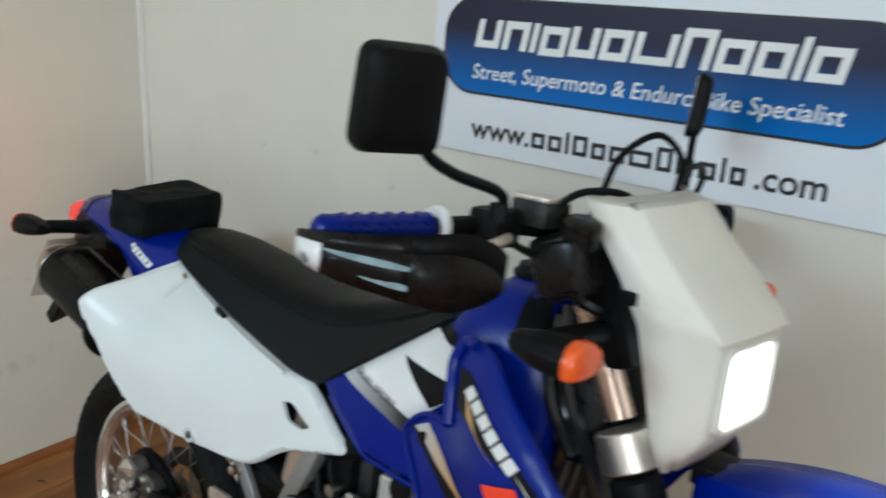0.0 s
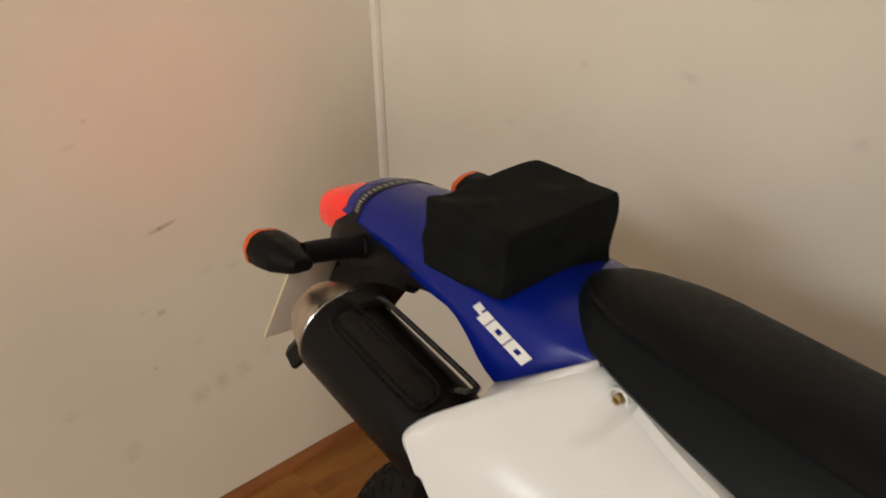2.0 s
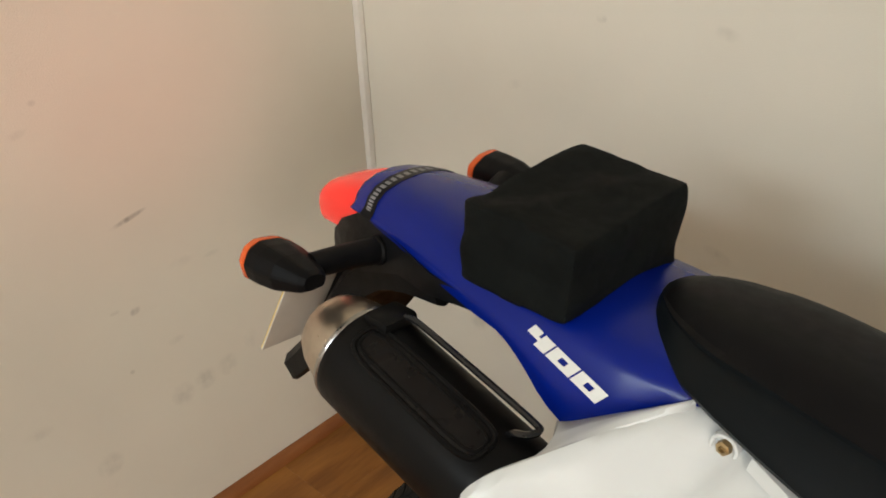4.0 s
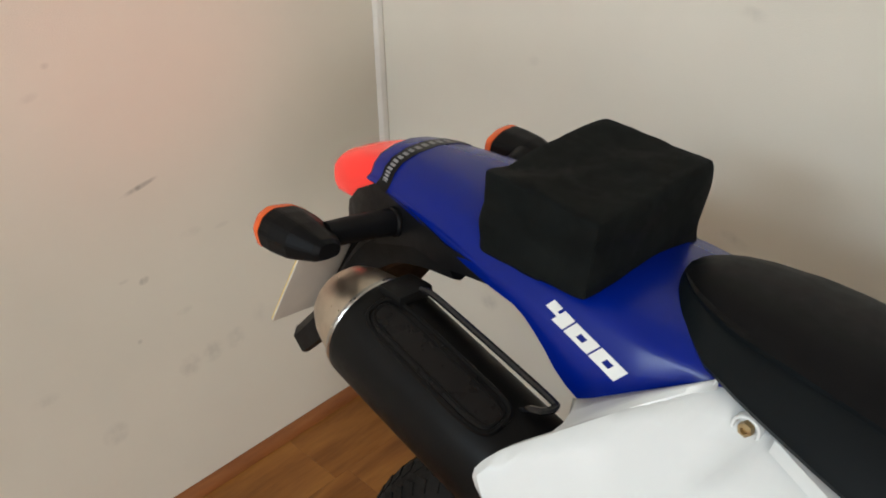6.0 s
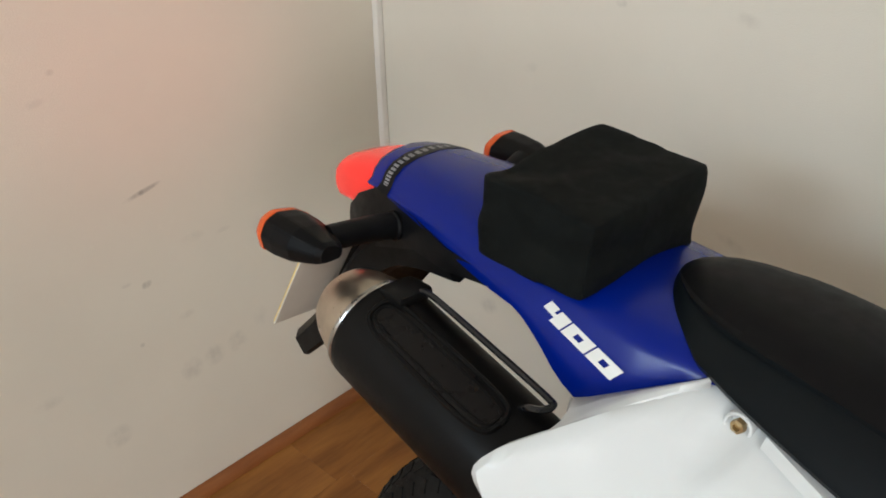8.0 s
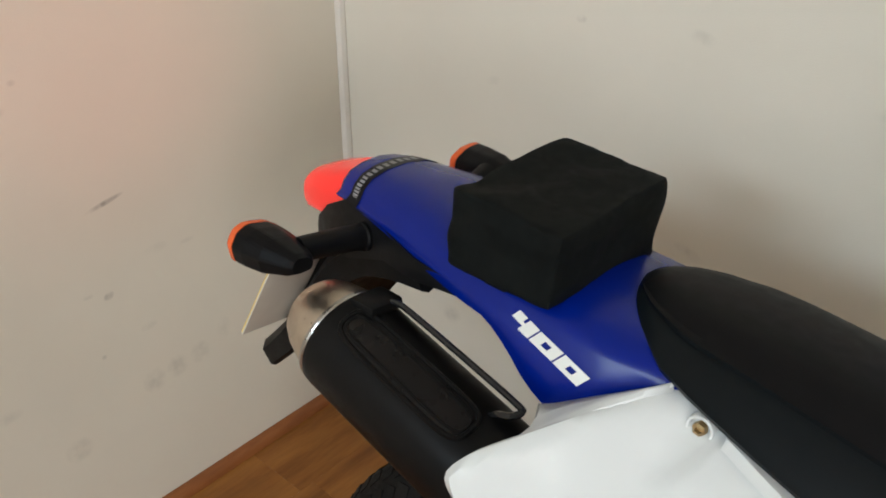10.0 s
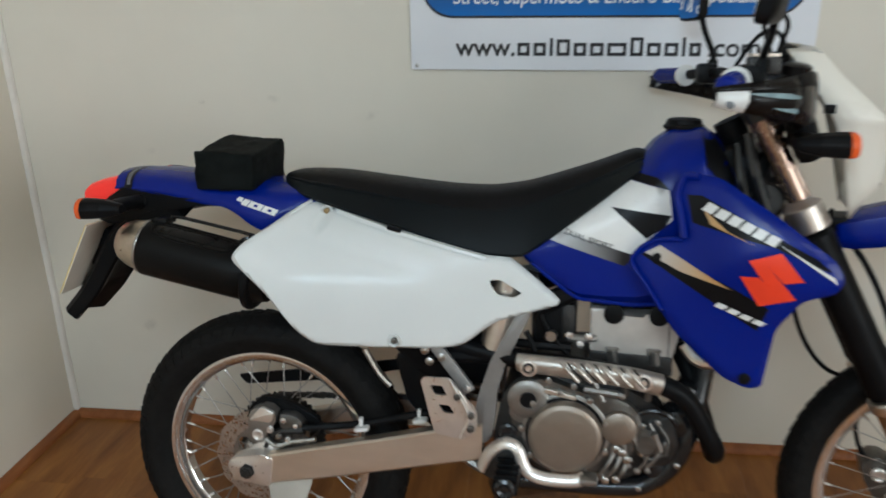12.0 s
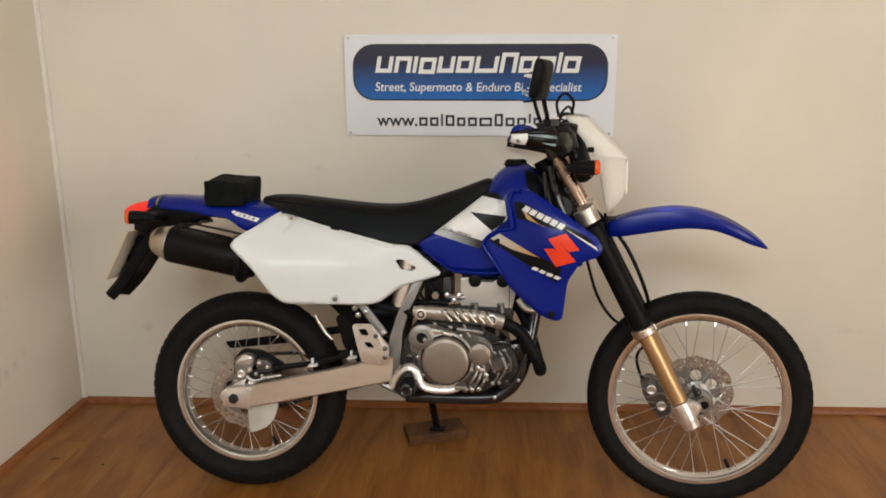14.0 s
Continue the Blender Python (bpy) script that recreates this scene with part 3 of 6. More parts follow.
def wheel(name, cx, cz, rt, wt, rr, wr, hub_r, disc_r, disc_y, sprocket, tread_rows, label):
    """Spoked wheel: hub with tyre, rim, single spokes, brake disc and nipples under it."""
    hub = part(name, lathe([(0, 0.018), (0.004, hub_r * 0.9), (0.010, hub_r), (0.016, hub_r), (0.024, hub_r * 0.62), (0.05, hub_r * 0.55), (0.076, hub_r * 0.62), (0.084, hub_r), (0.09, hub_r), (0.096, hub_r * 0.9), (0.1, 0.018)], (cx, -0.05, cz), (cx, 1, cz), 28), M_cast, bike, label)
    h = rt - rr
    tp = []
    for k in range(25):
        a = -2.25 + 4.5 * k / 24
        tp.append((math.sin(a) * wt * (1.0 if abs(a) < 1.7 else 0.94), rr + h * 0.46 + math.cos(a) * h * 0.54))
    tp.append((wr * 0.85, rr - 0.006))
    tp.append((-wr * 0.85, rr - 0.006))
    part("tyre", weld(revolve(tp, cx, cz, 96)), M_rubber, hub, "black rubber tyre")
    tread = bmesh.new()
    per = 66 if tread_rows > 3 else 72
    for i in range(per):
        for j in range(tread_rows):
            f = (j - (tread_rows - 1) / 2) / max(1, (tread_rows - 1) / 2)
            a = f * 1.12
            y0 = math.sin(a) * wt
            r0 = rr + h * 0.46 + math.cos(a) * h * 0.54
            th = 2 * math.pi * (i + 0.5 * (j % 2) + 0.12 * f) / per
            m = Matrix.Translation((cx, 0, cz)) @ Matrix.Rotation(-th, 4, "Y") @ Matrix.Translation((r0, y0, 0)) @ Matrix.Rotation(a, 4, "Z") @ Matrix.Rotation(0.35 * (1 if j % 2 else -1), 4, "X") @ Matrix.Diagonal((0.0026, wt * 1.5 / tread_rows, rt * 2 * math.pi / per * 0.68, 1))
            bmesh.ops.create_cube(tread, size=1.0, matrix=m)
    tagged(part("tread", tread, M_rubber, hub, "shallow block tread", smooth=False), kind="stuff")
    w = wr
    side_rp = [(w, rr + 0.003), (w * 1.03, rr - 0.001), (w * 1.0, rr - 0.010), (w * 0.90, rr - 0.0115), (w * 0.86, rr - 0.016), (w * 0.70, rr - 0.0175), (w * 0.42, rr - 0.026)]
    rp = [(-y, r) for y, r in side_rp] + list(reversed(side_rp)) + [(w * 0.85, rr + 0.001), (w * 0.7, rr - 0.008), (-w * 0.7, rr - 0.008), (-w * 0.85, rr + 0.001)]
    part("rim", weld(revolve(rp, cx, cz, 96)), M_rim, hub, "polished aluminium rim")
    protos = []
    for side in (-1, 1):
        for lean in (-1, 1):
            a = lean * 0.85
            p = (math.cos(a) * hub_r * 0.93, side * (0.037 if lean > 0 else 0.041), math.sin(a) * hub_r * 0.93)
            q = (rr - 0.026, side * 0.006, 0.0)
            bm = tube([p, q], 0.0013, 5, smooth=False)
            q0 = Vector(q) + (Vector(p) - Vector(q)).normalized() * 0.013
            nip = tube([q0, q], 0.0031, 6, smooth=False)
            nme = bpy.data.meshes.new("nipple")
            nip.to_mesh(nme)
            nip.free()
            nme.materials.append(M_nipple)
            me = bpy.data.meshes.new("spoke")
            bm.to_mesh(me)
            bm.free()
            me.materials.append(M_spoke)
            protos.append((me, nme, (side + 1) * 0.5 + (lean + 1)))
    for me, nme, ph in protos:
        for k in range(9):
            turn = Matrix.Translation((cx, 0, cz)) @ Matrix.Rotation(2 * math.pi * (k + ph * 0.25) / 9, 4, "Y")
            for kind_name, mesh in (("spoke", me), ("nipple", nme)):
                ob = new(kind_name, mesh)
                ob.parent = hub
                ob.matrix_basis = turn
    holes = []
    for row, rad in enumerate((0.77, 0.88)):
        for k in range(18):
            a = 2 * math.pi * (k + 0.5 * row) / 18
            holes.append(circle(cx + disc_r * rad * math.cos(a), cz + disc_r * rad * math.sin(a), disc_r * 0.036, 6))
    holes.append(circle(cx, cz, disc_r * 0.66, 24))
    petals = []
    for k in range(72):
        a = 2 * math.pi * k / 72
        r = disc_r * (0.985 + 0.022 * math.cos(12 * a))
        petals.append((cx + r * math.cos(a), cz + r * math.sin(a)))
    part("brake_disc", sheet(petals, lambda x, z: disc_y, 0.004, 0, 0.03, holes), M_disc, hub, "drilled steel brake disc", smooth=False)
    ho = [circle(cx + disc_r * 0.47 * math.cos(a), cz + disc_r * 0.47 * math.sin(a), disc_r * 0.15, 10) for a in (2 * math.pi * (k + 0.5) / 6 for k in range(6))]
    part("disc_carrier", sheet(circle(cx, cz, disc_r * 0.70, 36), lambda x, z: disc_y + 0.002, 0.004, 0, 0.03, ho), M_cast, hub, smooth=False)
    if sprocket:
        teeth = []
        for k in range(84):
            a = 2 * math.pi * k / 84
            r = 0.112 if k % 2 else 0.105
            teeth.append((cx + r * math.cos(a), cz + r * math.sin(a)))
        part("sprocket", sheet(teeth, lambda x, z: 0.058, 0.006, 0, 0.03, [circle(cx, cz, 0.07, 20)]), M_castdark, hub, "dark steel sprocket", smooth=False)
    bm = tube([(cx + (rr - 0.03) * 0.42, 0.0, cz - (rr - 0.03) * 0.905), (cx + (rr - 0.06) * 0.42, 0.0, cz - (rr - 0.06) * 0.905)], 0.006, 8, smooth=False)
    part("valve", bm, M_black, hub, "black tyre valve cap")
    return hub


XR, XF, ZR, ZF = -0.7435, 0.7465, 0.334, 0.346
wheel("rear_wheel", XR, ZR, 0.334, 0.058, 0.245, 0.031, 0.058, 0.117, -0.056, True, 5, "spoked rear wheel with an aluminium hub")
wheel("front_wheel", XF, ZF, 0.349, 0.041, 0.283, 0.023, 0.044, 0.123, 0.060, False, 5, "spoked front wheel with an aluminium hub")

# seat
SEAT = [(-0.676, 0.985, 0.003, 0.981, 0.004), (-0.672, 0.989, 0.018, 0.978, 0.024), (-0.663, 0.993, 0.030, 0.974, 0.042), (-0.652, 0.996, 0.040, 0.968, 0.056), (-0.641, 0.998, 0.049, 0.963, 0.068), (-0.62, 0.9995, 0.060, 0.957, 0.087), (-0.602, 0.9995, 0.066, 0.951, 0.101), (-0.585, 0.9995, 0.071, 0.948, 0.106), (-0.57, 0.999, 0.073, 0.944, 0.110), (-0.54, 0.997, 0.075, 0.936, 0.115), (-0.49, 0.991, 0.077, 0.922, 0.120), (-0.39, 0.979, 0.08, 0.894, 0.126), (-0.3, 0.970, 0.081, 0.866, 0.124), (-0.22, 0.969, 0.081, 0.848, 0.126), (-0.15, 0.980, 0.078, 0.845, 0.127), (-0.095, 0.996, 0.072, 0.884, 0.124), (-0.01, 1.024, 0.07, 0.95, 0.116), (0.065, 1.053, 0.058, 1.008, 0.092), (0.088, 1.05, 0.046, 1.022, 0.07)]
rings_top, rings_side = [], []
fine = []
for i in range(len(SEAT) - 1):
    for k in range(4):
        t = k / 4
        fine.append([a + (b - a) * t for a, b in zip(SEAT[i], SEAT[i + 1])])
fine.append(list(SEAT[-1]))
sm = [fine[0]] + [[(a + 2 * b + c) / 4 for a, b, c in zip(p, q, r)] for p, q, r in zip(fine, fine[1:], fine[2:])] + [fine[-1]]
for x, zt, wt, zb, wb in sm:
    d = zt - zb
    soft = min(1, d / 0.05)
    s = (wt + 0.008 * soft, zt - 0.22 * d - 0.008 * soft)
    half = [(0.0, zt), (wt * 0.35, zt - 0.001 * soft), (wt * 0.65, zt - 0.004 * soft), (wt * 0.86, zt - 0.010 * soft), (wt * 0.98, zt - 0.018 * soft), s]
    rings_top.append([(x, -y, z) for y, z in reversed(half)] + [(x, y, z) for y, z in half[1:]])
    sd = [(s[0] - 0.001 * soft, s[1] + 0.0005), (s[0] - 0.0015 * soft, s[1] - 0.005 * soft), (s[0] + (wb - s[0]) * 0.4 + 0.003 * soft, s[1] + (zb - s[1]) * 0.4), (s[0] + (wb - s[0]) * 0.75 + 0.003 * soft, s[1] + (zb - s[1]) * 0.75), (wb, zb + 0.006 * soft), (wb - 0.004 * soft, zb), (wb * 0.72, zb)]
    rings_side.append(sd)
seat = part("seat", loft(rings_top, closed=False, caps=False), M_seat, bike, "long black vinyl seat")
for sgn in (-1, 1):
    part("seat_side", loft([[(r[0][0], sgn * y, z) for y, z in sd] for r, sd in zip(rings_top, rings_side)], closed=False, caps=False), M_seatside, seat, "smooth black side of the seat")
bm = loft([[(x, y, z) for y, z in ((-wb + 0.03, zb + 0.002), (wb - 0.03, zb + 0.002), (wt * 0.7, zt - 0.03 * min(1, (zt - zb) / 0.08)), (-wt * 0.7, zt - 0.03 * min(1, (zt - zb) / 0.08)))] for x, zt, wt, zb, wb in SEAT[5:-1]])
part("seat_base", bm, M_black, seat, "black seat pan")

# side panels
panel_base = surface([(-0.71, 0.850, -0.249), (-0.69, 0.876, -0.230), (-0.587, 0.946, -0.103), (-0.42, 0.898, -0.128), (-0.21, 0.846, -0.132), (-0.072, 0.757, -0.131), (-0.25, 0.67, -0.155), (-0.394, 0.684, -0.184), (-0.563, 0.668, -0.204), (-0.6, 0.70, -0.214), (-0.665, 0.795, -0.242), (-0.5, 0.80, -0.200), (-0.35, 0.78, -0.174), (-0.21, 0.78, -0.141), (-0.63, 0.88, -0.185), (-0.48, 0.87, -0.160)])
BOLT = Vector((-0.554, 0.926))


def panel_y(x, z):
    """The panel's skin, with a scooped recess for the upper bolt and a pressed crease below the seat edge."""
    q = Vector((x, z)) - BOLT
    along = q.dot(Vector((-0.45, -0.89)))
    across = q.dot(Vector((0.89, -0.45)))
    r = math.hypot(across / 0.019, (along - 0.011) / 0.032)
    # a ridge runs below the upper edge and fades out towards the tank
    d = (Vector((x, z)) - Vector((-0.588, 0.946))).dot(Vector((-0.257, -0.966)))
    ridge = 0.0065 * max(0.0, 1 - abs(d - 0.030) / 0.030) * max(0.0, min(1.0, (-0.30 - x) / 0.12)) * max(0.0, min(1.0, (x + 0.62) / 0.05))
    return panel_base(x, z) - ridge + 0.0095 * max(0.0, 1 - r * r) ** 0.7


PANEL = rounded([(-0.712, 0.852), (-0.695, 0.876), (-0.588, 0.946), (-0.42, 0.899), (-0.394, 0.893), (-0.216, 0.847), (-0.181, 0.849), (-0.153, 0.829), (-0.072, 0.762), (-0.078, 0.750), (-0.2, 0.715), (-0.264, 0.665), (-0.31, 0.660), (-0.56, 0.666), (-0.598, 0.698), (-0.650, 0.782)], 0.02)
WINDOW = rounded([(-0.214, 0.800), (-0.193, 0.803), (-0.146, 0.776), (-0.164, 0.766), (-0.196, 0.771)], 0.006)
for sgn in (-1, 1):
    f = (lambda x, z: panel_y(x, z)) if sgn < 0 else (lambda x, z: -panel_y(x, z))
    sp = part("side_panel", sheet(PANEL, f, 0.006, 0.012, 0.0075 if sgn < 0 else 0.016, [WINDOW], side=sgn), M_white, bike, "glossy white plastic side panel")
    for (bx, bz, mt, r) in ((-0.397, 0.681, M_bolt, 0.009), (-0.553, 0.927, M_brass, 0.0080)):
        y = f(bx, bz)
        part("washer", lathe([(0, r * 1.55), (0.0065, r * 1.5), (0.0075, r * 1.35), (0.007, r * 1.2), (0.001, r * 1.1)], (bx, y - sgn * 0.002, bz), (bx, y + sgn, bz), 18), M_white, sp)
        part("bolt", lathe([(0, r * 0.8), (0.006, r * 0.75), (0.007, r * 0.4), (0.003, r * 0.38)], (bx, y, bz), (bx, y + sgn, bz), 6), mt, sp)
    part("clip", box(-0.405, f(-0.405, 0.893) + sgn * 0.002, 0.898, 0.03, 0.005, 0.012, 0.002, turn=Matrix.Rotation(radians(17), 4, "Y")), M_black, sp, "small black seat clip")
    flange = []
    for row, ((ox, oz), (ix, iy, iz)) in enumerate((((-0.707, 0.857), (-0.700, -0.120, 0.876)), ((-0.692, 0.877), (-0.690, -0.131, 0.885)), ((-0.66, 0.8985), (-0.659, -0.124, 0.905)), ((-0.63, 0.918), (-0.630, -0.116, 0.923)), ((-0.605, 0.933), (-0.606, -0.108, 0.938)), ((-0.588, 0.944), (-0.589, -0.102, 0.948)))):
        o = Vector((ox + 0.003, f(ox, oz) - sgn * 0.006, oz - 0.007))
        i = Vector((ix, -iy * sgn, iz))
        flange.append([o.lerp(i, k / 5) + Vector(((0.024, 0.014, 0.005, 0, 0, 0)[row] * math.sin(math.pi * k / 5), 0, 0.008 * math.sin(math.pi * (k / 5) ** 0.7))) for k in range(6)])
    fl = part("panel_flange", loft(flange, closed=False, caps=False), M_white, sp, "upper return of the panel against the blue wing")
    fl.modifiers.new("thickness", "SOLIDIFY").thickness = 0.003
    part("top_ledge", sheet([(-0.530, 0.932), (-0.42, 0.900), (-0.22, 0.848), (-0.222, 0.842), (-0.42, 0.893), (-0.530, 0.925)], lambda x, z: f(x, z) + sgn * 0.004, 0.012, 0, 0.012, side=sgn), M_white, sp)

# rear fender with its wings
TAIL = [(-1.072, 0.986, 0.048, 0.958, 0.058), (-1.058, 0.992, 0.058, 0.957, 0.066), (-1.03, 0.997, 0.065, 0.960, 0.074), (-0.95, 0.998, 0.079, 0.950, 0.087), (-0.862, 0.993, 0.094, 0.939, 0.104), (-0.82, 0.989, 0.099, 0.934, 0.111), (-0.775, 0.984, 0.103, 0.932, 0.118), (-0.743, 0.982, 0.105, 0.917, 0.124), (-0.714, 0.980, 0.107, 0.896, 0.129), (-0.69, 0.978, 0.108, 0.886, 0.132), (-0.65, 0.975, 0.108, 0.908, 0.124), (-0.60, 0.972, 0.100, 0.936, 0.101), (-0.575, 0.970, 0.094, 0.945, 0.092)]


def tail_at(x):
    for a, b in zip(TAIL, TAIL[1:]):
        if a[0] <= x <= b[0]:
            t = (x - a[0]) / (b[0] - a[0])
            return [p + (q - p) * t for p, q in zip(a, b)]
    return list(TAIL[0] if x < TAIL[0][0] else TAIL[-1])


def tail_ring(x, grow=0.0):
    _, zt, w, ze, we = tail_at(x)
    h = [(0, zt), (w * 0.45, zt - 0.003), (w * 0.78, zt - 0.010), (w * 0.95, zt - 0.020), (w * 1.0 + 0.001, zt - 0.030), (w + (we - w) * 0.5, zt - 0.03 + (ze - zt + 0.03) * 0.5), (we, ze)]
    return [(x, -(y + grow), z + grow * 0.4) for y, z in reversed(h)] + [(x, y + grow, z + grow * 0.4) for y, z in h[1:]]


xs = [-1.054, -1.050, -1.042] + [-1.03 + 0.0155 * k for k in range(30)]
outer = [tail_ring(x) for x in xs]
rear_fender = part("rear_fender", loft(outer, closed=False, caps=False), M_blue, bike, "blue plastic rear fender")
rear_fender.modifiers.new("thickness", "SOLIDIFY").thickness = 0.004


def tail_side(x, z):
    _, zt, w, ze, we = tail_at(x)
    t = max(0.0, min(1.0, (zt - 0.03 - z) / max(1e-4, zt - 0.03 - ze)))
    return -(w + 0.001 + (we - w) * t) - 0.0016


# number 400 in block figures along the wing
ua, ub = Vector((-0.748, 0.946)), Vector((-0.658, 0.921))
ux = (ub - ua).normalized()
uz = Vector((-ux.y, ux.x))
L400, H400 = (ub - ua).length, 0.0132


def block_figure(cells):
    bm = bmesh.new()
    for a, b, c, d in cells:
        poly = [ua + ux * (L400 * s + 0.006 * (t - 0.5)) + uz * (H400 * (t - 0.5)) for s, t in ((a, c), (b, c), (b, d), (a, d))]
        sheet([(p.x, p.y) for p in poly], tail_side, 0, 0, 0.008, bm=bm)
    return bm


for cells in (((0, .125, .36, 1), (.125, .16, .36, .60), (.16, .305, 0, 1)), ((.325, .44, 0, 1), (.53, .645, 0, 1), (.44, .53, .70, 1), (.44, .53, 0, .30)), ((.665, .785, 0, 1), (.875, 1, 0, 1), (.785, .875, .70, 1), (.785, .875, 0, .30))):
    part("figure", block_figure(cells), M_vinylwhite, rear_fender, "white block figure", smooth=False)
band = [tail_ring(x, 0.0012) for x in (-1.027, -1.020, -1.013, -1.006)]
part("tail_band", loft(band, closed=False, caps=False), M_vinylblack, rear_fender, "black sticker band with tiny grey print")
for k in range(24):
    r0, r1 = tail_ring(-1.0215, 0.002), tail_ring(-1.0125, 0.002)
    s = 1.6 + k * 0.36

    def on(r, q):
        j = min(int(q), len(r) - 2)
        return Vector(r[j]).lerp(Vector(r[j + 1]), q - j)

    bm = bmesh.new()
    bm.faces.new([bm.verts.new(v) for v in (on(r0, s), on(r0, s + 0.22), on(r1, s + 0.22), on(r1, s))])
    part("print_bar", bm, M_print, rear_fender, smooth=False)

# tail lamp, inner fender, plate
rings = []
for x, zc, hz, w in ((-1.150, 0.927, 0.011, 0.028), (-1.145, 0.929, 0.023, 0.042), (-1.130, 0.933, 0.030, 0.051), (-1.10, 0.939, 0.034, 0.057), (-1.045, 0.948, 0.034, 0.060), (-1.015, 0.954, 0.030, 0.060)):
    rings.append([(x, w * math.copysign(abs(math.cos(a)) ** 0.6, math.cos(a)), zc + hz * math.copysign(abs(math.sin(a)) ** 0.6, math.sin(a))) for a in (2 * math.pi * k / 24 for k in range(24))])
part("tail_lamp", loft(rings), M_tail, bike, "lit red tail lamp lens")
rings = []
for x, zt, zb, w in ((-1.110, 0.905, 0.880, 0.045), (-1.075, 0.935, 0.875, 0.062), (-1.03, 0.960, 0.885, 0.074), (-0.95, 0.953, 0.915, 0.086), (-0.89, 0.945, 0.919, 0.100), (-0.84, 0.944, 0.928, 0.104), (-0.80, 0.94, 0.928, 0.098)):
    rings.append([(x, -w, zb), (x, -w * 1.02, (zt + zb) / 2), (x, -w, zt), (x, w, zt), (x, w * 1.02, (zt + zb) / 2), (x, w, zb)])
part("tail_tray", loft(rings), M_black, bike, "black plastic tray under the tail")
FL = [(-0.90, 0.918, 0.085), (-0.98, 0.901, 0.078), (-1.045, 0.858, 0.072), (-1.095, 0.793, 0.068), (-1.143, 0.723, 0.064), (-1.19, 0.673, 0.060), (-1.207, 0.657, 0.058)]
rings = []
for x, z, w in [tuple(v) for v in spline(FL, 4)]:
    t = (x + 0.90) / -0.31
    d = Vector((-0.8, 0, -0.6)) if t < 0.3 else Vector((-0.62, 0, -0.78))
    nn = Vector((d.z, 0, -d.x)).normalized()
    k = 0.022 * (1 - 0.75 * t)
    sec = [(-w, 0.02), (-w, -k), (-w * 0.8, -k - 0.012), (0, -k - 0.016), (w * 0.8, -k - 0.012), (w, -k), (w, 0.02), (w * 0.9, 0.024), (0, 0.006), (-w * 0.9, 0.024)]
    rings.append([Vector((x, y, z)) - nn * s for y, s in sec])
part("inner_fender", loft(rings), M_black, bike, "black plastic mud flap below the tail")
pm = Matrix.Translation((-1.140, 0.0, 0.8005)) @ Matrix.Rotation(radians(27), 4, "Y")
plate = part("number_plate", box(0, 0, 0, 0.003, 0.229, 0.178, 0.001), M_plate_back, bike, "pale back of the rear number plate", matrix=pm)
part("plate_front", box(-0.0026, 0, 0, 0.002, 0.227, 0.176, 0.0005), M_plate_rear, plate, "yellow reflective plate face", smooth=False)
for k in range(2):
    for q in range(3):
        part("print_bar", box(-0.0042, -0.055 + 0.055 * q, 0.035 - 0.07 * k, 0.001, 0.036, 0.055, 0), M_signtext, plate, smooth=False)
for yy in (-0.07, 0.07):
    part("reflector", lathe([(0, 0.012), (0.004, 0.011), (0.006, 0.006)], (-0.004, yy * 1.2, -0.06), (-1, yy * 1.2, -0.06), 14), M_orange, plate, "small orange reflector")
part("plate_bracket", box(-1.118, 0, 0.81, 0.03, 0.07, 0.10, 0.008, turn=Matrix.Rotation(radians(27), 4, "Y")), M_black, bike)


HOUSING = rounded([(0.032, 0.000), (0.027, -0.018), (0.006, -0.021), (-0.026, -0.018), (-0.033, -0.007), (-0.031, 0.007), (-0.012, 0.018), (0.012, 0.021), (0.025, 0.015)], 0.004, 2)


def indicator(name, base, centre, sgn, face, label):
    """A stalked turn signal: rubber stalk, faceted black housing tapering away from its orange lens. face: the way the lens looks along x."""
    c = Vector(centre)

    def ring(d, k, lift=0.0):
        return [c + Vector((face * d, sgn * o * k, z * k + lift)) for o, z in HOUSING]

    body = loft([ring(-0.066, 0.42, 0.0), ring(-0.060, 0.58, 0.0), ring(-0.030, 0.93, 0.0), ring(-0.004, 1.04), ring(0.012, 1.05)])
    ob = part(name, body, M_black, bike, label, smooth=False)
    part("lens", loft([ring(0.0125, 1.06), ring(0.018, 1.07), ring(0.024, 0.98), ring(0.028, 0.80), ring(0.029, 0.3)]), M_orange, ob, "orange lens")
    b = Vector(base)
    e = c + Vector((-face * 0.034, -sgn * 0.020, 0.0))
    part("stalk", tube([b, b.lerp(e, 0.5) + Vector((0, 0, 0.001)), e], (0.0160, 0.0145), 12), M_black, ob, "black rubber stalk")
    part("stalk_collar", lathe([(0, 0.017), (0.006, 0.0175), (0.010, 0.0145)], b.lerp(e, 0.08), e, 14), M_black, ob)
    part("crease", tube([c + Vector((-face * 0.010, sgn * 0.026, -0.007)), c + Vector((-face * 0.040, -sgn * 0.004, -0.006))], 0.0012, 6, smooth=False), M_black, ob)
    return ob


for sgn in (-1, 1):
    tip = (-1.030, -0.188, 0.934) if sgn < 0 else (-1.036, 0.173, 0.956)
    indicator("rear_indicator", (-0.985, sgn * 0.072, 0.930), tip, sgn, -1, "black stalked rear turn signal")
    indicator("front_indicator", (0.345, sgn * 0.11, 1.082), (0.372, sgn * 0.280, 1.090), sgn, 1, "black stalked front turn signal")

# muffler
MA = Vector((-0.980, -0.1488, 0.8572))
MB = MA + Vector((0.40, -0.0166, -0.0800))
md = (MB - MA).normalized()


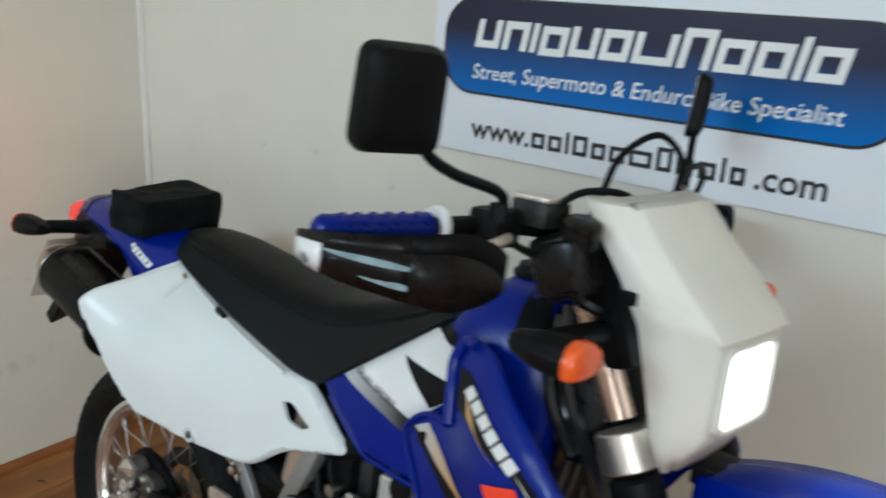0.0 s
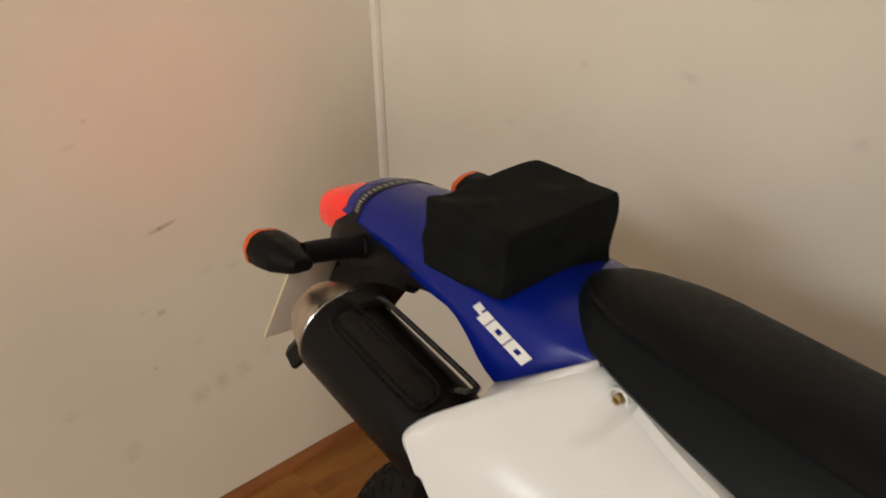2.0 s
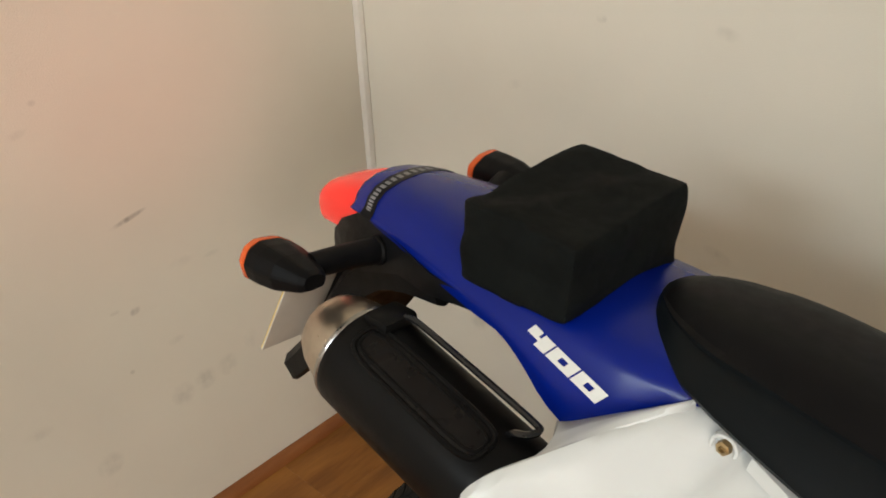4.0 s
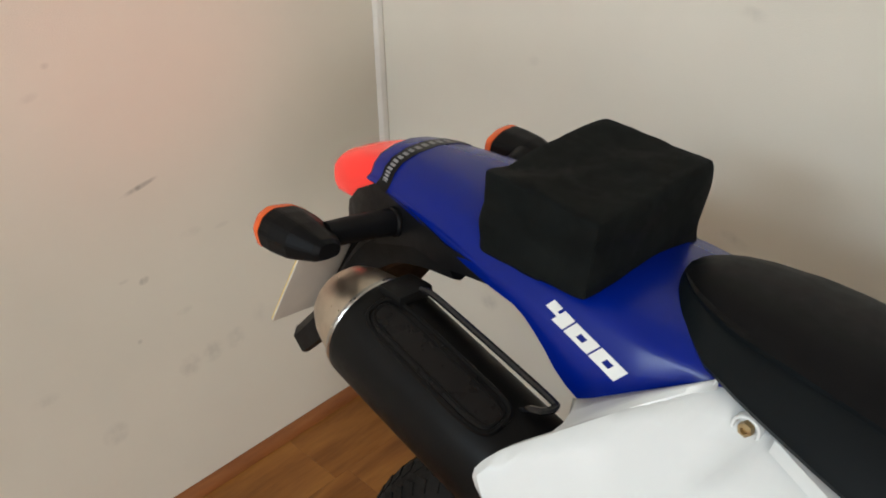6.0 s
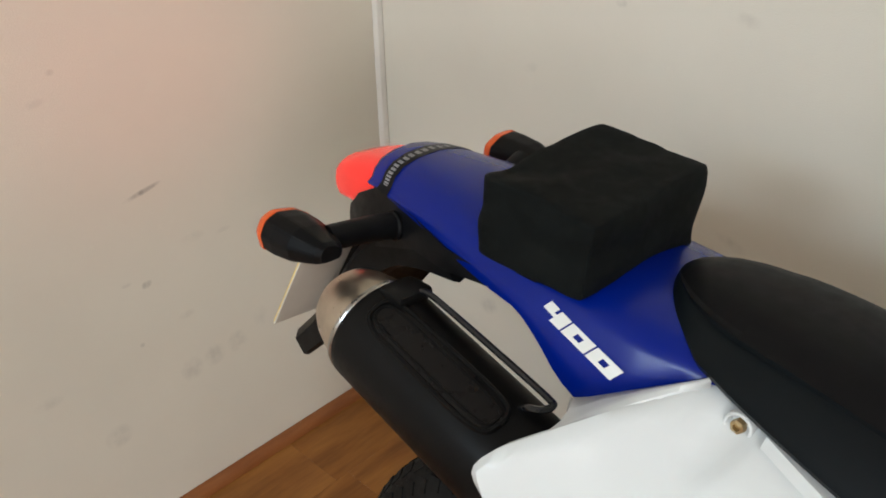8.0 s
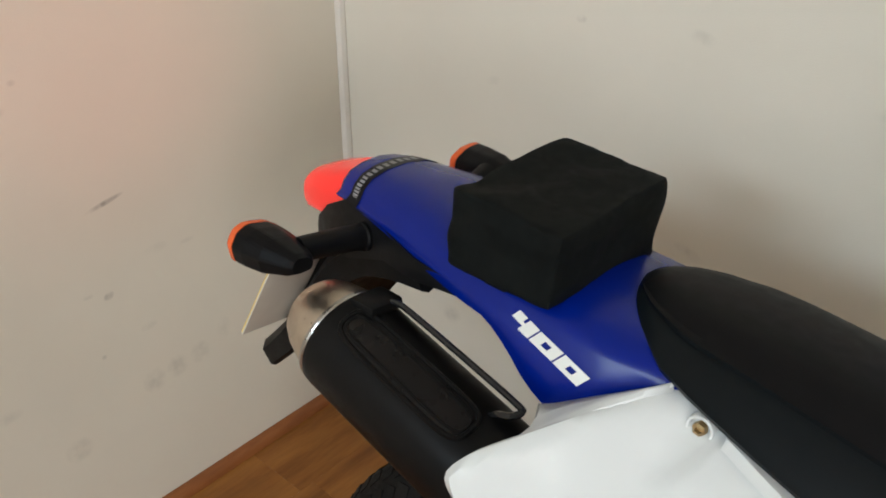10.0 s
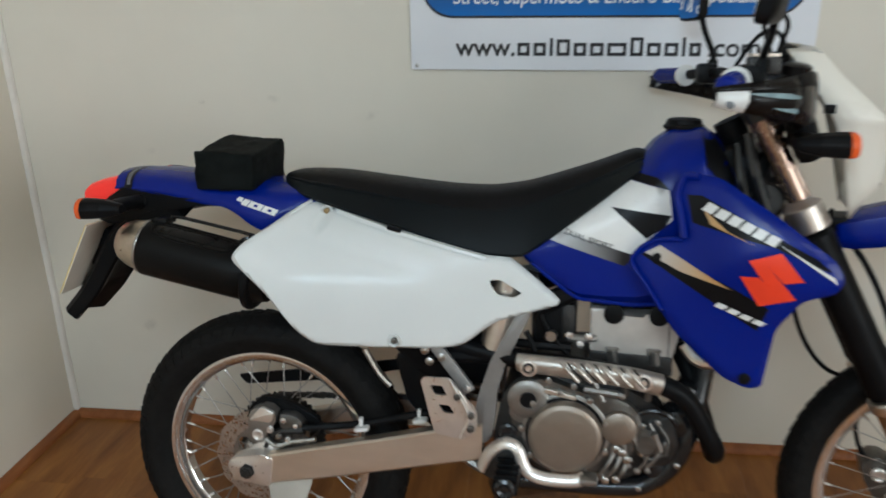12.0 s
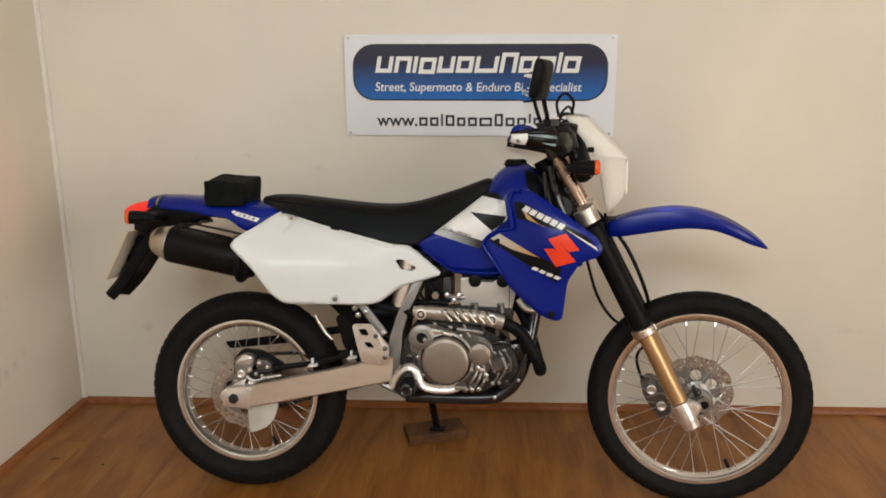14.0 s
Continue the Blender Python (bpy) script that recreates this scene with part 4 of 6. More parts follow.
def on_muffler(s, ang, r):
    """A point s along the muffler, ang round it from the top towards the outside."""
    o = MA + md * s
    u = Vector((0, 0, 1)) - md * md.z
    u.normalize()
    v = md.cross(u)
    return o + (u * math.cos(ang) + v * math.sin(ang)) * r


def muffler_patch(s0, s1, a0, a1, r, ends, nu=14, nv=8):
    """A curved panel on the muffler's skin with rounded ends."""
    rings = []
    for i in range(nu + 1):
        t = i / nu
        q = min(t, 1 - t) * (s1 - s0) / ends
        k = math.sqrt(max(0.0, 1 - (1 - min(1.0, q)) ** 2))
        rings.append([on_muffler(s0 + (s1 - s0) * t, (a0 + a1) / 2 + (a1 - a0) * (j / nv - 0.5) * max(k, 0.05), r) for j in range(nv + 1)])
    return loft(rings, closed=False, caps=False)


muffler = part("muffler", lathe([(0.046, 0.050), (0.049, 0.0585), (0.052, 0.0605), (0.058, 0.0608), (0.20, 0.0596), (0.30, 0.0585), (0.33, 0.050), (0.34, 0.030)], MA, MB, 48), M_muffler, bike, "black painted muffler body")
part("end_cone", lathe([(0.004, 0.018), (-0.014, 0.0185), (-0.017, 0.022), (-0.014, 0.032), (-0.006, 0.0405), (0.008, 0.0475), (0.026, 0.0525), (0.042, 0.0555), (0.049, 0.0562)], MA, MB, 48, caps=False), M_titan, muffler, "brushed steel end cone")
part("cone_ring", lathe([(0.043, 0.0560), (0.044, 0.0592), (0.0475, 0.0600), (0.0495, 0.0592)], MA, MB, 48, caps=False), M_steel, muffler, "bright rolled steel edge")
# black plug stands in for the shade inside the pipe
part("tail_pipe_shade", lathe([(0.0, 0.0165), (0.006, 0.0160)], MA, MB, 20), M_vinylblack, muffler, "black disc for the shade inside the tail pipe")
part("pressed_panel", muffler_patch(0.070, 0.250, 0.10, 0.78, 0.0608, 0.020), M_guardblack, muffler, "glossy recessed panel on the muffler")
for w, r in ((1.0, 0.0030), (0.62, 0.0018)):
    slot = []
    for k in range(33):
        a = 2 * math.pi * k / 32
        cx = math.copysign(abs(math.cos(a)) ** 0.35, math.cos(a))
        cy = math.copysign(abs(math.sin(a)) ** 0.55, math.sin(a))
        slot.append(on_muffler(0.160 + (0.090 - 0.012 * (1 - w)) * cx, 0.44 + 0.35 * w * cy, 0.0608))
    part("pressed_ridge", tube(slot, r, 6, smooth=False), M_muffler, muffler)
RAIL = [on_muffler(*q) for q in ((0.076, -0.22, 0.058), (0.082, -0.25, 0.069), (0.094, -0.26, 0.0745), (0.13, -0.26, 0.0760), (0.20, -0.26, 0.0765), (0.260, -0.25, 0.0765), (0.270, -0.20, 0.0755), (0.267, -0.06, 0.072), (0.256, -0.02, 0.066), (0.248, -0.02, 0.058))]
part("guard_rail", tube(RAIL, 0.0036, 8), M_blackgloss, muffler, "thin black guard rail")
part("rail_foot", box(*on_muffler(0.070, -0.16, 0.062), 0.036, 0.046, 0.014, 0.006), M_muffler, muffler)
part("heat_lip", lathe([(0.286, 0.0570), (0.288, 0.0690), (0.292, 0.0735), (0.300, 0.0740), (0.304, 0.0700), (0.305, 0.0570)], MA, MB, 36), M_black, muffler, "raised black collar before the side panel")

# tank
TANK = [(-0.150, 0.868, 0.838, 0.1184), (-0.10, 0.915, 0.797, 0.1241), (-0.04, 0.965, 0.756, 0.1269), (0.03, 1.012, 0.748, 0.1278), (0.075, 1.040, 0.746, 0.1278), (0.10, 1.072, 0.748, 0.1269), (0.135, 1.097, 0.752, 0.125), (0.19, 1.102, 0.765, 0.1175), (0.225, 1.080, 0.80, 0.1053), (0.252, 1.03, 0.86, 0.0893), (0.262, 0.99, 0.90, 0.0752)]


def tank_at(x):
    for a, b in zip(TANK, TANK[1:]):
        if a[0] <= x <= b[0]:
            t = (x - a[0]) / (b[0] - a[0])
            return [p + (q - p) * t for p, q in zip(a, b)]
    return list(TANK[0] if x < TANK[0][0] else TANK[-1])


def tank_half(x, z):
    _, zt, zb, w = tank_at(x)
    zm = zb + (zt - zb) * 0.45
    up = max(0.0, min(1.0, (z - zm) / (zt - zm + 1e-6)))
    lo = max(0.0, min(1.0, (zb + 0.03 - z) / 0.03))
    return w * (1 - up ** 3.2) ** 0.5 * (1 - 0.25 * lo * lo)


def tank_y(x, z):
    return -tank_half(x, z) - 0.0018


rings = []
for k in range(42):
    x = TANK[0][0] + (TANK[-1][0] - TANK[0][0]) * k / 41
    _, zt, zb, w = tank_at(x)
    hs = [zb + (zt - zb) * (1 - (1 - j / 15) ** 1.6) for j in range(16)]
    half = [(tank_half(x, z) if j < 15 else 0.0, z) for j, z in enumerate(hs)]
    rings.append([(x, -y, z) for y, z in half] + [(x, y, z) for y, z in reversed(half[:-1])])
tank = part("fuel_tank", loft(rings), M_blue, bike, "glossy blue fuel tank")


def decal(name, poly, depth, mat, parent, label="", step=0.012, r=0.0):
    return part(name, sheet(rounded(poly, r) if r else poly, depth, 0, 0, step), mat, parent, label)


def off(fn, d):
    return lambda x, z: fn(x, z) - d


decal("white_graphic", [(-0.104, 0.887), (-0.040, 0.939), (0.040, 1.003), (0.126, 0.986), (0.135, 0.930), (0.083, 0.884), (0.049, 0.838)], tank_y, M_vinylwhite, tank, "white sticker graphic")
decal("black_flash", [(0.02, 0.951), (0.133, 0.938), (0.12, 0.915), (0.088, 0.893)], off(tank_y, 0.001), M_vinylblack, tank, "black flash")
decal("black_flash", [(0.040, 1.004), (0.052, 1.018), (0.105, 1.008), (0.126, 0.987)], tank_y, M_vinylblack, tank, "black flash")
decal("grey_fade", [(-0.104, 0.887), (-0.082, 0.905), (0.066, 0.860), (0.049, 0.838)], off(tank_y, 0.001), M_fade, tank, "grey fading stripe")
bm = text_mesh("DUAL SPORT", 0.016, width=0.095)
for v in bm.verts:
    p = Vector((-0.068, 0.897)) + Vector((0.956, -0.293)) * v.co.x + Vector((0.293, 0.956)) * v.co.y
    v.co = (p.x, tank_y(p.x, p.y) - 0.0022, p.y)
part("lettering", bm, M_vinylblack, tank, "small black lettering", smooth=False)
decal("nose_cover", [(0.186, 1.095), (0.208, 1.088), (0.236, 1.040), (0.252, 0.99), (0.215, 1.006), (0.193, 1.030)], off(tank_y, 0.0005), M_black, tank, "black cover on the tank nose")
part("lower_seam", tube([(x, -tank_half(x, tank_at(x)[2] + 0.012) - 0.002, tank_at(x)[2] + 0.012) for x in (-0.13, -0.09, -0.04, 0.0, 0.05, 0.1, 0.13)], 0.004, 6), M_blue, tank)
part("filler_cap", lathe([(0, 0.040), (0.006, 0.041), (0.010, 0.036), (0.018, 0.034), (0.021, 0.026)], (0.158, 0, 1.092), (0.163, 0, 2), 12), M_black, tank, "black screw filler cap")
part("tank_front_cover", box(0.235, 0, 1.0, 0.05, 0.12, 0.14, 0.02, turn=Matrix.Rotation(radians(-25), 4, "Y")), M_black, tank)

# radiator shrouds
shroud_y = surface([(0.135, 1.0, -0.150), (0.15, 1.022, -0.146), (0.21, 1.018, -0.176), (0.31, 0.952, -0.222), (0.40, 0.885, -0.244), (0.418, 0.852, -0.246), (0.353, 0.809, -0.236), (0.31, 0.75, -0.212), (0.30, 0.632, -0.200), (0.24, 0.642, -0.192), (0.145, 0.721, -0.168), (0.06, 0.849, -0.146), (0.10, 0.897, -0.152), (0.161, 0.904, -0.172), (0.24, 0.88, -0.222), (0.22, 0.80, -0.196)])
SHROUD = rounded([(0.133, 0.985), (0.15, 1.022), (0.21, 1.018), (0.31, 0.952), (0.401, 0.885), (0.418, 0.852), (0.406, 0.828), (0.353, 0.809), (0.318, 0.750), (0.304, 0.632), (0.281, 0.625), (0.236, 0.642), (0.145, 0.721), (0.085, 0.81), (0.058, 0.850), (0.070, 0.877), (0.102, 0.899), (0.158, 0.905), (0.148, 0.945)], 0.014)
for sgn in (-1, 1):
    f = shroud_y if sgn < 0 else (lambda x, z: -shroud_y(x, z))
    sh = part("radiator_shroud", sheet(SHROUD, f, 0.006, 0.010, 0.013, side=sgn), M_blue, bike, "blue plastic radiator shroud")
    g = (lambda d: (lambda x, z: shroud_y(x, z) - d)) if sgn < 0 else (lambda d: (lambda x, z: -shroud_y(x, z) + d))
    o = 0.0015
    decal("black_stripe", [(0.180, 0.985), (0.155, 0.985), (0.165, 0.935), (0.30, 0.905), (0.375, 0.872), (0.392, 0.868), (0.37, 0.888)], g(o), M_vinylblack, sh, "black stripe")
    decal("white_line", [(0.30, 0.915), (0.395, 0.852), (0.402, 0.846), (0.398, 0.858)], g(o + 0.001), M_vinylwhite, sh, "thin white line")
    decal("gold_flash", [(0.182, 0.962), (0.195, 0.935), (0.272, 0.905), (0.225, 0.925)], g(o + 0.001), M_vinylgold, sh, "gold flash")
    decal("black_stripe", [(0.078, 0.868), (0.10, 0.880), (0.235, 0.825), (0.30, 0.79), (0.285, 0.745), (0.15, 0.825)], g(o), M_vinylblack, sh, "black stripe")
    decal("gold_flash", [(0.085, 0.872), (0.112, 0.888), (0.235, 0.820), (0.15, 0.842)], g(o + 0.001), M_vinylgold, sh, "gold and silver flash")
    decal("logo", [(0.258, 0.880), (0.310, 0.897), (0.350, 0.848), (0.318, 0.842), (0.303, 0.858), (0.290, 0.872)], g(o + 0.002), M_logo, sh, "orange-red logo shape", 0.008)
    decal("logo", [(0.258, 0.880), (0.290, 0.872), (0.340, 0.814), (0.282, 0.795), (0.246, 0.850), (0.276, 0.851), (0.285, 0.842)], g(o + 0.0022), M_logo, sh, "orange-red logo shape", 0.008)
    a, b = Vector((0.183, 0.967)), Vector((0.305, 0.911))
    ux2 = (b - a).normalized()
    uz2 = Vector((-ux2.y, ux2.x))
    L = (b - a).length
    for k in range(6):
        s0, s1 = L * k / 6 + 0.001, L * (k + 0.86) / 6
        q = [a + ux2 * s + uz2 * t for s, t in ((s0 - 0.002, -0.007), (s1 - 0.002, -0.007), (s1 + 0.003, 0.011), (s0 + 0.003, 0.011))]
        decal("logo_block", [(p.x, p.y) for p in q], g(o + 0.002), M_vinylwhite, sh, "white block print")
    a, b = Vector((0.212, 0.788)), Vector((0.298, 0.756))
    for k in range(4):
        s0, s1 = k / 4 + 0.01, (k + 0.8) / 4
        p0, p1 = a.lerp(b, s0), a.lerp(b, s1)
        decal("logo_block", [(p0.x - 0.004, p0.y - 0.0025), (p1.x - 0.004, p1.y - 0.0025), (p1.x + 0.005, p1.y + 0.005), (p0.x + 0.005, p0.y + 0.005)], g(o + 0.002), M_vinylwhite, sh, "white slanted print")
    for bx, bz in ((0.272, 0.648), (0.108, 0.862)):
        part("bolt", lathe([(0, 0.011), (0.003, 0.011), (0.004, 0.007)], (bx, f(bx, bz), bz), (bx, f(bx, bz) + sgn, bz), 14), M_black, sh)
    rim = tube([(x, f(x, z) + sgn * 0.0005, z) for x, z in ((0.152, 0.905), (0.146, 0.945), (0.138, 0.985), (0.150, 1.016), (0.175, 1.017))], 0.0075, 10)
    part("raised_edge", rim, M_blue, sh)
    rim = tube([(x, f(x, z) + sgn * 0.0005, z) for x, z in ((0.150, 0.902), (0.104, 0.896), (0.073, 0.875), (0.062, 0.850), (0.087, 0.813), (0.120, 0.763))], 0.0042, 8)
    part("raised_edge", rim, M_blue, sh)
    part("radiator", box(0.245, sgn * 0.125, 0.80, 0.035, 0.10, 0.28, 0.006, turn=Matrix.Rotation(radians(-20), 4, "Y")), M_castdark, bike, "dark finned radiator")

# fork, steering, front fender
fa, fb = Vector((0.262, 0, 1.185)), Vector((0.716, 0, 0.295))
fd = (fb - fa).normalized()


def fork_at(z):
    return fa + fd * ((z - fa.z) / fd.z)


for sgn in (-1, 1):
    y = Vector((0, sgn * 0.098, 0))
    leg = part("fork_leg", lathe([(0.0, 0.021), (0.24, 0.021)], fork_at(1.19) + y, fork_at(0.9) + y, 20), M_bronze, bike, "bronze upper fork tube")
    part("fork_cover", lathe([(0, 0.029), (0.004, 0.0335)] + [(0.010 + 0.0055 * k, 0.0340 if k % 2 else 0.0332) for k in range(58)] + [(0.334, 0.0345), (0.35, 0.031)], fork_at(0.912) + y, fork_at(0.5) + y, 24), M_black, leg, "black fork protector")
    part("collar", lathe([(0, 0.036), (0.004, 0.039), (0.022, 0.039), (0.026, 0.034)], fork_at(0.597) + y, fork_at(0.3) + y, 20), M_alu, leg, "pale fork collar")
    part("lower_tube", lathe([(0, 0.0265), (0.24, 0.0265)], fork_at(0.578) + y, fork_at(0.3) + y, 20), M_gold, leg, "gold lower fork tube")
    p = fork_at(0.362) + y
    bm = lathe([(0, 0.030), (0.004, 0.0315), (0.060, 0.0315), (0.064, 0.027), (0.088, 0.026), (0.092, 0.017)], p, fork_at(0.25) + y, 20)
    box(p.x + 0.036, p.y, p.z - 0.022, 0.050, 0.036, 0.058, 0.016, 3, bm=bm, turn=Matrix.Rotation(radians(27), 4, "Y"))
    part("axle_foot", bm, M_pedal, leg, "cast alloy axle foot")
    bm = lathe([(0, 0.034), (0.002, 0.036), (0.048, 0.036), (0.05, 0.034)], fork_at(0.964) + y, fork_at(0.7) + y, 18)
    part("clamp_ring", bm, M_alu, leg, "machined fork clamp")
    bm = lathe([(0, 0.027), (0.03, 0.027)], fork_at(1.15) + y, fork_at(0.7) + y, 18)
    part("top_clamp_ring", bm, M_castdark, leg)
bm = box(*(fork_at(0.94)), 0.06, 0.17, 0.045, 0.008, turn=Matrix.Rotation(radians(-27), 4, "Y"))
part("lower_clamp", bm, M_alu, bike, "alloy lower fork clamp")
part("top_clamp", box(*(fork_at(1.135)), 0.06, 0.17, 0.03, 0.008, turn=Matrix.Rotation(radians(-27), 4, "Y")), M_castdark, bike)
part("steering_head", lathe([(0, 0.03), (0.2, 0.03)], fork_at(1.13) - Vector((0.05, 0, 0.02)), fork_at(0.9) - Vector((0.05, 0, 0.02)), 18), M_black, bike)

FF = [(0.452, 0.922, 0.872, 0.040), (0.49, 0.939, 0.873, 0.056), (0.575, 0.962, 0.889, 0.064), (0.679, 0.971, 0.906, 0.067), (0.766, 0.956, 0.902, 0.066), (0.835, 0.924, 0.876, 0.060), (0.875, 0.899, 0.856, 0.052), (0.906, 0.876, 0.846, 0.040), (0.930, 0.850, 0.838, 0.020), (0.938, 0.840, 0.836, 0.008)]
rings = []
ff = [[a + (b - a) * k / 5 for a, b in zip(p, q)] for p, q in zip(FF, FF[1:]) for k in range(5)] + [list(FF[-1])]
for k in range(5):
    ff = [ff[0]] + [[(a + 2 * b + c) / 4 for a, b, c in zip(p, q, r)] for p, q, r in zip(ff, ff[1:], ff[2:])] + [ff[-1]]
for x, zt, zb, w in ff:
    rings.append([(x, -w, zb), (x, -w * 1.03, zb + (zt - zb) * 0.45), (x, -w * 0.93, zt - 0.012 * w / 0.065), (x, -w * 0.6, zt - 0.003), (x, -w * 0.25, zt - 0.004), (x, 0, zt), (x, w * 0.25, zt - 0.004), (x, w * 0.6, zt - 0.003), (x, w * 0.93, zt - 0.012 * w / 0.065), (x, w * 1.03, zb + (zt - zb) * 0.45), (x, w, zb)])
ffender = part("front_fender", loft(rings, closed=False, caps=False), M_blue, bike, "high blue plastic front fender")
ffender.modifiers.new("thickness", "SOLIDIFY").thickness = 0.0035
part("fender_stay", box(0.49, 0, 0.915, 0.10, 0.07, 0.03, 0.008), M_black, ffender)

# headlamp cowl
COWL = [(1.247, 0.326, 0.352, 0.100, 0.072), (1.240, 0.332, 0.386, 0.106, 0.076), (1.20, 0.360, 0.422, 0.107, 0.078), (1.165, 0.388, 0.460, 0.106, 0.079), (1.130, 0.410, 0.498, 0.104, 0.078), (1.117, 0.417, 0.509, 0.102, 0.074), (1.108, 0.420, 0.504, 0.102, 0.069), (1.05, 0.436, 0.503, 0.100, 0.067), (1.0, 0.447, 0.500, 0.095, 0.066), (0.975, 0.452, 0.482, 0.088, 0.062), (0.945, 0.458, 0.466, 0.074, 0.055)]
rings = []
for z, xr, xf, wr, wf in COWL:
    half = [(xr, wr), (xr + (xf - xr) * 0.5, wr + (wf - wr) * 0.5 + 0.001), (xf - 0.006, wf + 0.002), (xf - 0.003, wf), (xf - 0.001, wf - 0.003), (xf, wf * 0.5)]
    rings.append([(x, -y, z) for x, y in half] + [(xf + 0.001, 0, z)] + [(x, y, z) for x, y in reversed(half)])
bm = loft(rings, closed=False, caps=False)
cowl = part("headlamp_cowl", bm, M_cowl, bike, "white plastic headlamp cowl")
cowl.modifiers.new("thickness", "SOLIDIFY").thickness = 0.004
rings = []
for x, k in ((0.490, 1.0), (0.5035, 0.99), (0.5050, 0.96), (0.5055, 0.5)):
    rings.append([(x, y * k, 1.055 + z * k) for y, z in rounded([(-0.050, -0.046), (0.050, -0.046), (0.050, 0.046), (-0.050, 0.046)], 0.016, 4)])
bez = []
for x, k in ((0.496, 1.16), (0.5075, 1.14), (0.5085, 1.09), (0.5075, 1.03), (0.500, 1.01)):
    bez.append([(x, y * k, 1.055 + z * k) for y, z in rounded([(-0.050, -0.046), (0.050, -0.046), (0.050, 0.046), (-0.050, 0.046)], 0.016, 4)])
part("headlamp_bezel", loft(bez, caps=False), M_cowl, cowl, "white rim round the headlamp lens")
part("headlamp_lens", loft(rings), M_lamp, cowl, "lit headlamp lens")
for sgn in (-1, 1):
    part("cowl_strap", box(0.403, sgn * 0.104, 1.145, 0.02, 0.006, 0.016, 0.003), M_black, cowl, "rubber strap")
part("cowl_sticker", box(0.376, -0.055, 1.2405, 0.014, 0.05, 0.0015, 0, turn=Matrix.Rotation(radians(18), 4, "Y")), M_vinylgrey, cowl, "small grey sticker", smooth=False)
part("cowl_back", box(0.36, 0, 1.12, 0.05, 0.17, 0.16, 0.02, turn=Matrix.Rotation(radians(-20), 4, "Y")), M_black, bike, "black panel behind the headlamp")

# handlebar, controls, mirrors
bar = tube([(0.168, -0.448, 1.187), (0.194, -0.34, 1.190), (0.238, -0.22, 1.196), (0.262, -0.12, 1.182), (0.275, -0.05, 1.160), (0.275, 0.05, 1.160), (0.262, 0.12, 1.182), (0.238, 0.22, 1.196), (0.178, 0.34, 1.190), (0.136, 0.444, 1.187)], 0.011, 12)
handlebar = part("handlebar", bar, M_black, bike, "black swept handlebar")
part("crossbar", tube([(0.258, -0.13, 1.186), (0.255, 0, 1.20), (0.258, 0.13, 1.186)], 0.008, 8), M_black, handlebar)
GUARD = [(0.148, -0.462), (0.20, -0.464), (0.258, -0.432), (0.298, -0.388), (0.320, -0.335)]
for sgn in (-1, 1):
    def S(p):
        return Vector((p[0] - (0.16 * p[1] * p[1] if sgn > 0 else 0.0), p[1] * -sgn, p[2]))
    bm = lathe([(0, 0.016), (0.004, 0.0175), (0.03, 0.0165), (0.125, 0.0165), (0.133, 0.018)], S((0.168, -0.450, 1.187)), S((0.200, -0.312, 1.190)), 16)
    ga, gb = S((0.168, -0.450, 1.187)), S((0.200, -0.312, 1.190))
    gd = (gb - ga).normalized()
    for k in range(6):
        for q in range(10):
            o = ga + gd * (0.018 + 0.019 * k + (0.0095 if q % 2 else 0.0))
            w1 = gd.cross(Vector((0, 0, 1))).normalized()
            w2 = w1.cross(gd)
            r = w1 * math.cos(q * 0.628) + w2 * math.sin(q * 0.628)
            bmesh.ops.create_cube(bm, size=1.0, matrix=Matrix.Translation(o + r * 0.0165) @ Matrix((gd, gd.cross(r), r)).transposed().to_4x4() @ Matrix.Rotation(0.785, 4, "Z") @ Matrix.Diagonal((0.0065, 0.0065, 0.003, 1)))
    part("grip", bm, M_blue, handlebar, "blue rubber grip")
    part("grip_flange", lathe([(0, 0.022), (0.003, 0.0245), (0.008, 0.0245), (0.010, 0.018)], S((0.200, -0.312, 1.190)), S((0.238, -0.15, 1.196)), 24), M_vinylwhite, handlebar, "white grip flange")
    part("bar_end", lathe([(0, 0.010), (0.003, 0.014), (0.012, 0.014)], S((0.1665, -0.456, 1.187)), S((0.200, -0.312, 1.190)), 14), M_blue, handlebar)
    path = spline([(x, y, 0) for x, y in GUARD], 5)
    up, lo, mid = [], [], []
    n = len(path) - 1
    for i, p in enumerate(path):
        t = i / n
        top, bot = 1.186 + 0.030 * t, 1.160 - 0.032 * min(1, t * 1.4)
        end = max(0.0, (t - 0.7) / 0.3) ** 2
        top, bot = top - 0.030 * end, bot + 0.022 * end
        zm = top - (0.006 + 0.02 * t)
        bulge = 0.010 * math.sin(math.pi * min(1, t + 0.15))
        out = Vector((0.75, -0.6, 0)).normalized() * bulge
        up.append([S((p.x, p.y, top)), S((p.x + out.x, p.y + out.y, zm))])
        mid.append([S((p.x + out.x, p.y + out.y, zm)), S((p.x + out.x, p.y + out.y, (zm + bot) / 2)), S((p.x, p.y, bot))])
    cut = int(n * 0.62)
    gpart = part("hand_guard", loft(mid[cut - 1:], closed=False, caps=False), M_guardblack, bike, "black plastic hand guard with painted silver-blue reflections")
    gpart.modifiers.new("thickness", "SOLIDIFY").thickness = 0.004
    a = part("guard_face", loft(mid[:cut], closed=False, caps=False), M_guardblack, gpart, "smooth black outer face")
    a.modifiers.new("thickness", "SOLIDIFY").thickness = 0.003
    # pale strips laid on the face stand in for reflected light
    lift = Vector((0.75, 0.6 * sgn, 0)).normalized() * 0.0035
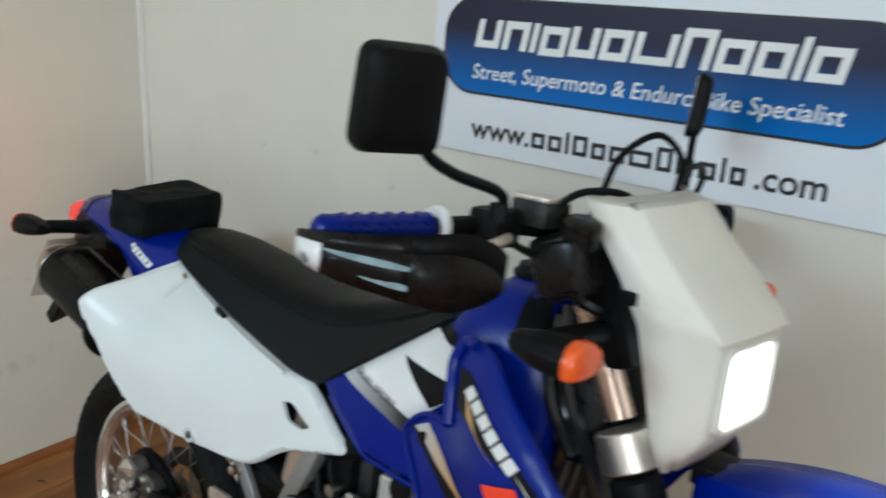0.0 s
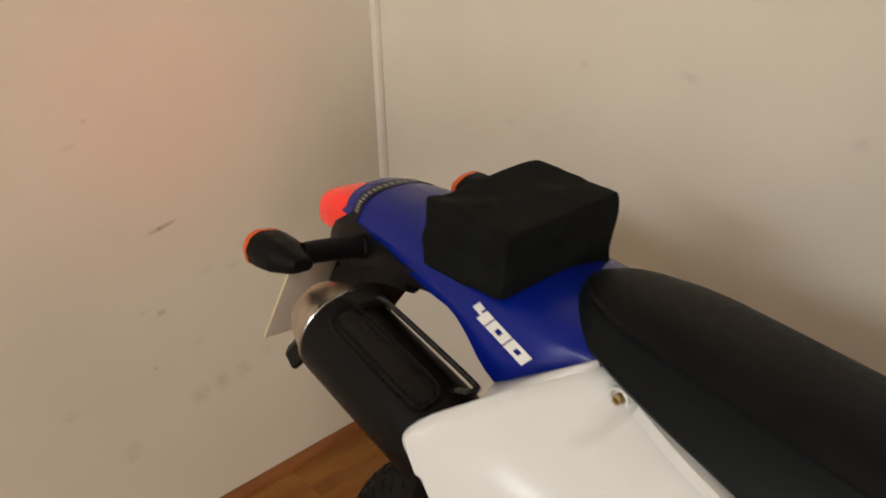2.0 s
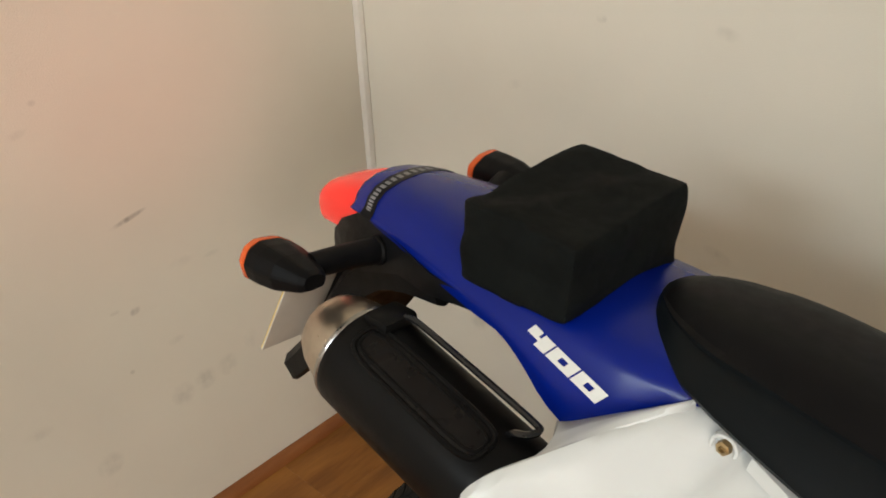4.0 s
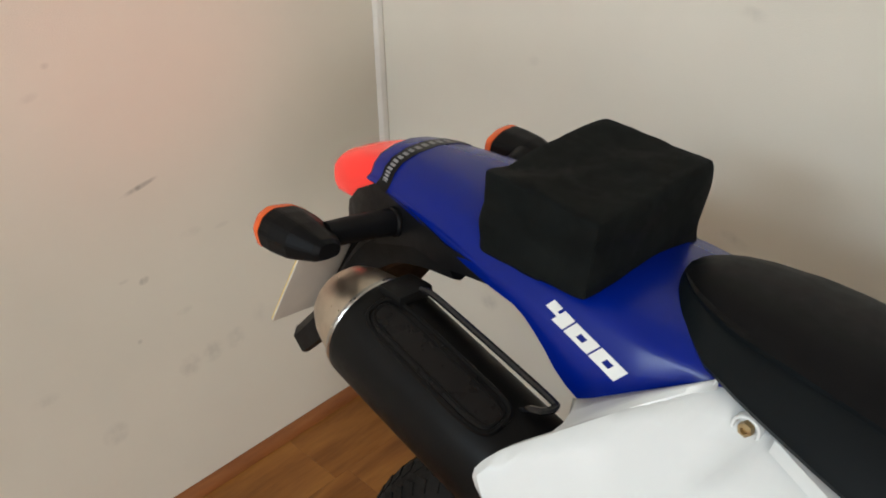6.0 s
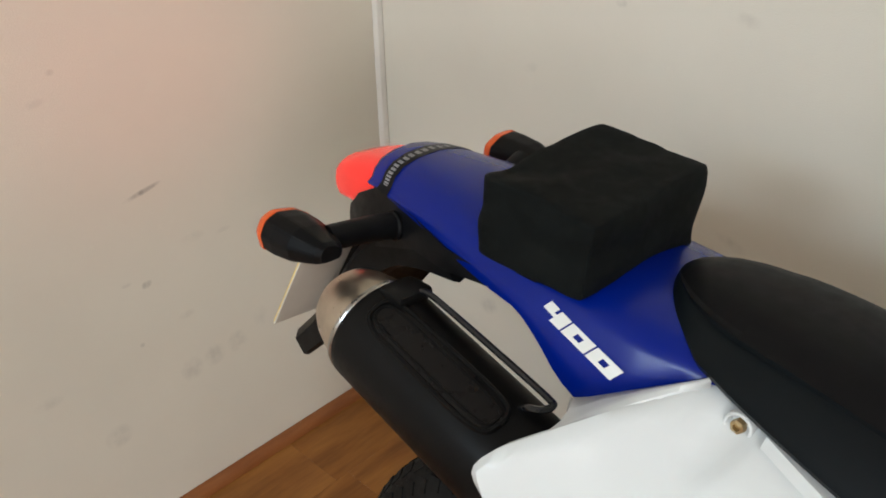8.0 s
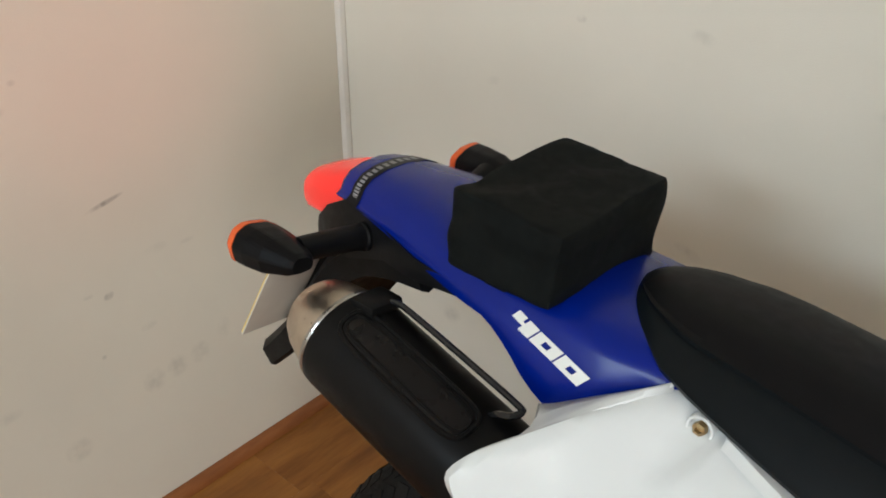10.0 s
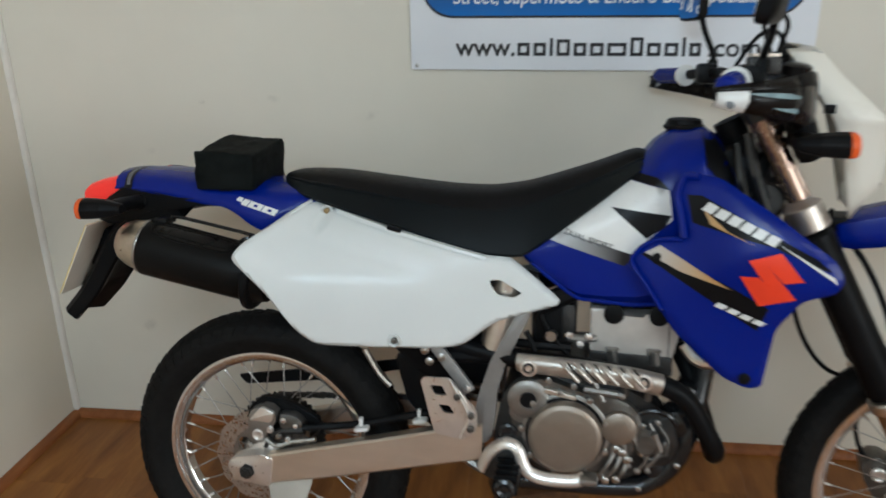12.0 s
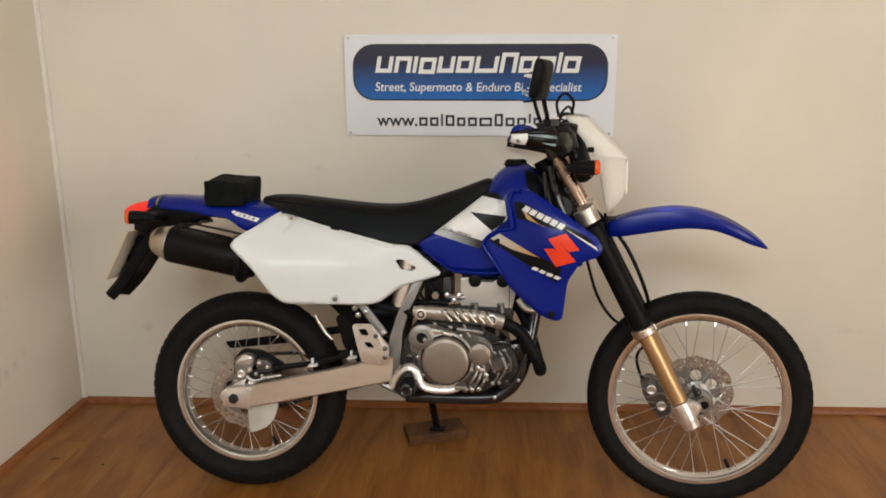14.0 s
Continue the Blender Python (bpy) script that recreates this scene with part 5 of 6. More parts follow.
    for mean, width, i0, i1 in ((0.22, 0.16, 4, cut), (0.62, 0.20, 6, cut), (0.44, 0.05, 5, cut - 1)):
        strip = []
        for i in range(i0, i1):
            u1 = (i - i0) / max(1, i1 - 1 - i0)
            half = 0.5 * width * math.sin(math.pi * (0.06 + 0.80 * u1)) + 0.01
            cf = mean + 0.16 * (u1 - 0.5)
            strip.append([mid[i][0].lerp(mid[i][2], max(0.02, min(0.98, cf + q))) + lift for q in (-half, 0.0, half)])
        part("reflection_strip", loft(strip, closed=False, caps=False), M_guardstreak, gpart, "silver-blue strip standing in for a reflection")
    a = part("guard_edge", loft(up[:cut], closed=False, caps=False), M_guardblack, gpart, "black upper edge")
    a.modifiers.new("thickness", "SOLIDIFY").thickness = 0.003
    a = part("guard_rim", loft(up[cut - 1:], closed=False, caps=False), M_black, gpart)
    a.modifiers.new("thickness", "SOLIDIFY").thickness = 0.004
    a = part("guard_patch", loft([[q + Vector((0.001, 0.0022 * sgn, 0)) for q in r] for r in mid[0:5]], closed=False, caps=False), M_vinylwhite, gpart, "white sticker")
    a.modifiers.new("thickness", "SOLIDIFY").thickness = 0.002
    part("guard_bolt", lathe([(0, 0.007), (0.006, 0.0065), (0.007, 0.003)], S((0.172, -0.464, 1.163)), S((0.172, -2, 1.163)), 12), M_vinylgrey, gpart)
    bm = box(*S((0.235, -0.245, 1.195)), 0.045, 0.05, 0.045, 0.01)
    part("switch_housing", bm, M_black, handlebar, "black switch housing")
    part("lever", tube([S((0.262, -0.25, 1.188)), S((0.270, -0.31, 1.182)), S((0.252, -0.38, 1.172)), S((0.232, -0.42, 1.168))], 0.007, 8, flat=0.6), M_alu if sgn < 0 else M_black, handlebar, "control lever")
    # mirror
    c = S((0.226, -0.424, 1.326)) if sgn < 0 else Vector((0.196, 0.345, 1.366))
    u = S((0.40, 0.91, 0.10)).normalized() if sgn < 0 else Vector((0.42, -0.905, 0.06)).normalized()
    v = (S((0.16, -0.22, 0.98)) if sgn < 0 else Vector((0.12, -0.1, 0.98)))
    v = (v - u * v.dot(u)).normalized()
    nn = u.cross(v)
    if nn.x < 0:
        nn = -nn
    shape = rounded([(-0.046, -0.050), (0.048, -0.056), (0.048, 0.050), (-0.040, 0.056)], 0.018, 4)
    rings = [[c + u * (x * k) + v * (z * k) + nn * d for x, z in shape] for d, k in ((-0.006, 0.96), (-0.004, 1.0), (0.006, 1.0), (0.015, 0.93), (0.020, 0.75), (0.022, 0.3))]
    mirror = part("mirror", loft(rings), M_black, bike, "black rectangular mirror on a stalk")
    part("mirror_glass", loft([[c + u * (x * k) + v * (z * k) + nn * d for x, z in shape] for d, k in ((-0.0065, 0.90), (-0.0075, 0.90))]), M_mirror, mirror, "mirror glass", smooth=False)
    foot = S((0.250, -0.262, 1.205))
    e = c + u * 0.035 - v * 0.05 + nn * 0.008
    part("stalk", tube([foot, foot + Vector((0, 0, 0.03)), e.lerp(foot, 0.35) + Vector((0, 0, 0.004)), e, e + v * 0.03], 0.0065, 8), M_black, mirror)
    part("stalk_nut", lathe([(0, 0.011), (0.02, 0.011)], foot, foot + Vector((0, 0, 1)), 6), M_black, mirror)
bm = box(0.298, -0.150, 1.158, 0.060, 0.130, 0.078, 0.016, 3, turn=Matrix.Rotation(radians(-24), 4, "Y"))
box(0.318, -0.215, 1.165, 0.040, 0.040, 0.058, 0.010, 2, bm=bm, turn=Matrix.Rotation(radians(-18), 4, "Y"))
lathe([(0, 0.020), (0.004, 0.024), (0.03, 0.024), (0.034, 0.018)], (0.315, -0.19, 1.185), (0.33, -0.21, 1.30), 14, bm=bm)
tube([(0.29, -0.23, 1.175), (0.33, -0.20, 1.13), (0.34, -0.12, 1.10)], 0.008, 8, bm=bm)
part("switch_cover", bm, M_guardblack, bike, "black moulded cover behind the bars")
part("master_cylinder", box(0.262, -0.195, 1.215, 0.05, 0.055, 0.03, 0.006), M_castdark, handlebar, "brake fluid reservoir")
part("reservoir_lid", box(0.262, -0.195, 1.232, 0.046, 0.05, 0.006, 0.002), M_alu, handlebar, "pale reservoir lid")
part("bar_clamp", box(0.275, 0, 1.165, 0.045, 0.11, 0.035, 0.008), M_alu, handlebar, "alloy bar clamp")
part("speedometer", box(0.318, 0.0, 1.205, 0.05, 0.12, 0.06, 0.012, turn=Matrix.Rotation(radians(-30), 4, "Y")), M_black, bike, "black digital speedometer")
part("speedometer_glass", box(0.298, 0.0, 1.217, 0.004, 0.09, 0.035, 0.001, turn=Matrix.Rotation(radians(-30), 4, "Y")), M_blackgloss, bike)
for pts in ([(0.295, -0.14, 1.20), (0.288, -0.10, 1.246), (0.284, -0.06, 1.288), (0.310, -0.02, 1.318), (0.338, 0.0, 1.290), (0.329, 0.02, 1.237), (0.335, 0.03, 1.15)], [(0.275, -0.20, 1.215), (0.30, -0.17, 1.245), (0.33, -0.10, 1.24), (0.345, -0.05, 1.18), (0.33, -0.04, 1.05)], [(0.275, 0.20, 1.205), (0.31, 0.15, 1.27), (0.33, 0.04, 1.275), (0.34, -0.03, 1.20), (0.33, -0.03, 1.05)], [(0.26, -0.24, 1.18), (0.32, -0.16, 1.13), (0.33, -0.06, 1.02), (0.30, -0.05, 0.90)]):
    part("cable", tube(pts, 0.0045, 8), M_black, handlebar, "black control cable")
part("brake_hose", tube([(0.44, -0.03, 0.94), (0.47, 0.08, 0.83), (0.55, 0.085, 0.68), (0.60, 0.085, 0.56)], 0.005, 8), M_black, bike, "black brake hose")
part("brake_hose", tube([(0.33, -0.03, 0.92), (0.385, 0.05, 0.80), (0.43, 0.08, 0.66), (0.49, 0.09, 0.575), (0.57, 0.09, 0.545), (0.60, 0.085, 0.515), (0.565, 0.085, 0.46), (0.575, 0.085, 0.40), (0.60, 0.08, 0.36)], 0.005, 8), M_black, bike, "black brake hose")
part("brake_hose", tube([fork_at(0.95) + Vector((0.03, -0.02, 0)), fork_at(0.85) + Vector((0.066, -0.05, 0)), fork_at(0.72) + Vector((0.062, -0.05, 0)), fork_at(0.58) + Vector((0.04, 0.06, 0))], 0.006, 8), M_black, bike, "black brake hose")
bm = extrude_xz(rounded([(0.570, 0.372), (0.600, 0.392), (0.636, 0.376), (0.664, 0.330), (0.676, 0.286), (0.662, 0.250), (0.636, 0.252), (0.604, 0.290), (0.580, 0.330)], 0.010), 0.050, 0.110, 0.006)
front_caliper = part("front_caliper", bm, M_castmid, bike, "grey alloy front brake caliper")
for x, z, r in ((0.606, 0.350, 0.016), (0.640, 0.296, 0.016)):
    part("piston_cap", lathe([(0, r), (0.008, r), (0.010, r * 0.8), (0.007, r * 0.5)], (x, 0.052, z), (x, -1, z), 16), M_pedal, front_caliper)
part("caliper_arm", extrude_xz(rounded([(0.640, 0.372), (0.700, 0.392), (0.716, 0.372), (0.690, 0.330), (0.655, 0.320)], 0.008), 0.044, 0.056, 0.003), M_cast, front_caliper)
part("speedometer_drive", lathe([(0, 0.028), (0.018, 0.028), (0.022, 0.02)], (XF, -0.052, ZF), (XF, -1, ZF), 22), M_castdark, bike)
part("speed_sensor", lathe([(0, 0.013), (0.012, 0.013), (0.016, 0.009), (0.034, 0.006)], (XF - 0.006, -0.072, ZF + 0.036), (XF - 0.05, -0.074, ZF + 0.10), 12), M_blackgloss, bike, "black wheel speed sensor")
part("axle_bore", lathe([(0, 0.024), (0.004, 0.024), (0.004, 0.014), (0.0, 0.013)], (XF + 0.012, -0.078, ZF + 0.004), (XF + 0.012, -1, ZF + 0.004), 20), M_cast, bike)
# black disc paints the shade within the axle bore
part("axle_hole", lathe([(0, 0.0135), (0.002, 0.013)], (XF + 0.012, -0.079, ZF + 0.004), (XF + 0.012, -1, ZF + 0.004), 16), M_vinylblack, bike)
for pts, r in (([(0.265, -0.09, 1.09), (0.285, -0.105, 1.00), (0.322, -0.095, 0.91)], 0.011), ([(0.250, -0.08, 1.07), (0.262, -0.105, 0.98), (0.305, -0.10, 0.90)], 0.010), ([(0.27, -0.08, 1.03), (0.30, -0.09, 0.95), (0.335, -0.08, 0.86), (0.36, -0.06, 0.78)], 0.011)):
    part("wiring", tube(pts, r, 8), M_blackgloss, bike, "black wiring loom")
part("wiring_cover", box(0.285, 0.0, 1.0, 0.07, 0.14, 0.15, 0.015, turn=Matrix.Rotation(radians(-27), 4, "Y")), M_black, bike, "black loom cover between tank and fork")
part("wiring", tube([(0.31, -0.06, 1.06), (0.295, -0.085, 0.99), (0.33, -0.07, 0.95), (0.30, -0.05, 0.90)], 0.012, 8), M_black, bike, "black wiring loom")
part("wiring", tube([(0.28, -0.05, 1.08), (0.265, -0.08, 1.0), (0.285, -0.09, 0.93), (0.26, -0.05, 0.86)], 0.010, 8), M_blackgloss, bike, "black wiring loom")
part("horn", lathe([(0, 0.03), (0.012, 0.036), (0.018, 0.03)], (0.305, -0.075, 0.965), (0.305, -1, 1.0), 18), M_castdark, bike)

# the front end is turned a little to the right; the cowl is turned further and shifted to fit the camera's view
PIVOT, AXIS = fork_at(1.0) - Vector((0.035, 0, 0)), -fd


def steer(deg, names, shift=(0, 0, 0)):
    m = Matrix.Translation(PIVOT) @ Matrix.Rotation(radians(-deg), 4, AXIS) @ Matrix.Translation(-PIVOT)
    for ob in bike.children:
        if ob.name.split(".")[0] in names:
            ob.matrix_basis = Matrix.Translation(shift) @ m @ ob.matrix_basis


steer(5, ("front_wheel", "fork_leg", "lower_clamp", "top_clamp", "front_fender", "front_caliper", "speedometer_drive", "speed_sensor", "axle_bore", "axle_hole"))
steer(9, ("headlamp_cowl", "cowl_back"), (-0.006, -0.052, 0.004))

# frame, swingarm, engine
for sgn in (-1, 1):
    part("frame_spar", tube([(0.30, sgn * 0.03, 1.0), (0.20, sgn * 0.075, 0.93), (0.0, sgn * 0.09, 0.80), (-0.12, sgn * 0.105, 0.74)], 0.022, 10), M_black, bike, "black frame tube")
    part("pivot_plate", extrude_xz(rounded([(-0.150, 0.748), (-0.119, 0.752), (-0.177, 0.628), (-0.195, 0.565), (-0.199, 0.51), (-0.206, 0.455), (-0.232, 0.436), (-0.250, 0.478), (-0.233, 0.555), (-0.209, 0.63)], 0.012), sgn * 0.128, sgn * 0.100, 0.004), M_leg, bike, "grey painted frame leg")
    part("subframe_strut", extrude_xz(rounded([(-0.345, 0.664), (-0.318, 0.668), (-0.240, 0.566), (-0.262, 0.552)], 0.005), sgn * 0.122, sgn * 0.136, 0.003), M_leg, bike, "silver subframe strut")
    part("strut_bolt", lathe([(0, 0.008), (0.005, 0.008), (0.006, 0.005)], (-0.256, sgn * 0.135, 0.567), (-0.256, sgn * 9, 0.567), 6), M_pedal, bike)
    part("subframe_rail", tube([(-0.12, sgn * 0.10, 0.80), (-0.5, sgn * 0.11, 0.90), (-0.9, sgn * 0.06, 0.945)], 0.012, 8), M_black, bike)
    cradle = part("cradle_tube", tube([(0.26, sgn * 0.02, 0.86), (0.222, sgn * 0.05, 0.62), (0.203, sgn * 0.075, 0.52), (0.190, sgn * 0.085, 0.47), (0.166, sgn * 0.085, 0.41), (0.125, sgn * 0.085, 0.368), (0.06, sgn * 0.088, 0.350), (-0.19, sgn * 0.09, 0.350)], (0.0215, 0.0205), 12), M_blackgloss, bike, "black cradle tube")
    for x, z in ((0.172, 0.415), (0.098, 0.357)):
        part("cradle_bolt", lathe([(0, 0.006), (0.003, 0.006), (0.004, 0.004)], (x, sgn * 0.104, z), (x, sgn * 9, z), 6), M_steel, cradle)
    arm = bmesh.new()
    rings = []
    for x, zc, hz, w in ((-0.79, 0.333, 0.024, 0.012), (-0.72, 0.340, 0.034, 0.014), (-0.60, 0.366, 0.037, 0.016), (-0.45, 0.399, 0.038, 0.017), (-0.30, 0.434, 0.040, 0.018), (-0.225, 0.450, 0.040, 0.018)):
        yc = sgn * 0.118
        rings.append([(x, yc - w, zc - hz + 0.004), (x, yc - w + 0.004, zc - hz), (x, yc + w - 0.004, zc - hz), (x, yc + w, zc - hz + 0.004), (x, yc + w, zc + hz - 0.004), (x, yc + w - 0.004, zc + hz), (x, yc - w + 0.004, zc + hz), (x, yc - w, zc + hz - 0.004)])
    sa = part("swingarm", loft(rings, bm=arm), M_alu, bike, "brushed aluminium swingarm beam")
    part("axle_block", extrude_xz(rounded([(-0.80, 0.348), (-0.778, 0.314), (-0.70, 0.302), (-0.690, 0.374), (-0.72, 0.380), (-0.785, 0.368)], 0.01), sgn * 0.136, sgn * 0.100, 0.004), M_pedal, sa, "cast axle adjuster block")
    part("axle_nut", lathe([(0, 0.018), (0.004, 0.018), (0.004, 0.014), (0.012, 0.014), (0.012, 0.008), (0.015, 0.007)], (XR - 0.008, sgn * 0.135, ZR + 0.004), (XR - 0.008, sgn * 9, ZR + 0.004), 6), M_castdark, sa, "dark axle nut")
    for x, z in ((-0.49, 0.447), (-0.36, 0.476)):
        part("hose_guide", box(x, sgn * 0.115, z + 0.004, 0.03, 0.02, 0.008, 0.002, turn=Matrix.Rotation(radians(-10), 4, "Y")), M_vinylwhite, sa, "white hose guide")
        part("hose_guide_post", box(x - 0.004, sgn * 0.105, z + 0.014, 0.008, 0.012, 0.022, 0.002), M_vinylwhite, sa)
part("disc_guard", extrude_xz(rounded([(-0.722, 0.340), (-0.713, 0.215), (-0.690, 0.218), (-0.655, 0.234), (-0.630, 0.262), (-0.616, 0.300), (-0.613, 0.345)], 0.004), -0.100, -0.092, 0.002), M_guardpale, bike, "pale plastic disc guard")
bm = extrude_xz(rounded([(-0.758, 0.440), (-0.752, 0.468), (-0.716, 0.480), (-0.690, 0.466), (-0.694, 0.440), (-0.712, 0.420), (-0.722, 0.392), (-0.748, 0.392), (-0.755, 0.415)], 0.008), -0.104, -0.070, 0.005)
caliper = part("rear_caliper", bm, M_cast, bike, "silver rear brake caliper")
part("piston_cap", lathe([(0, 0.013), (0.005, 0.013), (0.006, 0.010), (0.004, 0.006)], (-0.735, -0.102, 0.412), (-0.735, -1, 0.412), 18), M_pedal, caliper)
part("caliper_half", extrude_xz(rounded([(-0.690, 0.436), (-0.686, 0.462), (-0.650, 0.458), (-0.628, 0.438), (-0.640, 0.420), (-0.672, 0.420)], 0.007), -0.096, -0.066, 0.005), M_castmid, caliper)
for x, z, r in ((-0.675, 0.448, 0.007), (-0.648, 0.436, 0.006)):
    part("caliper_bolt", lathe([(0, r), (0.006, r), (0.007, r * 0.6)], (x, -0.094, z), (x, -1, z), 6), M_nipple, caliper)
part("caliper_wedge", extrude_xz(rounded([(-0.752, 0.448), (-0.722, 0.482), (-0.690, 0.470), (-0.700, 0.446)], 0.005), -0.112, -0.102, 0.003), M_pedal, caliper, "bright machined wedge")
for x, z, r, mt in ((-0.704, 0.428, 0.008, M_pedal), (-0.684, 0.414, 0.007, M_steel), (-0.664, 0.408, 0.006, M_pedal), (-0.755, 0.388, 0.008, M_steel)):
    part("union_bolt", lathe([(0, r), (0.006, r), (0.007, r * 0.7), (0.012, r * 0.6)], (x, -0.104, z), (x, -1, z), 6), mt, caliper)
part("caliper_mount", extrude_xz(rounded([(-0.775, 0.40), (-0.772, 0.455), (-0.74, 0.488), (-0.68, 0.484), (-0.60, 0.440), (-0.61, 0.415), (-0.70, 0.395)], 0.010), -0.066, -0.050, 0.003), M_black, bike, "black caliper mount")
part("torque_plate", extrude_xz(rounded([(-0.790, 0.330), (-0.770, 0.372), (-0.725, 0.395), (-0.690, 0.385), (-0.690, 0.355), (-0.74, 0.30)], 0.008), -0.098, -0.090, 0.002), M_pedal, bike, "cast caliper carrier plate")
part("brake_fitting", tube([(-0.715, -0.105, 0.405), (-0.690, -0.108, 0.392), (-0.655, -0.105, 0.402), (-0.600, -0.104, 0.412)], 0.0065, 8), M_steel, bike, "silver brake pipe union")
part("caliper_bracket", tube([(-0.735, -0.09, 0.35), (-0.70, -0.09, 0.41), (-0.63, -0.09, 0.425)], 0.010, 8), M_castdark, bike)
part("rear_brake_hose", tube([(-0.63, -0.10, 0.435), (-0.50, -0.095, 0.452), (-0.35, -0.10, 0.49), (-0.27, -0.12, 0.50)], 0.009, 8), M_black, bike, "black rear brake hose")
part("chain_guard", extrude_xz(rounded([(-0.86, 0.475), (-0.84, 0.452), (-0.60, 0.480), (-0.42, 0.52), (-0.42, 0.545), (-0.62, 0.510)], 0.008), 0.082, 0.09, 0.002), M_black, bike, "black chain guard")
for dz in (0.105, -0.100):
    chain = bmesh.new()
    for k in range(34):
        t = k / 34
        x = XR + (0.60 * t)
        z = ZR + dz + ((0.435 - ZR) + (0.035 if dz > 0 else -0.035) - dz) * t
        box(x, 0.061, z, 0.015, 0.012 if k % 2 else 0.018, 0.010, 0, bm=chain)
    tagged(part("drive_chain", chain, M_castdark, bike, "dark drive chain", smooth=False), kind="stuff")

# engine
CASE = rounded([(-0.205, 0.452), (-0.185, 0.56), (-0.13, 0.610), (-0.02, 0.622), (0.08, 0.60), (0.13, 0.545), (0.150, 0.47), (0.120, 0.41), (0.05, 0.375), (-0.14, 0.372), (-0.19, 0.40)], 0.02)
engine = part("engine", extrude_xz(CASE, -0.115, 0.115, 0.010), M_castdark, bike, "single-cylinder engine in grey alloy")
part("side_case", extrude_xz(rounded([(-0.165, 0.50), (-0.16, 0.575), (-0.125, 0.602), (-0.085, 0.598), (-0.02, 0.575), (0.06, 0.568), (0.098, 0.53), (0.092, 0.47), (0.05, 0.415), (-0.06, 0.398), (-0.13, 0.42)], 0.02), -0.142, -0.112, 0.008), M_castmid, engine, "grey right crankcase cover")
part("clutch_cover", lathe([(0, 0.075), (0.024, 0.0745), (0.030, 0.072), (0.033, 0.067), (0.0345, 0.060), (0.035, 0.02)], (-0.054, -0.140, 0.487), (-0.054, -1, 0.487), 48), M_clutch, engine, "round clutch cover")
for k in range(9):
    a = 2 * math.pi * k / 9 + 0.3
    part("case_bolt", lathe([(0, 0.0065), (0.007, 0.0065), (0.008, 0.003)], (-0.055 + 0.088 * math.cos(a), -0.146, 0.490 + 0.088 * math.sin(a)), (-0.055 + 0.088 * math.cos(a), -1, 0.490 + 0.088 * math.sin(a)), 8), M_steel, engine)
part("oil_filter_cover", lathe([(0, 0.037), (0.02, 0.037), (0.030, 0.034), (0.034, 0.026), (0.035, 0.01)], (0.052, -0.120, 0.507), (0.052, -1, 0.507), 28), M_clutch, engine, "round oil filter cover")
part("starter_boss", lathe([(0, 0.042), (0.012, 0.042), (0.016, 0.036), (0.016, 0.02), (0.004, 0.018)], (-0.130, -0.134, 0.556), (-0.130, -1, 0.556), 24), M_cast, engine)
# flat black disc for the shade down the boss hole
part("boss_hole_shade", lathe([(0, 0.017), (0.001, 0.016)], (-0.130, -0.148, 0.556), (-0.130, -1, 0.556), 16), M_vinylblack, engine)
part("water_pump", lathe([(0, 0.03), (0.02, 0.03), (0.03, 0.02)], (0.105, -0.115, 0.475), (0.105, -1, 0.475), 20), M_castmid, engine)
for x0, z0, x1, z1, r in ((0.03, 0.48, 0.015, 0.41, 0.005), (0.045, 0.475, 0.03, 0.40, 0.005), (0.06, 0.48, 0.075, 0.42, 0.006), (0.075, 0.50, 0.10, 0.45, 0.008), (0.12, 0.50, 0.135, 0.46, 0.008), (0.02, 0.56, 0.0, 0.60, 0.006), (-0.02, 0.585, 0.05, 0.575, 0.008)):
    part("case_rib", tube([(x0, -0.140, z0), (x1, -0.135, z1)], r, 8, smooth=False), M_cast, engine)
for x, z in ((0.075, 0.44), (0.02, 0.40), (-0.09, 0.60), (-0.04, 0.59), (0.055, 0.575)):
    part("case_bolt", lathe([(0, 0.007), (0.004, 0.007), (0.005, 0.005)], (x, -0.142, z), (x, -1, z), 6), M_cast, engine)
part("cylinder", extrude_xz(rounded([(0.02, 0.60), (0.155, 0.60), (0.150, 0.66), (0.01, 0.66)], 0.008), -0.09, 0.09, 0.006), M_castdark, engine)
head = extrude_xz(rounded([(-0.012, 0.652), (0.150, 0.640), (0.166, 0.712), (0.158, 0.738), (0.115, 0.740), (0.10, 0.728), (0.05, 0.730), (0.03, 0.742), (-0.012, 0.744)], 0.008), -0.105, 0.105, 0.006)
part("cylinder_head", head, M_head, engine, "silver cylinder head")
for x in (0.036, 0.118):
    part("head_post", tube([(x, -0.107, 0.632), (x - 0.003, -0.107, 0.662)], 0.011, 8, smooth=False), M_castmid, engine)
    part("head_bolt", lathe([(0, 0.014), (0.004, 0.014), (0.005, 0.009)], (x - 0.003, -0.108, 0.660), (x - 0.003, -0.108, 2), 6), M_cast, engine)
part("cam_cover", box(0.07, 0, 0.748, 0.16, 0.17, 0.02, 0.008), M_black, engine, "black cam cover")
part("coolant_pipe", tube([(-0.055, -0.112, 0.683), (-0.03, -0.114, 0.682), (0.0, -0.10, 0.68)], 0.009, 10), M_cast, engine)
for x, z in ((-0.052, 0.690), (-0.030, 0.672), (-0.014, 0.688)):
    part("pipe_union", lathe([(0, 0.008), (0.006, 0.008), (0.007, 0.005)], (x, -0.120, z), (x, -1, z), 6), M_nipple, engine)
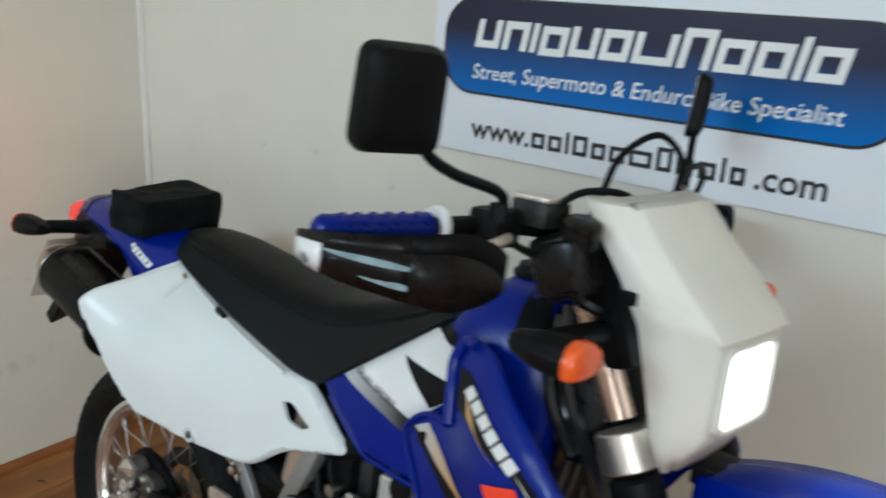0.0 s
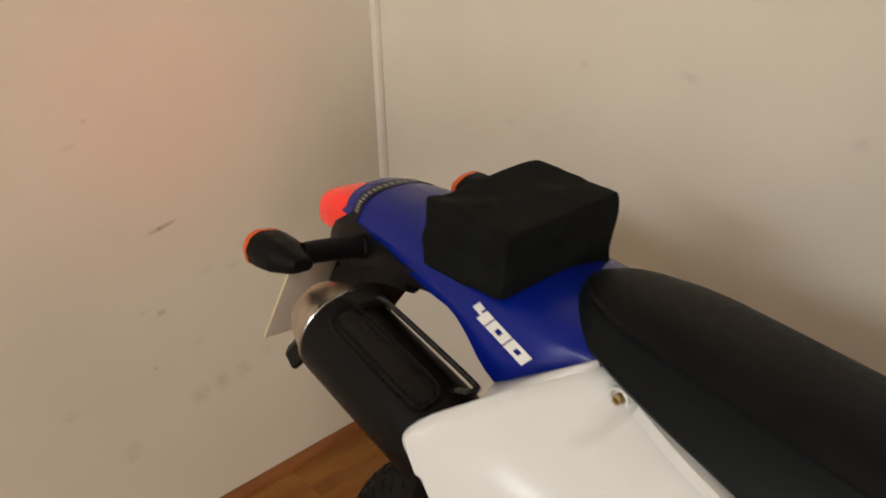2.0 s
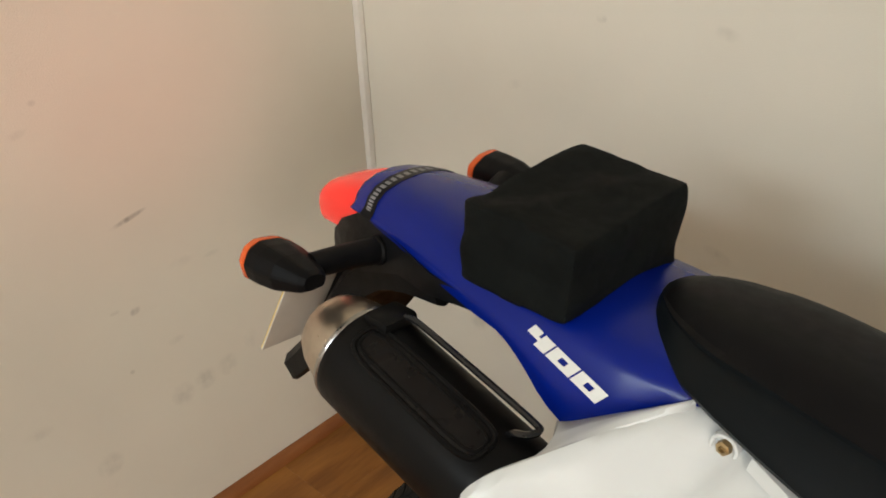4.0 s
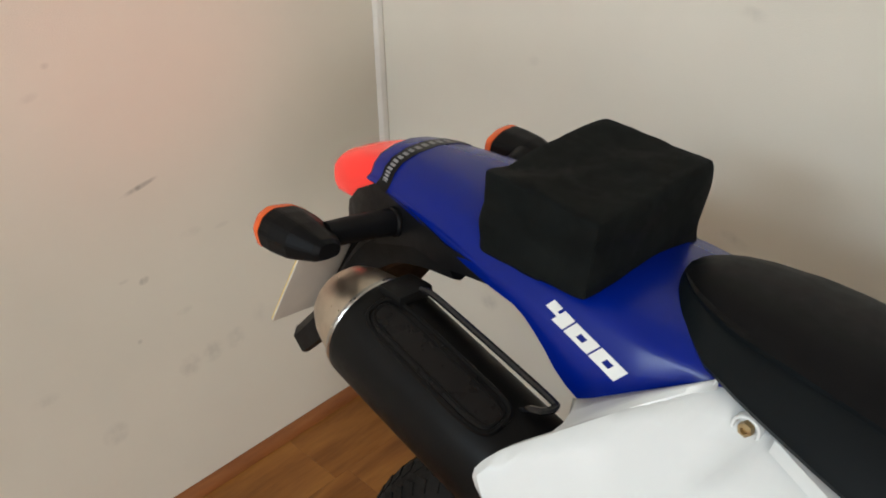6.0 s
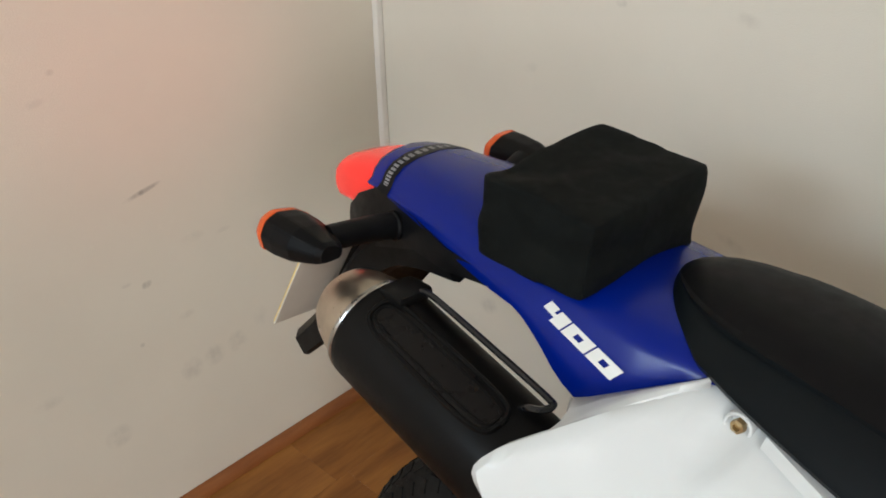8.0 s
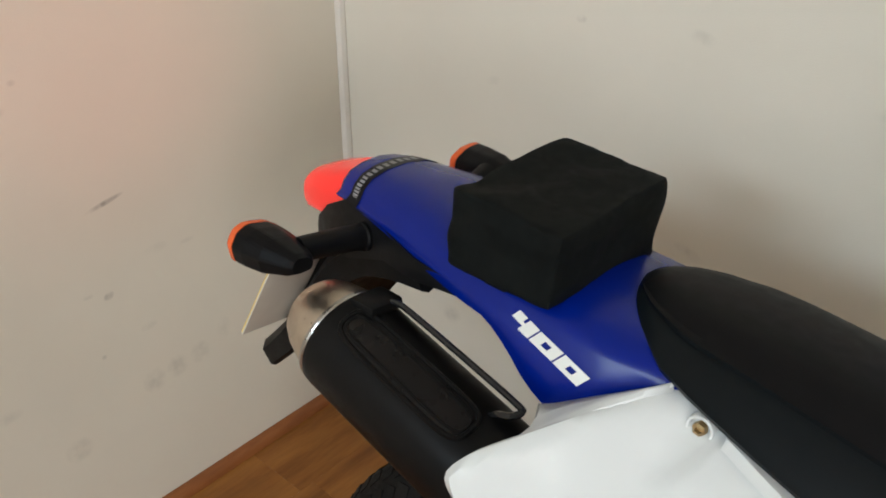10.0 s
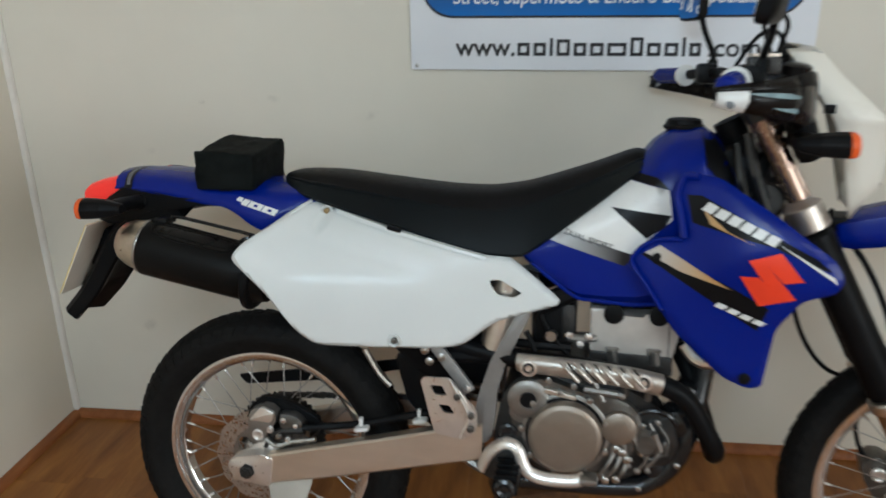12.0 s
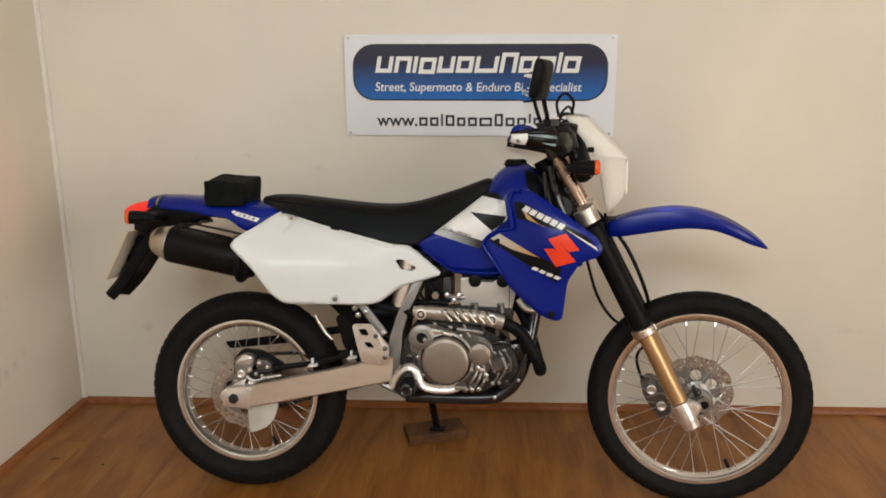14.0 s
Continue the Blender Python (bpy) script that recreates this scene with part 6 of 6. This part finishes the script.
part("coolant_elbow", tube([(0.175, -0.10, 0.675), (0.195, -0.115, 0.652), (0.225, -0.12, 0.648), (0.245, -0.11, 0.66)], 0.014, 10), M_alu, engine, "silver coolant elbow")
part("coolant_hose", tube([(0.16, -0.08, 0.69), (0.19, -0.09, 0.70), (0.22, -0.10, 0.72)], 0.016, 10), M_black, engine)
part("carburettor", box(-0.085, -0.03, 0.70, 0.09, 0.12, 0.09, 0.015), M_castdark, engine, "dark carburettor")
part("idle_knob", lathe([(0, 0.006), (0.03, 0.006), (0.03, 0.011), (0.045, 0.011)], (-0.085, -0.09, 0.69), (-0.10, -0.3, 0.685), 10), M_steel, engine)
part("ignition_box", box(-0.095, -0.085, 0.715, 0.055, 0.05, 0.085, 0.006), M_black, bike, "black box behind the frame leg")
part("airbox", box(-0.36, 0, 0.77, 0.34, 0.20, 0.17, 0.03), M_black, bike, "black airbox behind the side panels")
part("airbox_lower", extrude_xz(rounded([(-0.50, 0.70), (-0.16, 0.70), (-0.17, 0.60), (-0.24, 0.55), (-0.36, 0.56)], 0.02), -0.07, 0.07, 0.01), M_black, bike)
part("breather_can", lathe([(0, 0.022), (0.012, 0.031), (0.16, 0.031), (0.166, 0.026)], (-0.175, -0.092, 0.805), (-0.213, -0.092, 0.60), 18), M_alu, bike, "brushed silver canister")
part("cross_tube", tube([(-0.33, -0.10, 0.628), (-0.15, -0.105, 0.632)], 0.018, 10, smooth=False), M_black, bike)
part("shock_absorber", lathe([(0, 0.02), (0.02, 0.035), (0.2, 0.035), (0.22, 0.02)], (-0.30, 0, 0.72), (-0.24, 0, 0.45), 18), M_black, bike)
spring = [(-0.295 + 0.05 * t + 0.04 * math.cos(t * 44), 0.04 * math.sin(t * 44), 0.70 - 0.2 * t) for t in (k / 60 for k in range(61))]
part("shock_spring", tube(spring, 0.006, 6, smooth=False), M_steel, bike, "steel shock spring")
part("spring_lever", tube([(-0.505, -0.02, 0.598), (-0.475, -0.02, 0.545), (-0.448, -0.02, 0.515)], 0.008, 8), M_alu, bike, "silver rod above the rear tyre")
part("inner_mudguard", extrude_xz(rounded([(-0.43, 0.60), (-0.33, 0.64), (-0.28, 0.45), (-0.33, 0.42), (-0.40, 0.50)], 0.015), -0.06, 0.06, 0.008), M_black, bike)
for x, z in ((-0.345, 0.645), (-0.335, 0.622), (-0.31, 0.632)):
    part("link_bolt", lathe([(0, 0.009), (0.012, 0.009), (0.014, 0.004)], (x, -0.125, z), (x, -1, z), 8), M_steel, bike)

for (x, y, z), r, dep in (((0.165, -0.060, 0.505), 0.034, 0.05), ((0.150, -0.055, 0.445), 0.036, 0.05), ((0.185, -0.05, 0.56), 0.026, 0.04), ((0.125, -0.07, 0.405), 0.024, 0.04)):
    part("engine_boss", lathe([(0, r), (dep * 0.7, r), (dep * 0.9, r * 0.8), (dep, r * 0.4)], (x, y, z), (x, -1, z), 18), M_blackgloss, engine)
part("clutch_ring", lathe([(0, 0.088), (0.008, 0.088), (0.010, 0.084)], (-0.054, -0.138, 0.487), (-0.054, -1, 0.487), 40), M_cast, engine)
# black sheet behind the cover paints the shaded gap round it
part("clutch_gap_shade", lathe([(0, 0.081), (0.0015, 0.080)], (-0.054, -0.1475, 0.487), (-0.054, -1, 0.487), 40), M_vinylblack, engine)
part("case_plate", extrude_xz(rounded([(-0.168, 0.515), (-0.165, 0.575), (-0.135, 0.596), (-0.105, 0.592), (-0.090, 0.568), (-0.118, 0.540), (-0.140, 0.500)], 0.010), -0.146, -0.135, 0.004), M_cast, engine, "light alloy plate beside the clutch cover")
part("case_bar", extrude_xz(rounded([(-0.098, 0.586), (-0.035, 0.572), (-0.035, 0.562), (-0.098, 0.574)], 0.003), -0.152, -0.130, 0.003), M_alu, engine)
part("head_gasket", extrude_xz(rounded([(-0.012, 0.630), (0.148, 0.622), (0.152, 0.648), (-0.012, 0.655)], 0.005), -0.109, 0.109, 0.002), M_castdark, engine)
for x, r in ((0.034, 0.020), (0.122, 0.020)):
    part("head_tab", lathe([(0, r), (0.006, r), (0.008, r * 0.7)], (x, -0.103, 0.733), (x, -1, 0.733), 16), M_black, engine)
part("head_seam", box(0.142, -0.105, 0.69, 0.002, 0.004, 0.085, 0), M_castdark, engine)
# right flank of the crankcase: mounting bosses, cooling pipe and fine ribs
part("engine_mount", extrude_xz(rounded([(0.085, 0.475), (0.115, 0.520), (0.155, 0.530), (0.172, 0.470), (0.150, 0.420), (0.110, 0.415)], 0.010), -0.120, -0.100, 0.005), M_castdark, engine, "dark engine mount casting")
for pts, r, mt in (([(0.098, 0.505), (0.112, 0.470), (0.108, 0.435), (0.094, 0.412)], 0.0034, M_cast), ([(0.112, 0.515), (0.130, 0.480), (0.128, 0.445), (0.110, 0.418)], 0.0034, M_cast), ([(0.088, 0.470), (0.112, 0.462), (0.140, 0.470)], 0.003, M_cast), ([(0.094, 0.445), (0.118, 0.440), (0.142, 0.452)], 0.003, M_castmid), ([(0.128, 0.515), (0.148, 0.485), (0.146, 0.450)], 0.004, M_castmid), ([(0.090, 0.535), (0.120, 0.545), (0.150, 0.535), (0.165, 0.515)], 0.006, M_blackgloss), ([(0.060, 0.570), (0.062, 0.600), (0.070, 0.618)], 0.007, M_castmid), ([(0.105, 0.565), (0.108, 0.600)], 0.008, M_castmid)):
    part("engine_pipe", tube([(x, -0.128 - 0.006 * math.sin(i), z) for i, (x, z) in enumerate(pts)], r, 8), mt, engine)
for x, z, r in ((0.098, 0.508, 0.007), (0.092, 0.410, 0.007), (0.145, 0.470, 0.008), (0.128, 0.518, 0.006), (0.112, 0.412, 0.006)):
    part("case_bolt", lathe([(0, r), (0.004, r), (0.005, r * 0.7)], (x, -0.128, z), (x, -1, z), 6), M_cast, engine)
part("cylinder_base", extrude_xz(rounded([(0.030, 0.575), (0.110, 0.565), (0.115, 0.612), (0.030, 0.618)], 0.006), -0.112, 0.10, 0.005), M_castmid, engine, "grey cylinder base")
for x0, z0, x1, z1 in ((0.048, 0.462, 0.008, 0.392), (0.060, 0.455, 0.028, 0.392), (0.07, 0.44, 0.05, 0.395)):
    part("oil_line", tube([(x0, -0.138, z0), ((x0 + x1) / 2 + 0.004, -0.15, (z0 + z1) / 2), (x1, -0.142, z1)], 0.0042, 8), M_cast, engine, "thin alloy oil line")
    for q in ((x0, z0), (x1, z1)):
        part("banjo_bolt", lathe([(0, 0.008), (0.010, 0.008), (0.012, 0.004)], (q[0], -0.138, q[1]), (q[0], -1, q[1]), 8), M_steel, engine)
for pts, r in (([(0.02, -0.10, 0.63), (0.05, -0.12, 0.60), (0.10, -0.12, 0.575), (0.13, -0.11, 0.55)], 0.009), ([(-0.16, -0.10, 0.66), (-0.10, -0.12, 0.665), (-0.05, -0.11, 0.66)], 0.010), ([(-0.12, -0.09, 0.77), (-0.105, -0.12, 0.72), (-0.07, -0.12, 0.665), (-0.02, -0.11, 0.61)], 0.005), ([(-0.14, -0.11, 0.69), (-0.12, -0.125, 0.65), (-0.14, -0.13, 0.60)], 0.006)):
    part("engine_hose", tube(pts, r, 8), M_black, engine, "black rubber hose")

# exhaust
exhaust = part("exhaust_pipe", tube([(-0.46, -0.09, 0.76), (-0.30, -0.10, 0.66), (-0.17, -0.112, 0.632), (-0.10, -0.142, 0.638), (0.0, -0.15, 0.632), (0.115, -0.152, 0.612), (0.175, -0.150, 0.582), (0.212, -0.146, 0.525), (0.238, -0.135, 0.475), (0.240, -0.10, 0.452), (0.225, -0.04, 0.50), (0.19, 0.0, 0.60), (0.15, 0.0, 0.66)], 0.0195, 14), M_black, bike, "black exhaust header")
sh_pts = [(-0.150, -0.158, 0.640), (-0.10, -0.166, 0.640), (-0.02, -0.172, 0.636), (0.06, -0.174, 0.628), (0.125, -0.168, 0.614)]
part("heat_shield", tube(sh_pts, (0.022, 0.026), 16, flat=0.8), M_shield, exhaust, "ribbed silver heat shield")
for k in range(6):
    x = -0.050 + 0.025 * k
    zc = 0.637 - 0.075 * max(0, x)
    part("shield_rib", tube([(x - 0.015, -0.1875, zc + 0.020), (x, -0.1955, zc + 0.004), (x + 0.019, -0.1915, zc - 0.017)], (0.0036, 0.0044), 8), M_shield, exhaust)
    # dark tube on the surface stands in for the shade between ribs
    part("slot_shade", tube([(x - 0.002, -0.1878, zc + 0.019), (x + 0.012, -0.1935, zc + 0.003), (x + 0.031, -0.190, zc - 0.016)], 0.0022, 6), M_castdark, exhaust)
for x, z, y in ((-0.128, 0.638, -0.180), (0.092, 0.626, -0.190)):
    part("shield_bolt", lathe([(0, 0.017), (0.005, 0.017), (0.006, 0.012), (0.003, 0.011), (0.003, 0.007), (0.007, 0.006)], (x, y, z), (x, -1, z), 16), M_pedal, exhaust)
    # dark disc paints the shaded gap round the bolt
    part("bolt_gap_shade", lathe([(0, 0.0115), (0.0005, 0.011)], (x, y - 0.0035, z), (x, -1, z), 16), M_castdark, exhaust)

# foot controls
HEEL = rounded([(-0.346, 0.594), (-0.340, 0.602), (-0.285, 0.602), (-0.264, 0.575), (-0.230, 0.533), (-0.232, 0.488), (-0.262, 0.470), (-0.318, 0.480), (-0.333, 0.538)], 0.008)
heel = part("heel_guard", sheet(HEEL, lambda x, z: -0.174 - 0.01 * max(0, x + 0.30) + 0.30 * max(0, 0.505 - z) * (0.3 + max(0, x + 0.30)), 0.006, 0, 0.012, [rounded([(-0.328, 0.586), (-0.302, 0.586), (-0.292, 0.566), (-0.317, 0.566)], 0.004), rounded([(-0.310, 0.545), (-0.288, 0.545), (-0.276, 0.526), (-0.299, 0.528)], 0.004)]), M_pedal, bike, "aluminium heel guard plate", smooth=False)
part("guard_ridge", tube([(-0.286, -0.176, 0.600), (-0.262, -0.178, 0.560), (-0.248, -0.179, 0.520), (-0.262, -0.178, 0.476)], 0.004, 8), M_pedal, heel)
for x, z in ((-0.270, 0.566), (-0.243, 0.527), (-0.243, 0.498)):
    part("guard_bolt", lathe([(0, 0.008), (0.004, 0.008), (0.005, 0.005)], (x, -0.178, z), (x, -1, z), 6), M_castmid, heel)
part("brake_pedal", tube([(-0.226, -0.15, 0.398), (-0.205, -0.155, 0.440), (-0.175, -0.160, 0.464), (-0.148, -0.165, 0.455), (-0.130, -0.17, 0.415), (-0.095, -0.175, 0.401), (-0.035, -0.178, 0.402), (-0.012, -0.178, 0.412)], 0.0135, 12, flat=0.55), M_pedal, bike, "cast aluminium brake pedal")
part("pedal_tip", box(-0.005, -0.185, 0.413, 0.035, 0.04, 0.012, 0.003), M_cast, bike)
part("pivot_bolt", lathe([(0, 0.020), (0.006, 0.020), (0.008, 0.015), (0.004, 0.011), (0.004, 0.006)], (-0.170, -0.146, 0.482), (-0.170, -1, 0.482), 18), M_blackgloss, bike, "black swingarm pivot bolt")
part("peg_cap", lathe([(0, 0.021), (0.008, 0.021), (0.011, 0.015), (0.006, 0.008)], (-0.165, -0.252, 0.414), (-0.165, -1, 0.414), 14), M_blackgloss, bike, "round end of the footpeg")
part("footpeg", box(-0.165, -0.205, 0.412, 0.05, 0.10, 0.025, 0.006), M_black, bike, "serrated steel footpeg")
for k in range(4):
    part("peg_tooth", box(-0.165, -0.165 - 0.025 * k, 0.428, 0.046, 0.006, 0.010, 0.001), M_black, bike)
part("footpeg", box(-0.165, 0.205, 0.412, 0.05, 0.10, 0.025, 0.006), M_black, bike, "serrated steel footpeg")
part("peg_bracket", extrude_xz(rounded([(-0.23, 0.39), (-0.20, 0.372), (-0.13, 0.385), (-0.13, 0.44), (-0.17, 0.455), (-0.23, 0.42)], 0.01), -0.148, -0.10, 0.005), M_castdark, bike)
part("link_arm", tube([(-0.32, -0.09, 0.425), (-0.25, -0.10, 0.385), (-0.21, -0.11, 0.372)], 0.012, 8), M_cast, bike)
part("skid_plate", extrude_xz(rounded([(-0.18, 0.352), (0.07, 0.348), (0.16, 0.392), (0.205, 0.48), (0.215, 0.55), (0.20, 0.55), (0.185, 0.49), (0.145, 0.41), (0.06, 0.366), (-0.18, 0.366)], 0.008), -0.075, 0.075, 0.004), M_black, bike, "black skid plate")
inv = bike.matrix_basis.inverted()
foot_w = inv @ Vector((-0.128, 0.385, 0.042))
part("side_stand", tube([(-0.15, 0.11, 0.385), foot_w.lerp(Vector((-0.15, 0.11, 0.385)), 0.15), foot_w], 0.013, 10, smooth=False), M_black, bike, "black steel side stand")
part("stand_foot", box(*foot_w, 0.055, 0.05, 0.012, 0.004), M_black, bike)

# light thrown by the lit lamps
d = bpy.data.lights.new("tail_lamp_glow", "SPOT")
d.energy, d.color, d.spot_size, d.spot_blend, d.shadow_soft_size = 1.9, (1.0, 0.13, 0.07), radians(110), 1.0, 0.03
p = bike.matrix_basis @ Vector((-1.158, 0, 0.945))
new("tail_lamp_glow", d).matrix_world = look(p, p + Vector((-1, -0.1, 0.22)))
d = bpy.data.lights.new("headlamp_beam", "SPOT")
d.energy, d.color, d.spot_size, d.spot_blend, d.shadow_soft_size = 7, (1.0, 0.64, 0.36), radians(140), 0.8, 0.05
new("headlamp_beam", d).matrix_world = look(bike.matrix_basis @ Vector((0.53, -0.06, 1.06)), (3.0, 0.3, 0.9))

# ---- tool bag ----
BAGM = bike.matrix_basis @ Matrix.Translation((-0.774, -0.018, 0.968))
bag = thing("tail_bag", "black nylon tool bag strapped on the rear fender", "bag", matrix=BAGM)


def bag_point(x, y, z):
    """The stuffed bag's skin over a cube from -1 to 1: slack top, sagging front corner, creased sides."""
    top = (z + 1) / 2
    ex, ey = abs(x) ** 8, abs(y) ** 8
    px = x * (0.0655 + 0.0010 * top) * (1 - 0.02 * ey)
    py = y * (0.0975 - 0.002 * top) * (1 - 0.02 * ex)
    h = 0.088 + 0.005 * y - 0.002 * x
    h += 0.005 * max(0.0, 1 - math.hypot(x + 0.9, y - 0.8) / 0.7) - 0.012 * max(0.0, 1 - math.hypot(x - 1.0, y + 1.0) / 1.3) - 0.012 * max(0.0, 1 - math.hypot(x + 1.0, y + 0.6) / 1.2)
    h -= 0.004 * (1 - x * x) * (1 - y * y)
    pz = top * h - 0.004 * (1 - top)
    p = Vector((px, py, pz))
    w = noise.noise(Vector((x * 1.6, y * 1.8, z * 1.3)) + Vector((3.1, 0.4, 7.7)))
    fold = noise.noise(Vector((x * 2.2 + y * 2.6, z * 3.4 - y, x - y)) + Vector((0.3, 5.1, 2.2)))
    crease = max(0.0, 1 - abs(fold) * 9)
    side = Vector((x ** 5, y ** 5, max(z, 0) ** 5))
    return p + side * (0.0045 * w - 0.0062 * crease * (1 - 0.6 * max(ex, ey)))


bm = bmesh.new()
bmesh.ops.create_cube(bm, size=2.0)
bmesh.ops.subdivide_edges(bm, edges=bm.edges[:], cuts=23, use_grid_fill=True)
for v in bm.verts:
    v.co = bag_point(*v.co)
for k in range(4):
    bmesh.ops.smooth_vert(bm, verts=bm.verts, factor=0.5, use_axis_x=True, use_axis_y=True, use_axis_z=True)
bag_body = part("bag_body", bm, M_fabric, bag)
seam = [bag_point(1 - 0.015, -1 + 0.02, z / 10) + Vector((-0.0012, 0.0015, 0)) for z in range(-9, 7)]
part("corner_seam", tube(seam, 0.0014, 6, smooth=False), M_fabric, bag_body, "sewn corner seam")
part("strap", box(0, 0, -0.004, 0.025, 0.185, 0.003, 0.001), M_black, bag)

# ---- wooden block and floor debris ----
block = tagged(part("wooden_block", box(0, 0, 0.018, 0.225, 0.12, 0.036, 0.003), M_block, matrix=pose(-0.138, 0.405, 0.0, 0, 0, 18)), "rough offcut of wood under the side stand", "wood block")


def debris(x, y, s, turn):
    bm = tube([(-s, 0, 0.002), (-s * 0.2, s * 0.35, 0.003), (s * 0.5, s * 0.2, 0.003), (s, -s * 0.15, 0.002)], (0.0022, 0.0012), 6)
    return tagged(part("debris", bm, M_debris, matrix=pose(x, y, 0, 0, 0, turn)), "tiny dark scrap lying on the floor", "debris", "floor scraps")


for args in ((-1.525, 0.155, 0.016, 20), (-1.328, 0.122, 0.004, 0), (-0.95, -0.10, 0.006, 50)):
    debris(*args)

# ---- floor planks ----
PW, GAP = 0.193, 0.0003


def plank_mesh(length, width):
    bm = box(0, 0, -0.003, width - GAP, length - GAP, 0.006, 0.0002, 1)
    me = bpy.data.meshes.new("plank")
    bm.to_mesh(me)
    bm.free()
    me.materials.append(M_plank)
    return me


strip = PW
lens = (0.86, 1.18, 1.02)
meshes = {L: plank_mesh(L, strip) for L in lens}
rest = bmesh.new()
rng = random.Random(4)
x = X_LEFT + strip / 2
while x < X_RIGHT - strip * 0.4:
    y = Y_BACK - rng.random() * 0.9 + 0.7
    while y > Y_FRONT + 0.02:
        L = rng.choice(lens)
        top, low = min(y, Y_BACK - 0.001), max(y - L, Y_FRONT + 0.001)
        if top - low > 0.02:
            yc = (top + low) / 2
            if -1.75 < x < 2.4 and yc > -1.6:
                ob = new("plank", meshes[L] if top - low > L - 0.001 else plank_mesh(top - low, strip))
                ob.parent = floor
                ob.matrix_basis = Matrix.Translation((x, yc, 0))
            else:
                box(x, yc, -0.003, strip - GAP, top - low - GAP, 0.006, 0, bm=rest)
        y -= L
    x += strip
tagged(part("far_planks", rest, M_plank, floor, smooth=False), kind="stuff")
